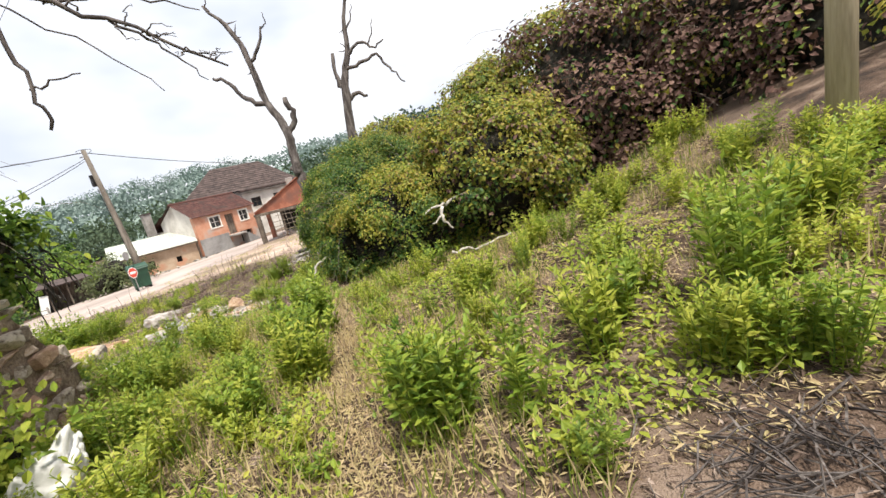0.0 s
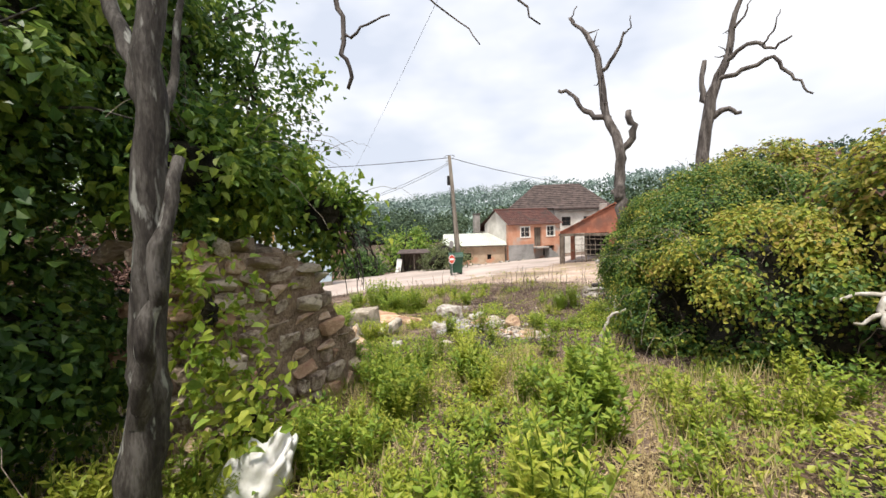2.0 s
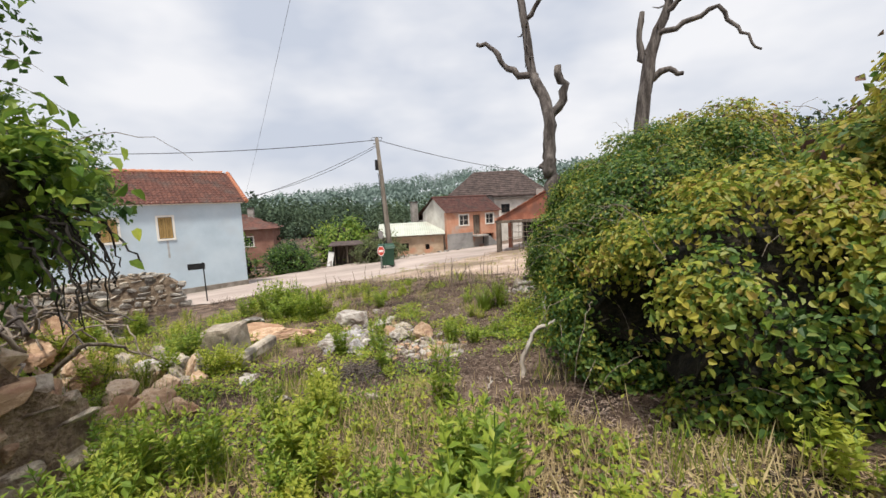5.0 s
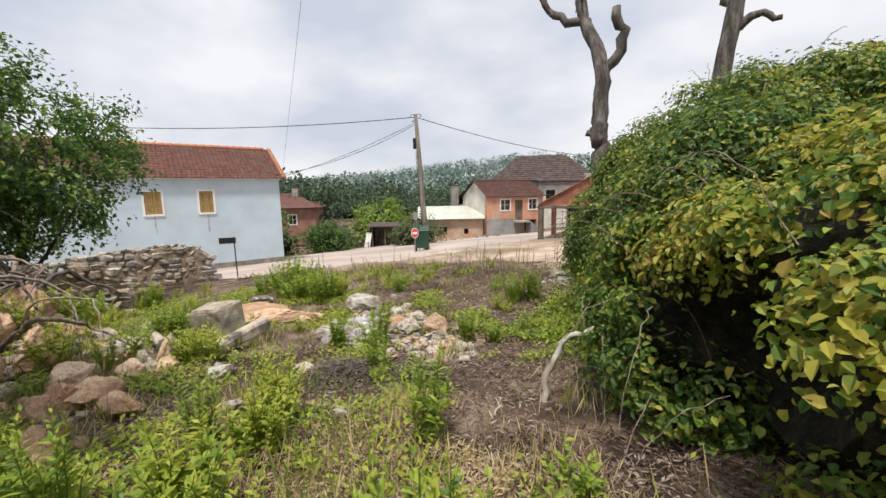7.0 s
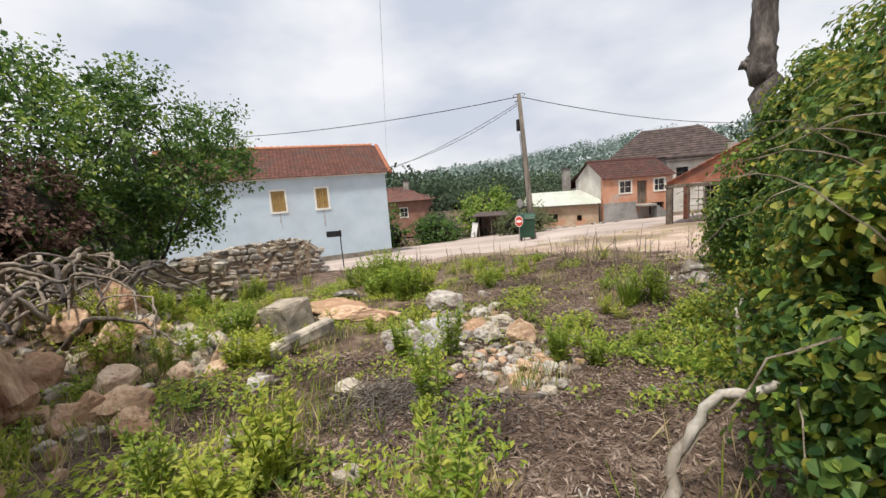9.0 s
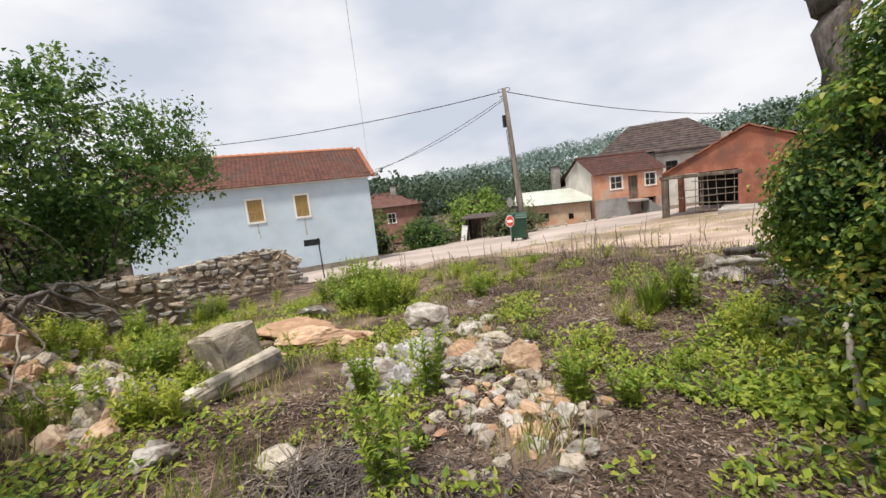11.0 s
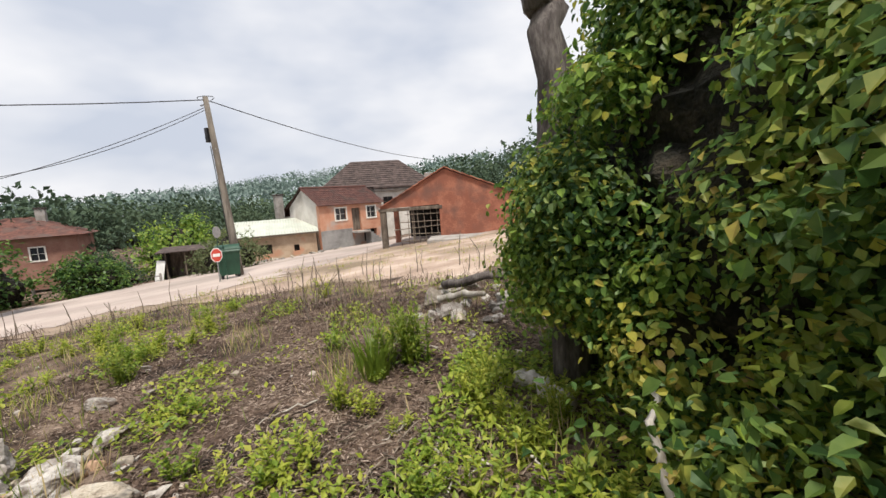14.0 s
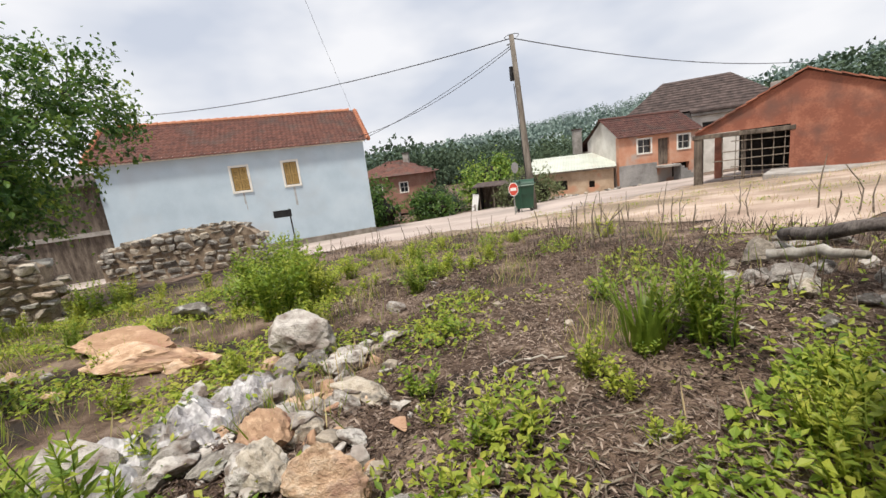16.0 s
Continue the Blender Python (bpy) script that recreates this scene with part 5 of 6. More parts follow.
        c *= 1.06 + 0.1 * noise.noise(c * 3.2 + o) + 0.1 * noise.noise(c * 8 + o) + 0.08 * noise.noise(c * 19 + o)
        v.co = c
    return bm_mesh(name, bm, mat)


PEBBLES = {m: [boulder_mesh("rock", m, 340 + 7 * i + len(m), 3) for i in range(4)] for m in ("limestone", "white_rock", "orange_rock", "grey_stone")}
BOULDERS = {m: [boulder_mesh("rock", m, 300 + 7 * i + len(m)) for i in range(4)] for m in ("limestone", "white_rock", "orange_rock", "grey_stone")}
ROCKS = {m: [rock_mesh("stone", m, 100 + 13 * i + len(m), 12 + i % 4 * 2) for i in range(6)] for m in ("limestone", "white_rock", "orange_rock", "grey_stone", "wall_stone")}


def stone_wall(name, a, b, top, base, thick, label, mats, seed, course=0.17, length=(0.18, 0.42), core_mat="mortar"):
    """A rubble wall from a to b: a core and stones laid in uneven courses on both faces and the top."""
    rng = np.random.default_rng(seed)
    a, b = Vector((*a, 0)), Vector((*b, 0))
    run = (b - a).length
    d = (b - a).normalized()
    ang = math.degrees(math.atan2(d.y, d.x))
    w = thing(name, pose(a.x, a.y, 0, 0, 0, ang), label, "wall")
    bm = bmesh.new()
    n = 14
    rows = []
    for i in range(n + 1):
        x = run * i / n
        h0, h1 = base(x / run), top(x / run) - 0.08
        rows.append([bm.verts.new((x, y + rng.normal(0, 0.02), z)) for y, z in ((-thick / 2 + 0.025, h0 - 0.3), (-thick / 2 + 0.025, h1), (thick / 2 - 0.025, h1), (thick / 2 - 0.025, h0 - 0.3))])
    for p, q in zip(rows, rows[1:]):
        for k in range(4):
            bm.faces.new((p[k], q[k], q[(k + 1) % 4], p[(k + 1) % 4]))
    bm.faces.new(rows[0][::-1]), bm.faces.new(rows[-1])
    part("core", bm, core_mat, w, "earth and mortar core")
    z = min(base(0), base(1)) - 0.05
    count = 0
    while z < max(top(t / 10) for t in range(11)):
        x = rng.uniform(-0.1, 0.1)
        c = course * rng.uniform(0.75, 1.3)
        while x < run:
            l = rng.uniform(*length)
            t = min(1, max(0, (x + l / 2) / run))
            if base(t) - 0.12 < z and z + c * 0.6 < top(t) and count < 290:
                for side in (-1, 1):
                    ob = part("stone", ROCKS[mats[rng.integers(len(mats))]][rng.integers(6)], "", w)
                    ob.location = (x + l / 2, side * (thick / 2 - 0.07) + rng.normal(0, 0.02), z + c / 2 + rng.normal(0, 0.012))
                    ob.rotation_euler = (rng.normal(0, 0.06), rng.normal(0, 0.07), rng.normal(0, 0.06) + (math.pi if rng.random() < 0.5 else 0))
                    ob.scale = (l * rng.uniform(0.92, 1.1), 0.24, c * rng.uniform(0.9, 1.15))
                    count += 1
            x += l
        z += c
    for i in range(int(run / 0.26)):
        t = (i + 0.5) * 0.26 / run
        ob = part("capstone", ROCKS[mats[rng.integers(len(mats))]][rng.integers(6)], "", w)
        ob.location = (t * run + rng.normal(0, 0.04), rng.normal(0, 0.05), top(t) - 0.06)
        ob.rotation_euler = (rng.normal(0, 0.15), rng.normal(0, 0.15), rng.uniform(0, 6))
        ob.scale = (rng.uniform(0.28, 0.42), rng.uniform(0.28, 0.45), rng.uniform(0.12, 0.22))
    return w


stone_wall("ruined_wall", (-4.85, 4.35), (-4.2, 2.45), lambda t: np.interp(t, (0, 0.14, 0.32, 0.5, 1), (0.12, 0.3, 0.95, 1.15, 1.25)), lambda t: -0.62 + 0.2 * t, 0.62,
           "ruined rubble stone wall broken off at one end", ("wall_stone", "wall_stone", "wall_stone", "orange_rock"), 201, 0.15, (0.15, 0.4), "wall_mortar")
stone_wall("dry_stone_wall", (-12.5, 4.1), (-12.2, 6.4), lambda t: -0.18 - 0.22 * t ** 4 + 0.05 * math.sin(9 * t), lambda t: -1.45 - 0.05 * t, 0.5,
           "weathered buff-grey dry-stone wall with a broken end", ("grey_stone", "wall_stone", "limestone"), 202, 0.15, (0.16, 0.4))
stone_wall("dry_stone_wall", (-20.2, 5.6), (-18.1, 9.95), lambda t: np.interp(t, (0, 0.35, 0.75, 0.93, 1), (-1.05, -0.78, -0.6, -0.72, -1.0)), lambda t: -2.15 + 0.1 * t, 0.5,
           "tumbledown grey dry-stone wall before the blue house", ("grey_stone", "grey_stone", "limestone"), 203, 0.19, (0.22, 0.5))


def stone(name, mat, x, y, size, label, group="", lift=0.3, turn=None, tilt=0.15, seed=0):
    rng = np.random.default_rng(int(abs(x * 977 + y * 131)) + seed)
    ob = new(name, (BOULDERS if max(size) > 0.32 else PEBBLES)[mat][rng.integers(4)])
    ob.location = (x, y, gz(x, y) + size[2] * lift * 0.8)
    ob.rotation_euler = (rng.normal(0, tilt), rng.normal(0, tilt), rng.uniform(0, 6.28) if turn is None else radians(turn))
    ob.scale = size
    return tagged(ob, label, "stone", group)


LAB = {"white_rock": "pale weathered limestone rock lying in the weeds", "orange_rock": "ochre-orange broken stone in the rubble", "limestone": "rough buff building stone fallen from a wall", "grey_stone": "grey weathered stone with lichen"}
for mat, x, y, s, turn in (("white_rock", -7.55, 9.28, (0.85, 0.65, 0.55), 20), ("white_rock", -5.78, 8.72, (0.4, 0.3, 0.24), 35), ("white_rock", -6.1, 8.85, (0.36, 0.28, 0.22), 75), ("white_rock", -6.35, 9.3, (0.34, 0.25, 0.2), 15), ("white_rock", -7.0, 9.45, (0.42, 0.3, 0.26), 55), ("white_rock", -6.45, 7.95, (0.7, 0.4, 0.3), 40), ("orange_rock", -6.1, 8.75, (0.42, 0.3, 0.28), 10), ("limestone", -7.35, 5.95, (0.55, 0.4, 0.5), 15), ("white_rock", -7.65, 5.75, (0.55, 0.4, 0.42), 50), ("limestone", -6.95, 6.02, (0.34, 0.3, 0.62), 5), ("orange_rock", -8.2, 4.9, (0.5, 0.4, 0.42), 25), ("orange_rock", -7.75, 4.95, (0.42, 0.36, 0.5), 60), ("white_rock", -7.15, 9.9, (0.38, 0.3, 0.2), 70), ("limestone", -6.25, 9.35, (0.5, 0.34, 0.24), 40),
                           ("white_rock", -6.85, 8.95, (0.42, 0.3, 0.26), 0), ("orange_rock", -8.75, 7.8, (1.5, 0.7, 0.38), 45), ("orange_rock", -8.2, 8.25, (0.75, 0.4, 0.22), 35),
                           ("limestone", -8.0, 6.8, (0.62, 0.5, 0.55), 30), ("limestone", -7.1, 5.75, (0.7, 0.45, 0.5), 10), ("orange_rock", -6.15, 5.2, (0.5, 0.42, 0.38), 80),
                           ("grey_stone", -7.75, 6.2, (0.6, 0.4, 0.4), 60), ("limestone", -5.75, 8.73, (0.34, 0.26, 0.3), 30), ("orange_rock", -5.44, 8.94, (0.42, 0.2, 0.42), 60), ("white_rock", -6.25, 9.24, (0.3, 0.18, 0.14), 15), ("limestone", -6.89, 9.40, (0.36, 0.28, 0.24), 70), ("white_rock", -6.04, 8.64, (0.26, 0.2, 0.16), 20), ("white_rock", -5.03, 9.42, (0.26, 0.2, 0.18), 40), ("white_rock", -7.09, 9.84, (0.2, 0.14, 0.12), 0), ("white_rock", -6.83, 9.42, (0.4, 0.3, 0.22), 50), ("orange_rock", -7.99, 8.34, (0.6, 0.26, 0.22), 60), ("orange_rock", -8.33, 7.92, (1.3, 0.55, 0.34), 55), ("orange_rock", -6.53, 4.46, (0.45, 0.4, 1.0), 20), ("orange_rock", -6.19, 5.01, (0.45, 0.4, 0.42), 70), ("limestone", -8.78, 5.65, (0.8, 0.4, 0.34), 30), ("limestone", -7.70, 5.60, (0.7, 0.4, 0.3), 50), ("limestone", -8.76, 6.20, (0.4, 0.3, 0.45), 20), ("white_rock", -4.87, 5.92, (0.26, 0.2, 0.2), 20), ("limestone", -4.00, 6.36, (0.2, 0.16, 0.16), 20), ("limestone", -8.61, 5.67, (0.45, 0.36, 0.4), 15), ("orange_rock", -6.99, 5.97, (0.3, 0.28, 0.5), 40), ("white_rock", -6.10, 6.25, (0.22, 0.2, 0.26), 10), ("white_rock", -5.54, 6.90, (0.3, 0.2, 0.16), 35), ("orange_rock", -6.83, 5.61, (0.4, 0.3, 0.3), 35),
                           ("limestone", -5.45, 6.9, (0.4, 0.26, 0.2), 30), ("white_rock", -6.05, 6.25, (0.34, 0.26, 0.26), 90), ("limestone", -4.05, 6.42, (0.2, 0.16, 0.14), 0),
                           ("grey_stone", -9.9, 8.3, (0.7, 0.5, 0.4), 20), ("orange_rock", -4.75, 4.75, (0.42, 0.34, 0.5), 20), ("white_rock", -7.9, 10.3, (0.3, 0.24, 0.14), 15)):
    stone("rock", mat, x, y, s, LAB[mat], "", 0.28, turn, 0.08)
for x, y, s, turn in ((-7.3, 4.6, (0.5, 0.4, 0.45), 20), (-6.7, 4.75, (0.42, 0.36, 0.36), 70), (-7.9, 4.25, (0.5, 0.36, 0.5), 40), (-6.2, 4.5, (0.46, 0.4, 0.3), 10), (-8.6, 4.6, (0.55, 0.42, 0.5), 65), (-5.7, 4.95, (0.34, 0.3, 0.26), 35), (-7.0, 4.2, (0.4, 0.34, 0.5), 90)):
    stone("rock", "orange_rock", x, y + 0.35, s, LAB["orange_rock"], "", 0.4, turn, 0.2)
rrng = np.random.default_rng(77)


GRAVEL = {}


def strewn(n, line, width, mats, sizes, group):
    """Loose stones along a line."""
    P = np.array(line, float)
    for i in range(n):
        t = rrng.uniform(0, len(P) - 1.001)
        k = int(t)
        c = P[k] + (P[k + 1] - P[k]) * (t - k) + rrng.normal(0, width, 2)
        mat = mats[rrng.integers(len(mats))]
        s = rrng.uniform(*sizes) * rrng.uniform(0.6, 1.2)
        if s < 0.18:
            me = ROCKS[mat][i % 6]
            V = np.array([v.co[:] for v in me.vertices]) * [s, s * 0.75, s * 0.6]
            a = rrng.uniform(0, 6.28)
            V = V @ np.array([[math.cos(a), math.sin(a), 0], [-math.sin(a), math.cos(a), 0], [0, 0, 1]]) + [c[0], c[1], gz(c[0], c[1]) + s * 0.15]
            GRAVEL.setdefault(mat, []).append((V, np.array([p.vertices[:] for p in me.polygons])))
            continue
        stone("rubble_stone", mat, c[0], c[1], (s, s * rrng.uniform(0.6, 0.9), s * rrng.uniform(0.4, 0.75)), LAB[mat], group, 0.3)


strewn(150, [(-4.5, 8.0), (-5.4, 8.6), (-6.3, 9.1), (-7.2, 9.6)], 0.28, ("white_rock", "limestone", "white_rock", "orange_rock"), (0.06, 0.24), "rubble in the hollow")
strewn(170, [(-6.2, 8.1), (-6.6, 8.5), (-7.1, 9.0)], 0.17, ("white_rock", "white_rock", "grey_stone"), (0.04, 0.12), "plaster crumbs")
strewn(130, [(-4.59, 8.21), (-5.29, 8.81)], 0.22, ("white_rock", "limestone", "limestone", "orange_rock"), (0.05, 0.17), "small stones in the hollow")
strewn(26, [(-6.0, 7.9), (-6.6, 8.5), (-7.1, 8.9)], 0.2, ("white_rock", "grey_stone"), (0.14, 0.4), "pale slabs of broken plaster")
strewn(110, [(-5.9, 4.9), (-7.0, 4.7), (-8.2, 4.5), (-9.2, 4.3)], 0.4, ("orange_rock", "limestone", "orange_rock"), (0.1, 0.34), "rubble heap under the wall")
strewn(70, [(-7.8, 5.05), (-9.0, 5.15), (-10.3, 5.0)], 0.22, ("orange_rock", "orange_rock", "limestone"), (0.2, 0.42), "rubble heap under the wall")
strewn(60, [(-6.3, 4.9), (-7.6, 5.2), (-9.0, 5.2), (-10.2, 4.9)], 0.3, ("orange_rock", "limestone", "limestone"), (0.14, 0.4), "rubble heap under the wall")
strewn(44, [(-9.3, 5.35), (-8.2, 5.6), (-6.9, 5.75)], 0.22, ("orange_rock", "orange_rock", "limestone"), (0.16, 0.46), "broken orange blocks by the roots")
strewn(40, [(-7.0, 5.6), (-8.0, 6.4), (-9.0, 7.4)], 0.4, ("limestone", "grey_stone", "orange_rock"), (0.08, 0.26), "rubble by the blocks")
strewn(26, [(-5.6, 13.5), (-5.1, 12.3), (-4.5, 12.0)], 0.3, ("limestone", "grey_stone", "white_rock"), (0.14, 0.42), "stones heaped beside the brambles")
strewn(40, [(-9.5, 11.3), (-8.0, 10.6), (-6.5, 10.4), (-4.0, 7.0)], 0.8, ("white_rock", "limestone"), (0.05, 0.13), "scattered stones")
strewn(34, [(-26.5, 30.8), (-24.5, 33.5), (-22.4, 35.6)], 0.45, ("grey_stone", "limestone"), (0.2, 0.6), "rubble before the old house")
strewn(30, [(-28.6, 30.6), (-27.2, 31.6), (-25.6, 33.0)], 0.22, ("grey_stone",), (0.3, 0.6), "low rubble wall before the annexe")


for mat, chunks in GRAVEL.items():
    tagged(new("small_rubble", mesh_of("small_rubble", *merge(chunks), mat)), "small broken stones strewn through the lot", "rubble", kind="stuff")


def beam_stone():
    t = thing("stone_beam", pose(-6.72, 6.3, gz(-6.9, 6.5) + 0.1, 0, -3, 117), "long pale squared stone lying in the grass", "stone")
    bm = boxed(0, 1.05, -0.08, 0.08, -0.12, 0.06, bevel=0.025)
    bmesh.ops.subdivide_edges(bm, edges=bm.edges[:], cuts=2)
    for v in bm.verts:
        v.co += Vector([noise.noise(v.co * 5 + Vector((k * 7, 0, 0))) * 0.025 for k in range(3)])
    part("block", bm, "limestone", t)
    t = thing("stone_block", pose(-7.95, 6.85, gz(-7.95, 6.85) + 0.2, 6, -8, 25), "squared buff stone block tilted in the grass", "stone")
    bm = boxed(-0.32, 0.32, -0.22, 0.22, -0.25, 0.3, bevel=0.03)
    bmesh.ops.subdivide_edges(bm, edges=bm.edges[:], cuts=2)
    for v in bm.verts:
        v.co += Vector([noise.noise(v.co * 4 + Vector((k * 7, 3, 0))) * 0.04 for k in range(3)])
    part("block", bm, "limestone", t)


beam_stone()


# ---- wood lying about ----
def limb(name, pts, r0, r1, mat, label, forks=(), seed=0):
    t = thing(name, Matrix.Translation(pts[0]), label, "branch")
    o = np.array(pts[0], float)
    q = smooth_line([np.array(p) - o for p in pts], 5, 0.012, seed)
    part("stem", tube(bmesh.new(), q, np.linspace(r0, r1, len(q)), 8, 0.3, seed), mat, t, smooth=True)
    for k, (f, a, b) in enumerate(forks):
        q = smooth_line([np.array(p) - o for p in f], 4, 0.01, seed + k + 5)
        part("fork", tube(bmesh.new(), q, np.linspace(a, b, len(q)), 7, 0.3, seed + k), mat, t, smooth=True)


limb("dead_branch", [(-0.52, 6.38, 0.58), (-0.38, 6.4, 0.62), (-0.2, 6.44, 0.64), (0.05, 6.6, 0.7), (0.25, 6.8, 0.68)], 0.012, 0.028, "bark_pale", "bleached white dead branch caught in the brambles",
     [([(-0.22, 6.36, 0.62), (-0.24, 6.26, 0.45), (-0.12, 6.2, 0.3)], 0.03, 0.014), ([(-0.25, 6.3, 0.5), (-0.4, 6.22, 0.42)], 0.02, 0.01)], 301)
limb("dead_branch", [(-0.2, 6.0, 0.0), (0.2, 6.05, -0.02), (0.7, 6.2, 0.06)], 0.02, 0.014, "bark_pale", "pale dead stick low in the brambles", (), 302)
limb("dead_branch", [(-2.55, 7.75, 0.0), (-2.8, 7.6, -0.12), (-2.92, 7.5, -0.35), (-2.9, 7.4, -0.6)], 0.018, 0.028, "bark_pale", "curved pale branch leaning out of the brambles", (), 303)
limb("log", [(-4.15, 10.78, -0.8), (-4.02, 10.7, -0.8), (-3.8, 10.45, -0.8)], 0.065, 0.055, "bark_pale", "short weathered pale log at the bramble's foot", (), 304)
limb("dead_branch", [(-3.5, 9.5, -0.2), (-3.48, 9.42, -0.4), (-3.4, 9.32, -0.72)], 0.01, 0.022, "bark_pale", "pale bare root stem in the brambles", (), 305)
limb("log", [(-5.45, 12.62, -0.74), (-5.2, 12.7, -0.7), (-4.85, 12.6, -0.66)], 0.05, 0.035, "bark_pale", "dead log on the stone heap", (), 306)
limb("log", [(-5.6, 13.3, -0.72), (-5.0, 13.0, -0.55), (-4.4, 13.1, -0.5)], 0.06, 0.05, "bark_dead", "dead log on the stone heap", (), 307)
for i in range(80):
    r = np.random.default_rng(400 + i)
    x, y = r.uniform(-10.4, -7.2), r.uniform(3.5, 5.0)
    z = gz(x, y) + r.uniform(0.1, 0.5)
    a = r.uniform(0, 6.28)
    limb("root", [(x, y, z), (x + 0.35 * math.cos(a), y + 0.35 * math.sin(a), z + r.uniform(0.1, 0.45)), (x + 0.75 * math.cos(a + 0.5), y + 0.7 * math.sin(a + 0.5), z + r.uniform(-0.1, 0.35)), (x + 1.1 * math.cos(a + 0.2), y + 1.0 * math.sin(a + 0.2), z - 0.1)],
         0.026 * r.uniform(0.5, 1.5), 0.008, ("bark_dead", "twig", "root_wood")[i % 3], "tangled grey-brown root on the rubble heap", (), 400 + i)
for i in range(46):
    r = np.random.default_rng(500 + i)
    x, y = r.uniform(-7.5, 1.2), r.uniform(2.0, 12.5)
    if i < 26:
        x, y = r.uniform(-5.6, -3.4), r.uniform(8.2, 11.8)
    a, l = r.uniform(0, 6.28), r.uniform(0.15, 0.45)
    e = (x + l * math.cos(a), y + l * math.sin(a))
    m = ((x + e[0]) / 2 + r.normal(0, 0.03), (y + e[1]) / 2 + r.normal(0, 0.03))
    limb("stick", [(x, y, gz(x, y) + 0.012), (*m, gz(*m) + 0.03), (*e, gz(*e) + 0.02)], 0.009, 0.004, "bark_pale" if i % 2 else "twig", "dry stick lying on the ground", (), 500 + i)

# dead twigs of the tree that hang over the path
for i, (pts, r0, r1) in enumerate((
        ([(-3.0, 2.4, 3.2), (-2.75, 2.75, 3.0), (-2.5, 2.95, 2.75), (-2.42, 3.0, 2.3), (-2.42, 3.02, 2.05)], 0.02, 0.01),
        ([(-2.43, 3.0, 2.3), (-2.3, 3.05, 2.34), (-2.15, 3.1, 2.36)], 0.008, 0.004),
        ([(-3.0, 2.4, 3.3), (-2.5, 2.85, 2.95), (-1.95, 3.25, 2.68), (-1.4, 3.56, 2.33)], 0.026, 0.007),
        ([(-2.2, 3.1, 2.8), (-1.9, 3.35, 2.85), (-1.5, 3.6, 2.75)], 0.012, 0.004),
        ([(-1.95, 3.25, 2.68), (-1.75, 3.45, 2.5), (-1.6, 3.6, 2.28)], 0.01, 0.004),
        ([(-2.9, 2.5, 3.0), (-2.5, 3.0, 2.85), (-2.1, 3.4, 2.5), (-1.9, 3.5, 2.25)], 0.008, 0.003),
        ([(-2.6, 2.85, 3.3), (-2.1, 3.3, 3.45), (-1.6, 3.7, 3.4)], 0.014, 0.005))):
    limb("dead_twig", pts, r0, r1, "bark_dead", "bare dead twig hanging over the path", (), 600 + i)


twr = np.random.default_rng(640)
for i in range(22):
    t = twr.uniform(0.25, 1.0)
    p = np.array([np.interp(t, (0, 0.33, 0.66, 1), v) for v in ((-3.0, -2.5, -1.95, -1.4), (2.4, 2.85, 3.25, 3.56), (3.3, 2.95, 2.68, 2.33))])
    d = unit(np.array([0.5, 0.3, -0.1]) + twr.normal(0, 0.5, 3)) * twr.uniform(0.1, 0.28)
    limb("dead_twig", [p, p + d * 0.5 + twr.normal(0, 0.015, 3), p + d], 0.006, 0.002, "bark_dead", "bare dead twig hanging over the path", (), 660 + i)


vrng = np.random.default_rng(690)
for i in range(16):
    x, y = vrng.uniform(-4.85, -4.45), vrng.uniform(4.15, 4.55)
    a = np.array((x, y, vrng.uniform(1.1, 1.4)))
    o = np.array((vrng.normal(0.08, 0.06), vrng.uniform(0.0, 0.16), 0))
    limb("hanging_vine", [a, a + o * 0.8 + (0, 0, -0.1), a + o * 1.6 + (0, 0, -0.32), a + o * 1.7 + (0, 0, -vrng.uniform(0.4, 0.75))], 0.011, 0.004, "bark_dark", "dry dark vine hanging off the ruined wall", (), 690 + i)


def crumpled_sheet():
    """A dirty pale sheet lying crumpled over the rubble."""
    t = thing("plastic_sheet", Matrix.Identity(4), "crumpled dirty white plastic sheet lying on the rubble", "plastic sheet")
    a, b, n, k = np.array((SHEET[0], SHEET[1])), np.array((SHEET[2], SHEET[3])), 60, 22
    d = (b - a) / np.linalg.norm(b - a)
    s = np.array((-d[1], d[0]))
    V, F = [], []
    for i in range(n + 1):
        for j in range(k + 1):
            u, v = i / n, j / k - 0.5
            half = 0.36 * (0.55 + 0.45 * math.sin(3.0 * u + 0.5)) + 0.08 * noise.noise(Vector((u * 6, v * 2, 4)))
            p = a + (b - a) * u + s * v * 2 * half
            q = Vector((p[0], p[1], 0))
            z = gz(*p) + 0.09 + 0.13 * noise.noise(q * 3.4) + 0.1 * abs(noise.noise(q * 8 + Vector((3, 0, 0)))) + 0.04 * noise.noise(q * 19) - 0.16 * abs(v * 2) ** 3
            V.append((p[0], p[1], z))
    for i in range(n):
        for j in range(k):
            c = i * (k + 1) + j
            F.append((c, c + k + 1, c + k + 2, c + 1))
    part("film", mesh_of("film", np.array(V), np.array(F), "dirty_sheet"), "", t)


SHEET = (-6.15, 7.75, -7.15, 8.98)
crumpled_sheet()


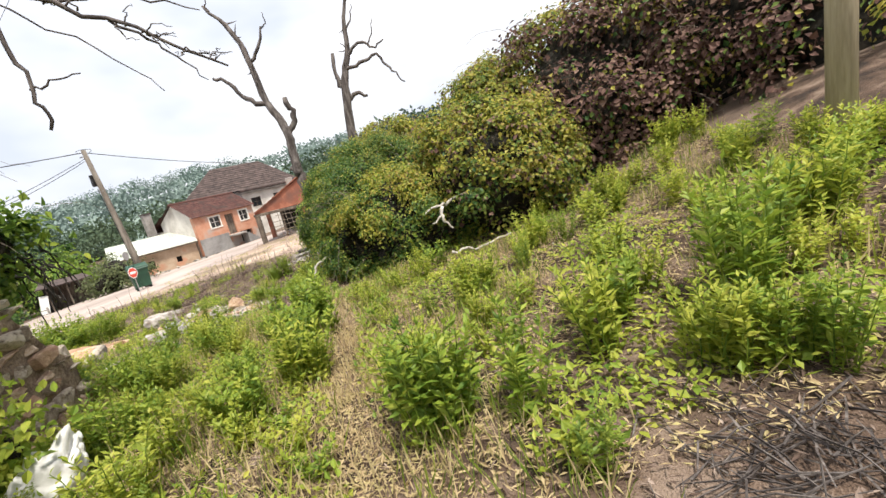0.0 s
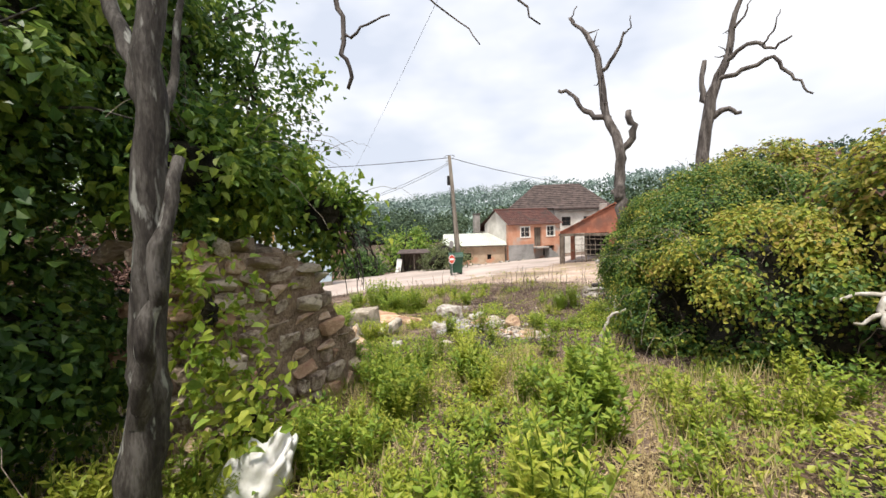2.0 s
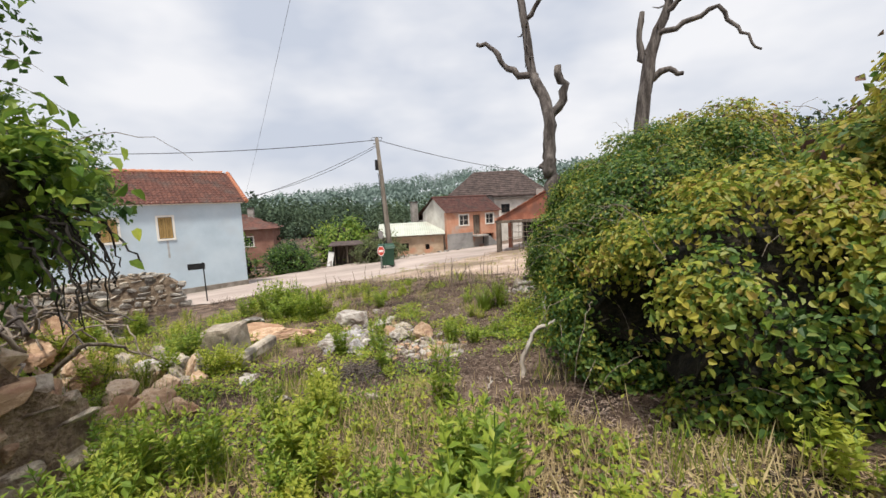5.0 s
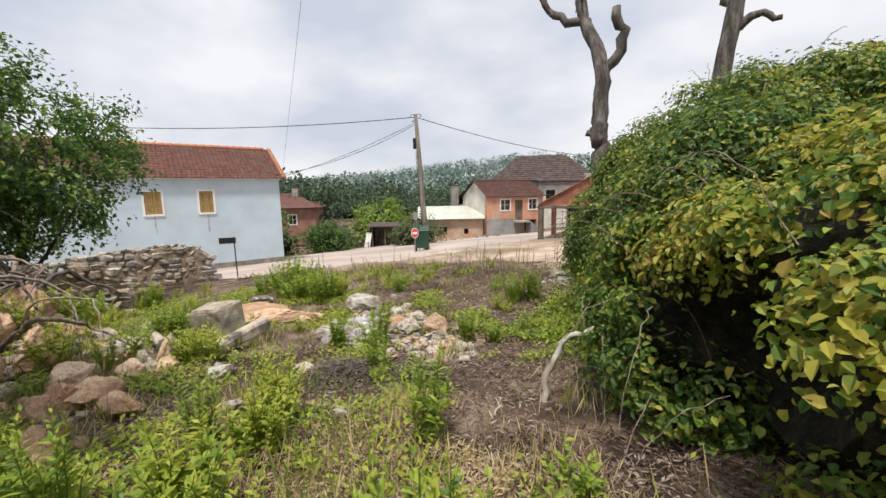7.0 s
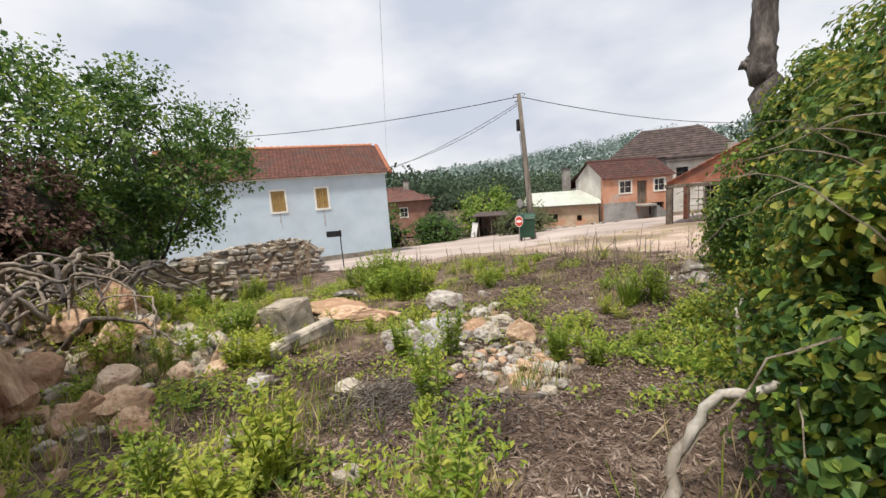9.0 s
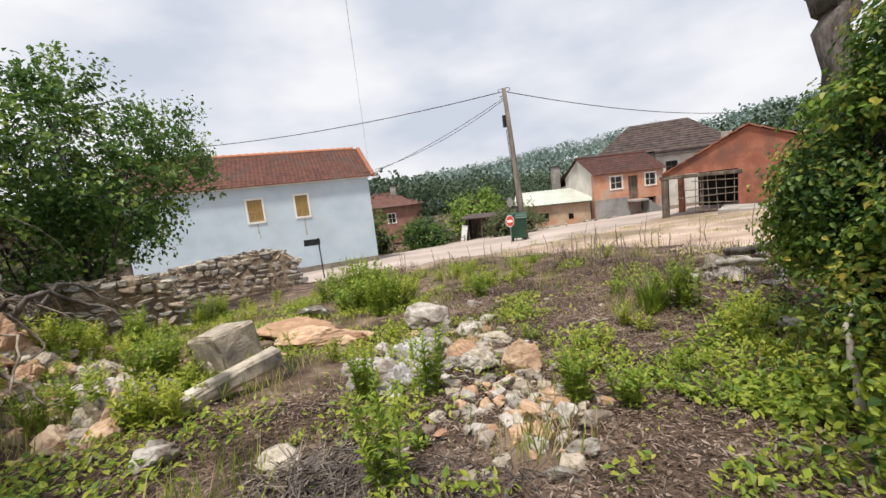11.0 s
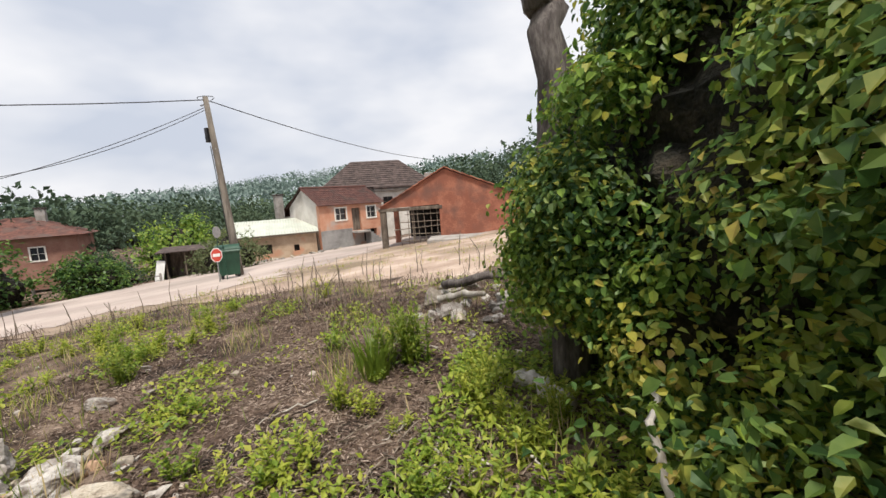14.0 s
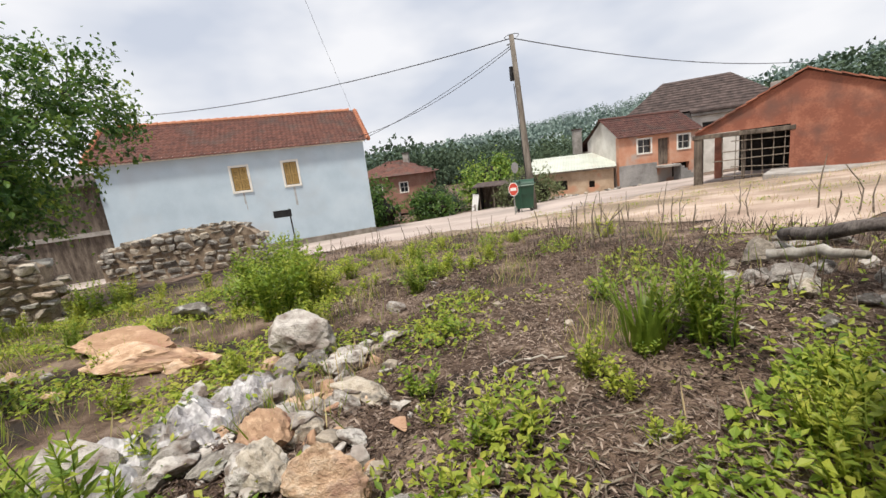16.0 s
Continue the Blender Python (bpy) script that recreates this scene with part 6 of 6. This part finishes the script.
def carrier_bag():
    t = thing("plastic_bag", pose(-3.2, 2.72, gz(-3.2, 2.72) + 0.02, 0, 0, 40) @ Matrix.Scale(1.35, 4), "crumpled white plastic bag lying by the tree", "bag")
    bm = bmesh.new()
    bmesh.ops.create_icosphere(bm, subdivisions=4, radius=1.0)
    for v in bm.verts:
        c = v.co.copy()
        f = 1 + 0.3 * noise.noise(c * 1.6) + 0.2 * noise.noise(c * 3.1 + Vector((3, 1, 2))) + 0.06 * noise.noise(c * 7)
        v.co = Vector((c.x * 0.2, c.y * 0.13, max(-0.03, c.z * 0.17 + 0.1 + 0.16 * c.x * abs(c.x)))) * f
    part("film", bm, "plastic_bag", t, smooth=True)


carrier_bag()


# ---- plants ----
def herb_mesh(seed, height, stems, leaf, width, mat, spread=0.16, up=0.45):
    """A leafy upright weed: stems and the leaves along them."""
    rng = np.random.default_rng(seed)
    sb, P, D, U, L = bmesh.new(), [], [], [], []
    for i in range(stems):
        a, h = rng.uniform(0, 6.28), height * rng.uniform(0.55, 1.05)
        out = np.array([math.cos(a), math.sin(a), 0])
        r0, lean = spread * math.sqrt(rng.random()) * 0.6, rng.uniform(0.1, 0.5) * spread
        pts = [out * r0 + [0, 0, -0.03], out * (r0 + lean * 0.5) + [0, 0, h * 0.55], out * (r0 + lean * 1.4) + [0, 0, h]]
        q = smooth_line(pts, 3, 0.006, seed + i)
        tube(sb, q, np.linspace(0.005, 0.002, len(q)), 4)
        q = np.array(q)
        m = int(h / 0.016)
        for k in range(m):
            t = (k + 1) / m
            p = q[min(len(q) - 1, int(t * (len(q) - 1)))] * 0.4 + (np.array([np.interp(t, np.linspace(0, 1, len(q)), q[:, j]) for j in range(3)])) * 0.6
            b = k * 2.4 + rng.normal(0, 0.4)
            P.append(p), D.append([math.cos(b), math.sin(b), up + rng.normal(0, 0.2) + 0.6 * (t > 0.9)]), U.append([rng.normal(0, 0.2), rng.normal(0, 0.2), 1])
            L.append(leaf * (0.55 + 0.75 * math.sin(math.pi * min(1, t * 0.85 + 0.1))) * rng.uniform(0.75, 1.2))
    L = np.array(L)
    V, F = leaves(np.array(P), np.array(D), np.array(U), L, L * width, 0.18, 4)
    return bm_mesh("stem", sb, "weed"), mesh_of("foliage", V, F, mat), (V, F, mat)


HERBS = [herb_mesh(700 + i, *a) for i, a in enumerate((
    (0.6, 17, 0.064, 0.45, "weed", 0.22), (0.48, 17, 0.06, 0.45, "weed_yellow", 0.2), (0.42, 17, 0.058, 0.5, "weed", 0.22), (0.34, 15, 0.054, 0.48, "weed_yellow", 0.2),
    (0.75, 10, 0.085, 0.3, "weed"), (0.25, 9, 0.06, 0.5, "weed"), (0.45, 14, 0.06, 0.3, "grass"), (0.2, 9, 0.055, 0.4, "weed_yellow")))]
herb_first = {}
prng = np.random.default_rng(9)


def weed(x, y, kind, scale=1.0):
    m = pose(x, y, gz(x, y), prng.normal(0, 4), prng.normal(0, 4), prng.uniform(0, 360)) @ Matrix.Scale(scale, 4)
    if kind not in herb_first:
        t = thing("weed_plant", m, ("leafy green weed growing in the lot", "yellow-green leafy weed growing in the lot")[kind in (1, 3, 7)], "weed", "weeds of the lot")
        part("stem", HERBS[kind][0], "", t)
        part("foliage", HERBS[kind][1], "", t)
        herb_first[kind] = t
        return t
    t = copy_thing(herb_first[kind], m)
    t.matrix_basis = m
    return t


for x, y, k, s in ((-1.83, 4.76, 0, 1.23), (-1.94, 4.66, 2, 1.5), (-3.76, 4.23, 0, 0.94), (-4.19, 4.36, 2, 0.99), (-3.22, 5.0, 0, 0.68), (-0.22, 2.2, 0, 1.1), (-0.34, 2.45, 1, 1.15), (-1.43, 3.48, 2, 0.93), (1.36, 1.96, 0, 0.65), (1.23, 2.01, 1, 0.94), (1.47, 1.87, 0, 0.72), (-4.15, 4.54, 0, 0.9), (-1.4, 3.31, 1, 1.25), (-1.91, 3.25, 4, 0.72), (-2.7, 4.2, 3, 0.66), (-4.75, 8.75, 0, 0.75), (-4.7, 7.3, 4, 0.8), (-4.45, 8.95, 2, 0.75), (-5.72, 8.1, 4, 0.88), (-9.15, 9.47, 0, 1.21), (-9.53, 9.25, 2, 1.5), (-9.31, 9.82, 1, 1.18), (-8.61, 11.07, 2, 0.81), (-10.51, 9.15, 0, 1.32), (-10.24, 9.65, 1, 1.27), (-11.54, 9.13, 2, 1.32),
                   (-2.3, 5.5, 0, 0.95), (-1.55, 3.6, 0, 1.0), (-1.75, 4.6, 2, 1.25), (-0.2, 2.3, 0, 1.05), (-0.35, 2.5, 2, 1.1), (0.25, 2.15, 4, 0.9), (0.75, 2.55, 1, 1.2), (1.45, 2.35, 4, 1.1), (1.6, 2.6, 0, 1.2),
                   (2.2, 2.9, 1, 1.2), (1.0, 2.9, 2, 1.1), (-1.7, 2.95, 2, 1.1), (-3.3, 3.9, 0, 1.0), (-3.6, 4.1, 2, 1.2), (-3.5, 5.2, 2, 1.2), (-3.9, 4.8, 0, 0.9), (-2.15, 5.4, 0, 1.1), (-3.2, 6.5, 4, 0.8),
                   (-5.05, 9.3, 7, 1.1), (-5.3, 9.75, 7, 1.2), (-6.1, 7.7, 0, 0.8), (-10.4, 9.5, 0, 1.5), (-10.7, 9.9, 2, 1.7),
                   (-11.4, 9.7, 0, 1.4), (-9.3, 11.3, 6, 1.0), (-8.3, 10.7, 6, 0.9), (-5.34, 11.12, 6, 1.1), (-5.22, 11.25, 6, 1.2), (-5.1, 11.15, 6, 1.05), (-9.8, 9.0, 2, 1.5), (-9.0, 9.1, 0, 1.1), (-3.75, 9.75, 7, 1.2), (-4.05, 10.1, 7, 1.2), (-4.25, 10.35, 3, 0.8), (-3.95, 10.0, 3, 0.7), (-4.45, 10.55, 1, 0.6), (-4.15, 9.75, 7, 1.1), (-3.85, 10.3, 1, 0.6), (-4.5, 10.95, 3, 0.8), (-4.3, 10.75, 7, 1.2), (-3.6, 9.55, 3, 0.7)):
    weed(x, y, k, s)


def clear_of_way(x, y):
    """Off the trodden line through the lot."""
    line = np.array([(0.1, 0.3), (-0.85, 2.6), (-1.1, 3.2), (-1.5, 4.8), (-2.0, 5.8), (-2.9, 6.5), (-3.6, 7.6), (-3.9, 8.8)])
    best = 9.0
    for p, q in zip(line, line[1:]):
        t = np.clip(np.dot(np.array((x, y)) - p, q - p) / np.dot(q - p, q - p), 0, 1)
        best = min(best, float(np.linalg.norm(np.array((x, y)) - p - t * (q - p))))
    return best


def way_dist(x, y):
    line = np.array([(0.1, 0.3), (-0.85, 2.6), (-1.1, 3.2), (-1.5, 4.8), (-2.0, 5.8), (-2.9, 6.5), (-3.6, 7.6), (-3.9, 8.8)])
    P, best = np.stack([x, y], -1), np.full(np.shape(x), 9.0)
    for p, q in zip(line, line[1:]):
        t = np.clip(((P - p) @ (q - p)) / np.dot(q - p, q - p), 0, 1)
        best = np.minimum(best, np.linalg.norm(P - p - t[..., None] * (q - p), axis=-1))
    return best


def in_bramble(x, y, grow=0.9):
    return any(((x - c[0]) / (c[3] * grow)) ** 2 + ((y - c[1]) / (c[4] * grow)) ** 2 < 1 for c in NEAR + IVY + WEST + BACK + HIGH)


def bare(x, y):
    """Under one on the open patch of soil and twigs by the start of the way."""
    return ((x - 1.05) / 0.6) ** 2 + ((y - 1.5) / 0.36) ** 2


def growth(x, y):
    """How thick the weeds stand."""
    if in_bramble(x, y) or (-5.4 < x < -3.7 and 1.6 < y < 4.3):
        return 0.0
    if bare(x, y) < 1:
        return 0.0
    if x > 0.5 and y > 2.6:
        return 0.5
    if y < 6.2 and x > -5:
        return 1.0 if math.sin(3.1 * x + 1.3 * y) * math.sin(2.7 * y - 1.1 * x + 0.7) > -0.2 else 0.15
    if x < -4.3 and 7.2 < y < 10.8:
        return 0.34
    if x < -6.5 and y < 10.5:
        return 0.75
    return 0.24


made = 0
more = {"weed": [], "weed_yellow": [], "grass": []}
while made < 430:
    x, y = prng.uniform(-13.5, 3.6), prng.uniform(1.2, 14.5)
    w = clear_of_way(x, y)
    if y > lot_edge(x) - 1.2 or w < 0.24 or prng.random() > growth(x, y):
        continue
    if made % 3 and not (y < 6.4 and x > -4.5):
        if prng.random() < 0.45:
            continue
    near_way = w < 0.45
    kind, size = int(prng.choice((3, 5, 7) if near_way or growth(x, y) < 0.5 else (0, 1, 1, 1, 2, 3, 3, 3, 6, 7))), prng.uniform(0.7, 1.15) * (0.7 if y > 7 and x > -6 else 1.0)
    made += 1
    if made <= 240:
        weed(x, y, kind, size)
        continue
    V, F, mat = HERBS[kind][2]
    a = prng.uniform(0, 6.28)
    turn = np.array([[math.cos(a), -math.sin(a), 0], [math.sin(a), math.cos(a), 0], [0, 0, 1]])
    more[mat].append((V @ turn.T * size * 0.85 + [x, y, gz(x, y)], F))
for mat, chunks in more.items():
    if chunks:
        tagged(new("weed_growth", mesh_of("weed_growth", *merge(chunks), mat)), "thick growth of small leafy weeds across the lot", "weeds", kind="stuff")


def cover(name, mat, n, x0, x1, y0, y1, keep, build, label, category, seed, past=0.1):
    rng = np.random.default_rng(seed)
    x, y = rng.uniform(x0, x1, n), rng.uniform(y0, y1, n)
    patch = np.sin(2.3 * x + 1.1 * y) * np.sin(1.9 * y - 0.8 * x + 1) + 0.6 * np.sin(5.1 * x + 2) * np.sin(4.7 * y + 1) + rng.normal(0, 0.35, n)
    ok = keep(x, y, patch) & (y < lot_edge(x) + past)
    x, y, patch = x[ok], y[ok], patch[ok]
    P = np.stack([x, y, ground_z(x, y) + 0.004 + 0.012 * (past > 1)], 1)
    V, F = build(P, rng)
    tagged(new(name, mesh_of(name, V, F, mat)), label, category, kind="stuff")


def litter(P, rng):
    n = len(P)
    a = rng.uniform(0, 6.28, n)
    P = P + np.stack([np.zeros(n), np.zeros(n), np.abs(rng.normal(0, 0.018, n))], 1)
    L = rng.uniform(0.015, 0.08, n)
    return leaves(P, np.stack([np.cos(a), np.sin(a), rng.normal(0.06, 0.16, n)], 1), np.tile([0, 0, 1.0], (n, 1)) + rng.normal(0, 0.5, (n, 3)), L, rng.uniform(0.004, 0.016, n), 0.3)


def low_leaves(P, rng):
    n = len(P)
    a = rng.uniform(0, 6.28, n)
    P = P + np.stack([np.zeros(n), np.zeros(n), rng.uniform(0, 0.09, n)], 1)
    L = rng.uniform(0.025, 0.07, n)
    return leaves(P, np.stack([np.cos(a), np.sin(a), rng.uniform(0, 0.9, n)], 1), rng.normal(0, 0.4, (n, 3)) + [0, 0, 1], L, L * rng.uniform(0.4, 0.7, n), 0.2)


def blades(h0, h1):
    def build(P, rng):
        n = len(P)
        L = rng.uniform(h0, h1, n)
        return leaves(P, rng.normal(0, 0.32, (n, 3)) * [1, 1, 0] + [0, 0, 1], rng.normal(0, 1, (n, 3)), L, rng.uniform(0.004, 0.011, n), 0.1)
    return build


thick = lambda x, y: np.where((y < 6.4) & (x > -5), 1.0, np.where((x < -6.3) & (y < 10.8), 0.75, np.where((x < -3.4) & (y < 10), 0.5, np.where(x < -3.4, 0.3, 0.1)))) * np.where((x > 0.4) & (y > 2.4), 0.45, np.where(x > -1, 0.8, np.where(y > 10.2, 0.5, 1.0)))
cover("straw_litter", "straw", 115000, -12, 3.5, 0.6, 15.5, lambda x, y, p: p > np.where((x > -6.8) | (y > 9.8), -0.9, 0.2), litter, "pale dry straw and chips littering the soil", "straw", 801)
cover("low_weeds", "weed", 130000, -13, 3.6, 0.8, 14.5, lambda x, y, p: (p + 0.9 * thick(x, y) > np.where((y > 6.6) & (x > -6.3), 1.02, 0.88)) & (way_dist(x, y) > 0.12) & (bare(x, y) > 1), low_leaves, "low green weeds covering the ground", "weeds", 802)
cover("low_weeds", "weed_yellow", 120000, -13, 3.6, 0.8, 14.5, lambda x, y, p: (p + 1.1 * thick(x, y) > np.where((y > 6.6) & (x > -6.3), 1.12, 0.95)) & (way_dist(x, y) > 0.12) & (bare(x, y) > 1), low_leaves, "low yellow-green weeds covering the ground", "weeds", 803)
cover("low_weeds", "weed", 9000, -4.7, -3.2, 9.2, 11.2, lambda x, y, p: p > -0.5, low_leaves, "low green weeds at the foot of the brambles", "weeds", 814)
cover("grass", "grass", 90000, -13, 3.6, 0.8, 14.5, lambda x, y, p: (-p + np.where(y > 6.8, 0.2, 0.7) * thick(x, y) > np.where(y > 6.8, 1.15, 0.8)) & (way_dist(x, y) > 0.1) & (bare(x, y) > 1), blades(0.08, 0.3), "thin green grass among the weeds", "grass", 804)
cover("dry_grass", "dry_grass", 90000, -13, 3.6, 0.8, 16, lambda x, y, p: -p * 0.9 + np.where(y > 6.4, 0.1, 0.55) * thick(x, y) > np.where(y > 6.4, 1.0, np.where(bare(x, y) > 1, 0.7, 9)), blades(0.08, 0.28), "thin dry yellow grass", "grass", 805)
cover("trodden_straw", "dry_grass", 90000, -4.5, 0.9, 0.4, 9.0, lambda x, y, p: (way_dist(x, y) < 0.14 + 0.14 * p) & (y < 6.6), litter, "pale trodden straw lying along the path", "straw", 810)
cover("trodden_grass", "dry_grass", 60000, -4.5, 1.2, 0.4, 7.0, lambda x, y, p: (way_dist(x, y) < 0.6 + 0.2 * p) & (p > 0.1), blades(0.04, 0.16), "short dry yellow grass along the path", "grass", 811)
cover("pale_straw", "dry_grass", 60000, -4.5, 3.6, 1.6, 6.6, lambda x, y, p: p < 0.45, litter, "yellow straw lying among the weeds", "straw", 812)
cover("brown_mulch", "straw", 150000, -9.5, -1.2, 5.0, 13.5, lambda x, y, p: (p > -0.7) & ((x > -6.6) | (y > 9.6)), litter, "brown dry stems and chips matted on the soil", "straw", 813)
cover("dry_stalks", "straw", 40000, -18, 0, 8, 17, lambda x, y, p: (y > lot_edge(x) - 3.0) & (y < lot_edge(x) - 0.2) & (p > 0.3), blades(0.1, 0.35), "dry brown stalks along the lot's edge", "stalks", 806)


cover("dry_grass", "dry_grass", 26000, -15, 1, 13, 26, lambda x, y, p: (p > 0.62) & (y > lot_edge(x)), blades(0.06, 0.22), "sparse dry grass on the sandy track", "grass", 807, 9.0)
cover("low_weeds", "weed", 26000, -15, 1, 13, 24, lambda x, y, p: (p > 0.95) & (y > lot_edge(x)), low_leaves, "sparse green weeds on the sandy track", "weeds", 808, 8.0)


def twig_pile(x, y, r, h, n, seed):
    """A low heap of dead twigs and stalks raked together."""
    rng = np.random.default_rng(seed)
    bm = bmesh.new()
    for i in range(n):
        p = rng.normal(0, 0.45, 2) * r
        q = np.array((x + p[0], y + p[1]))
        a, l, t = rng.uniform(0, 6.28), rng.uniform(0.1, 0.38), rng.normal(0, 0.18)
        z = gz(*q) + h * math.exp(-(p @ p) / (0.4 * r * r)) * rng.uniform(0.1, 1.0) + 0.012
        w = np.array((math.cos(a), math.sin(a), t)) * l
        o = np.array((*q, z)) - w / 2
        m = o + w / 2 + rng.normal(0, 0.02, 3)
        tube(bm, [o, m, o + w], [0.0045 * rng.uniform(0.5, 1.5), 0.004, 0.002], 3)
    ob = part("twig_pile", bm, ("twig", "bark_dead")[seed % 2])
    tagged(ob, "low heap of dry brown twigs and stalks", "twigs", kind="stuff")


for x, y, r, h, n, seed in ((-5.01, 7.05, 0.6, 0.22, 240, 71), (-5.13, 7.00, 0.5, 0.2, 160, 72), (1.05, 1.5, 0.55, 0.06, 150, 73), (-4.6, 9.9, 0.9, 0.04, 170, 74), (-4.3, 7.4, 0.8, 0.06, 170, 75), (-9.2, 4.6, 0.9, 0.4, 220, 76)):
    twig_pile(x, y, r, h, n, seed)


def iris():
    t = thing("iris_clump", Matrix.Translation((-5.46, 11.02, gz(-5.46, 11.02))), "clump of sword-shaped bright green iris leaves", "plant")
    rng = np.random.default_rng(4)
    for i in range(56):
        a, h = rng.uniform(0, 6.28), rng.uniform(0.26, 0.46)
        r = 0.16 * math.sqrt(rng.random())
        o = np.array([math.cos(a), math.sin(a), 0])
        pts = [o * r, o * (r + 0.06) + [0, 0, h * 0.6], o * (r + 0.06 + rng.uniform(0.05, 0.22)) + [0, 0, h]]
        bm = bmesh.new()
        side = Vector((-o[1], o[0], 0))
        prev = None
        for p, w in zip(smooth_line(pts, 3), np.linspace(1, 0.05, 7)):
            p = Vector(p)
            cur = (bm.verts.new(p + side * 0.017 * w), bm.verts.new(p - side * 0.017 * w))
            if prev:
                bm.faces.new((prev[0], cur[0], cur[1], prev[1]))
            prev = cur
        part("leaf", bm, "grass", t)


iris()


def tall_stalk(x, y, h, seed):
    t = thing("dry_stalk", Matrix.Translation((x, y, gz(x, y))), "thin upright dead brown weed stalk", "stalk", "dead stalks by the road")
    rng = np.random.default_rng(seed)
    bm = bmesh.new()
    q = smooth_line([(0, 0, -0.03), (rng.normal(0, 0.03), rng.normal(0, 0.03), h * 0.5), (rng.normal(0, 0.06), rng.normal(0, 0.06), h)], 3, 0.004, seed)
    tube(bm, q, np.linspace(0.011, 0.005, len(q)), 5)
    part("stem", bm, "twig", t)
    for i in range(rng.integers(0, 4)):
        p = np.array(q[2 + i % 4])
        a = rng.uniform(0, 6.28)
        part("side_shoot", tube(bmesh.new(), [p, p + [0.1 * math.cos(a), 0.1 * math.sin(a), rng.uniform(0.08, 0.2)]], [0.006, 0.003], 4), "twig", t)


for i in range(60):
    x = prng.uniform(-16, -5)
    y = float(lot_edge(x)) - prng.uniform(-1.2, 2.6)
    tall_stalk(x, y, prng.uniform(0.25, 0.75), 900 + i)


# ---- gardens across the road ----
def garden_bush(x, y, s, mat, label, seed, n=5000):
    z = gz(x, y)
    bush("garden_bush", [(x, y, z + s * 0.55, s * 0.6, s * 0.6, s * 0.62), (x + 0.35 * s, y + 0.2 * s, z + s * 0.35, s * 0.45, s * 0.45, s * 0.4), (x - 0.3 * s, y - 0.2 * s, z + s * 0.3, s * 0.45, s * 0.45, s * 0.38)],
         [(mat, n, 0.16 * s / 2, 4)], label, "bush", seed, spread=0.14 * s)


garden_bush(-32.6, 23.9, 2.3, "tree_leaf", "round green garden shrub across the road", 1001)
garden_bush(-33.5, 25.8, 1.3, "tree_leaf_light", "low green garden shrub behind the wall", 1002, 2500)
garden_bush(-34.8, 32.0, 3.9, "tree_leaf_light", "tall bright green garden tree", 1003, 8000)
garden_bush(-26.0, 28.3, 2.3, "olive_leaf", "feathery grey-green shrub by the pole", 1004)
garden_bush(-36.5, 20.5, 3.2, "tree_leaf", "dark garden shrub behind the fence", 1005)
garden_bush(-41.0, 29.0, 2.6, "far_leaf", "dull green garden shrub", 1006)
garden_bush(-35.5, 27.5, 1.5, "far_leaf", "grey-green olive shrub beyond the fence", 1007)


def shed():
    h = thing("garden_shed", pose(-31.6, 27.8, gz(-31, 28) - 0.1, 0, 0, 42), "small dark ramshackle shed with a tin roof", "shed")
    part("back_wall", boxed(0, 2.6, 1.8, 1.9, 0, 2.0), "old_wood", h)
    # Same near-black paint, for shade within the open shed.
    part("side_wall", boxed(0, 0.1, 0.0, 1.798, 0, 1.9), "inside_shade", h)
    for x in (0.15, 1.3, 2.5):
        part("post", boxed(x, x + 0.1, 0.0, 0.1, 0, 1.9), "old_wood", h)
    part("roof", placed(boxed(-0.3, 2.9, -0.4, 2.1, 0, 0.07), pose(0, 0, 1.95, 5, 0, 0)), "tile_dark", h)
    part("white_board", placed(boxed(0, 0.5, -0.04, 0.0, 0, 1.5), pose(-0.55, -0.3, 0, -8, 10, 0)), "white_paint", h, "white board leaning on the shed")
    w = thing("low_garden_wall", pose(-39.0, 19.5, gz(-38, 20) - 0.1, 0, 0, 42), "low brown garden wall along the road", "wall")
    part("wall", boxed(0, 11.5, 0, 0.25, 0, 0.55, bevel=0.02), "ochre_wall", w)
    for i in range(6):
        part("fence_post", boxed(i * 2.2, i * 2.2 + 0.12, 0.05, 0.2, 0.552, 1.3), "concrete", w)
        if i < 5:
            for z in (0.8, 1.1):
                part("fence_rail", boxed(i * 2.2 + 0.122, i * 2.2 + 2.198, 0.11, 0.14, z, z + 0.04), "old_wood", w)


shed()


def side_gate():
    h = thing("lean_to", pose(-28.6, 2.2, -2.9, 0, 0, 79.3), "dark timber lean-to against the blue house", "outbuilding")
    part("wall", boxed(-3.0, 2.3, 0.3, 0.5, -0.2, 4.2), "old_wood", h, "dark weathered timber wall")
    part("beam", boxed(-3.0, 2.3, 0.18, 0.298, 1.9, 2.1), "concrete", h)
    part("roof", placed(boxed(-3.2, 2.3, -0.2, 2.6, 0, 0.1), pose(0, 0, 4.2, 14, 0, 0)), "tile_dark", h)


side_gate()
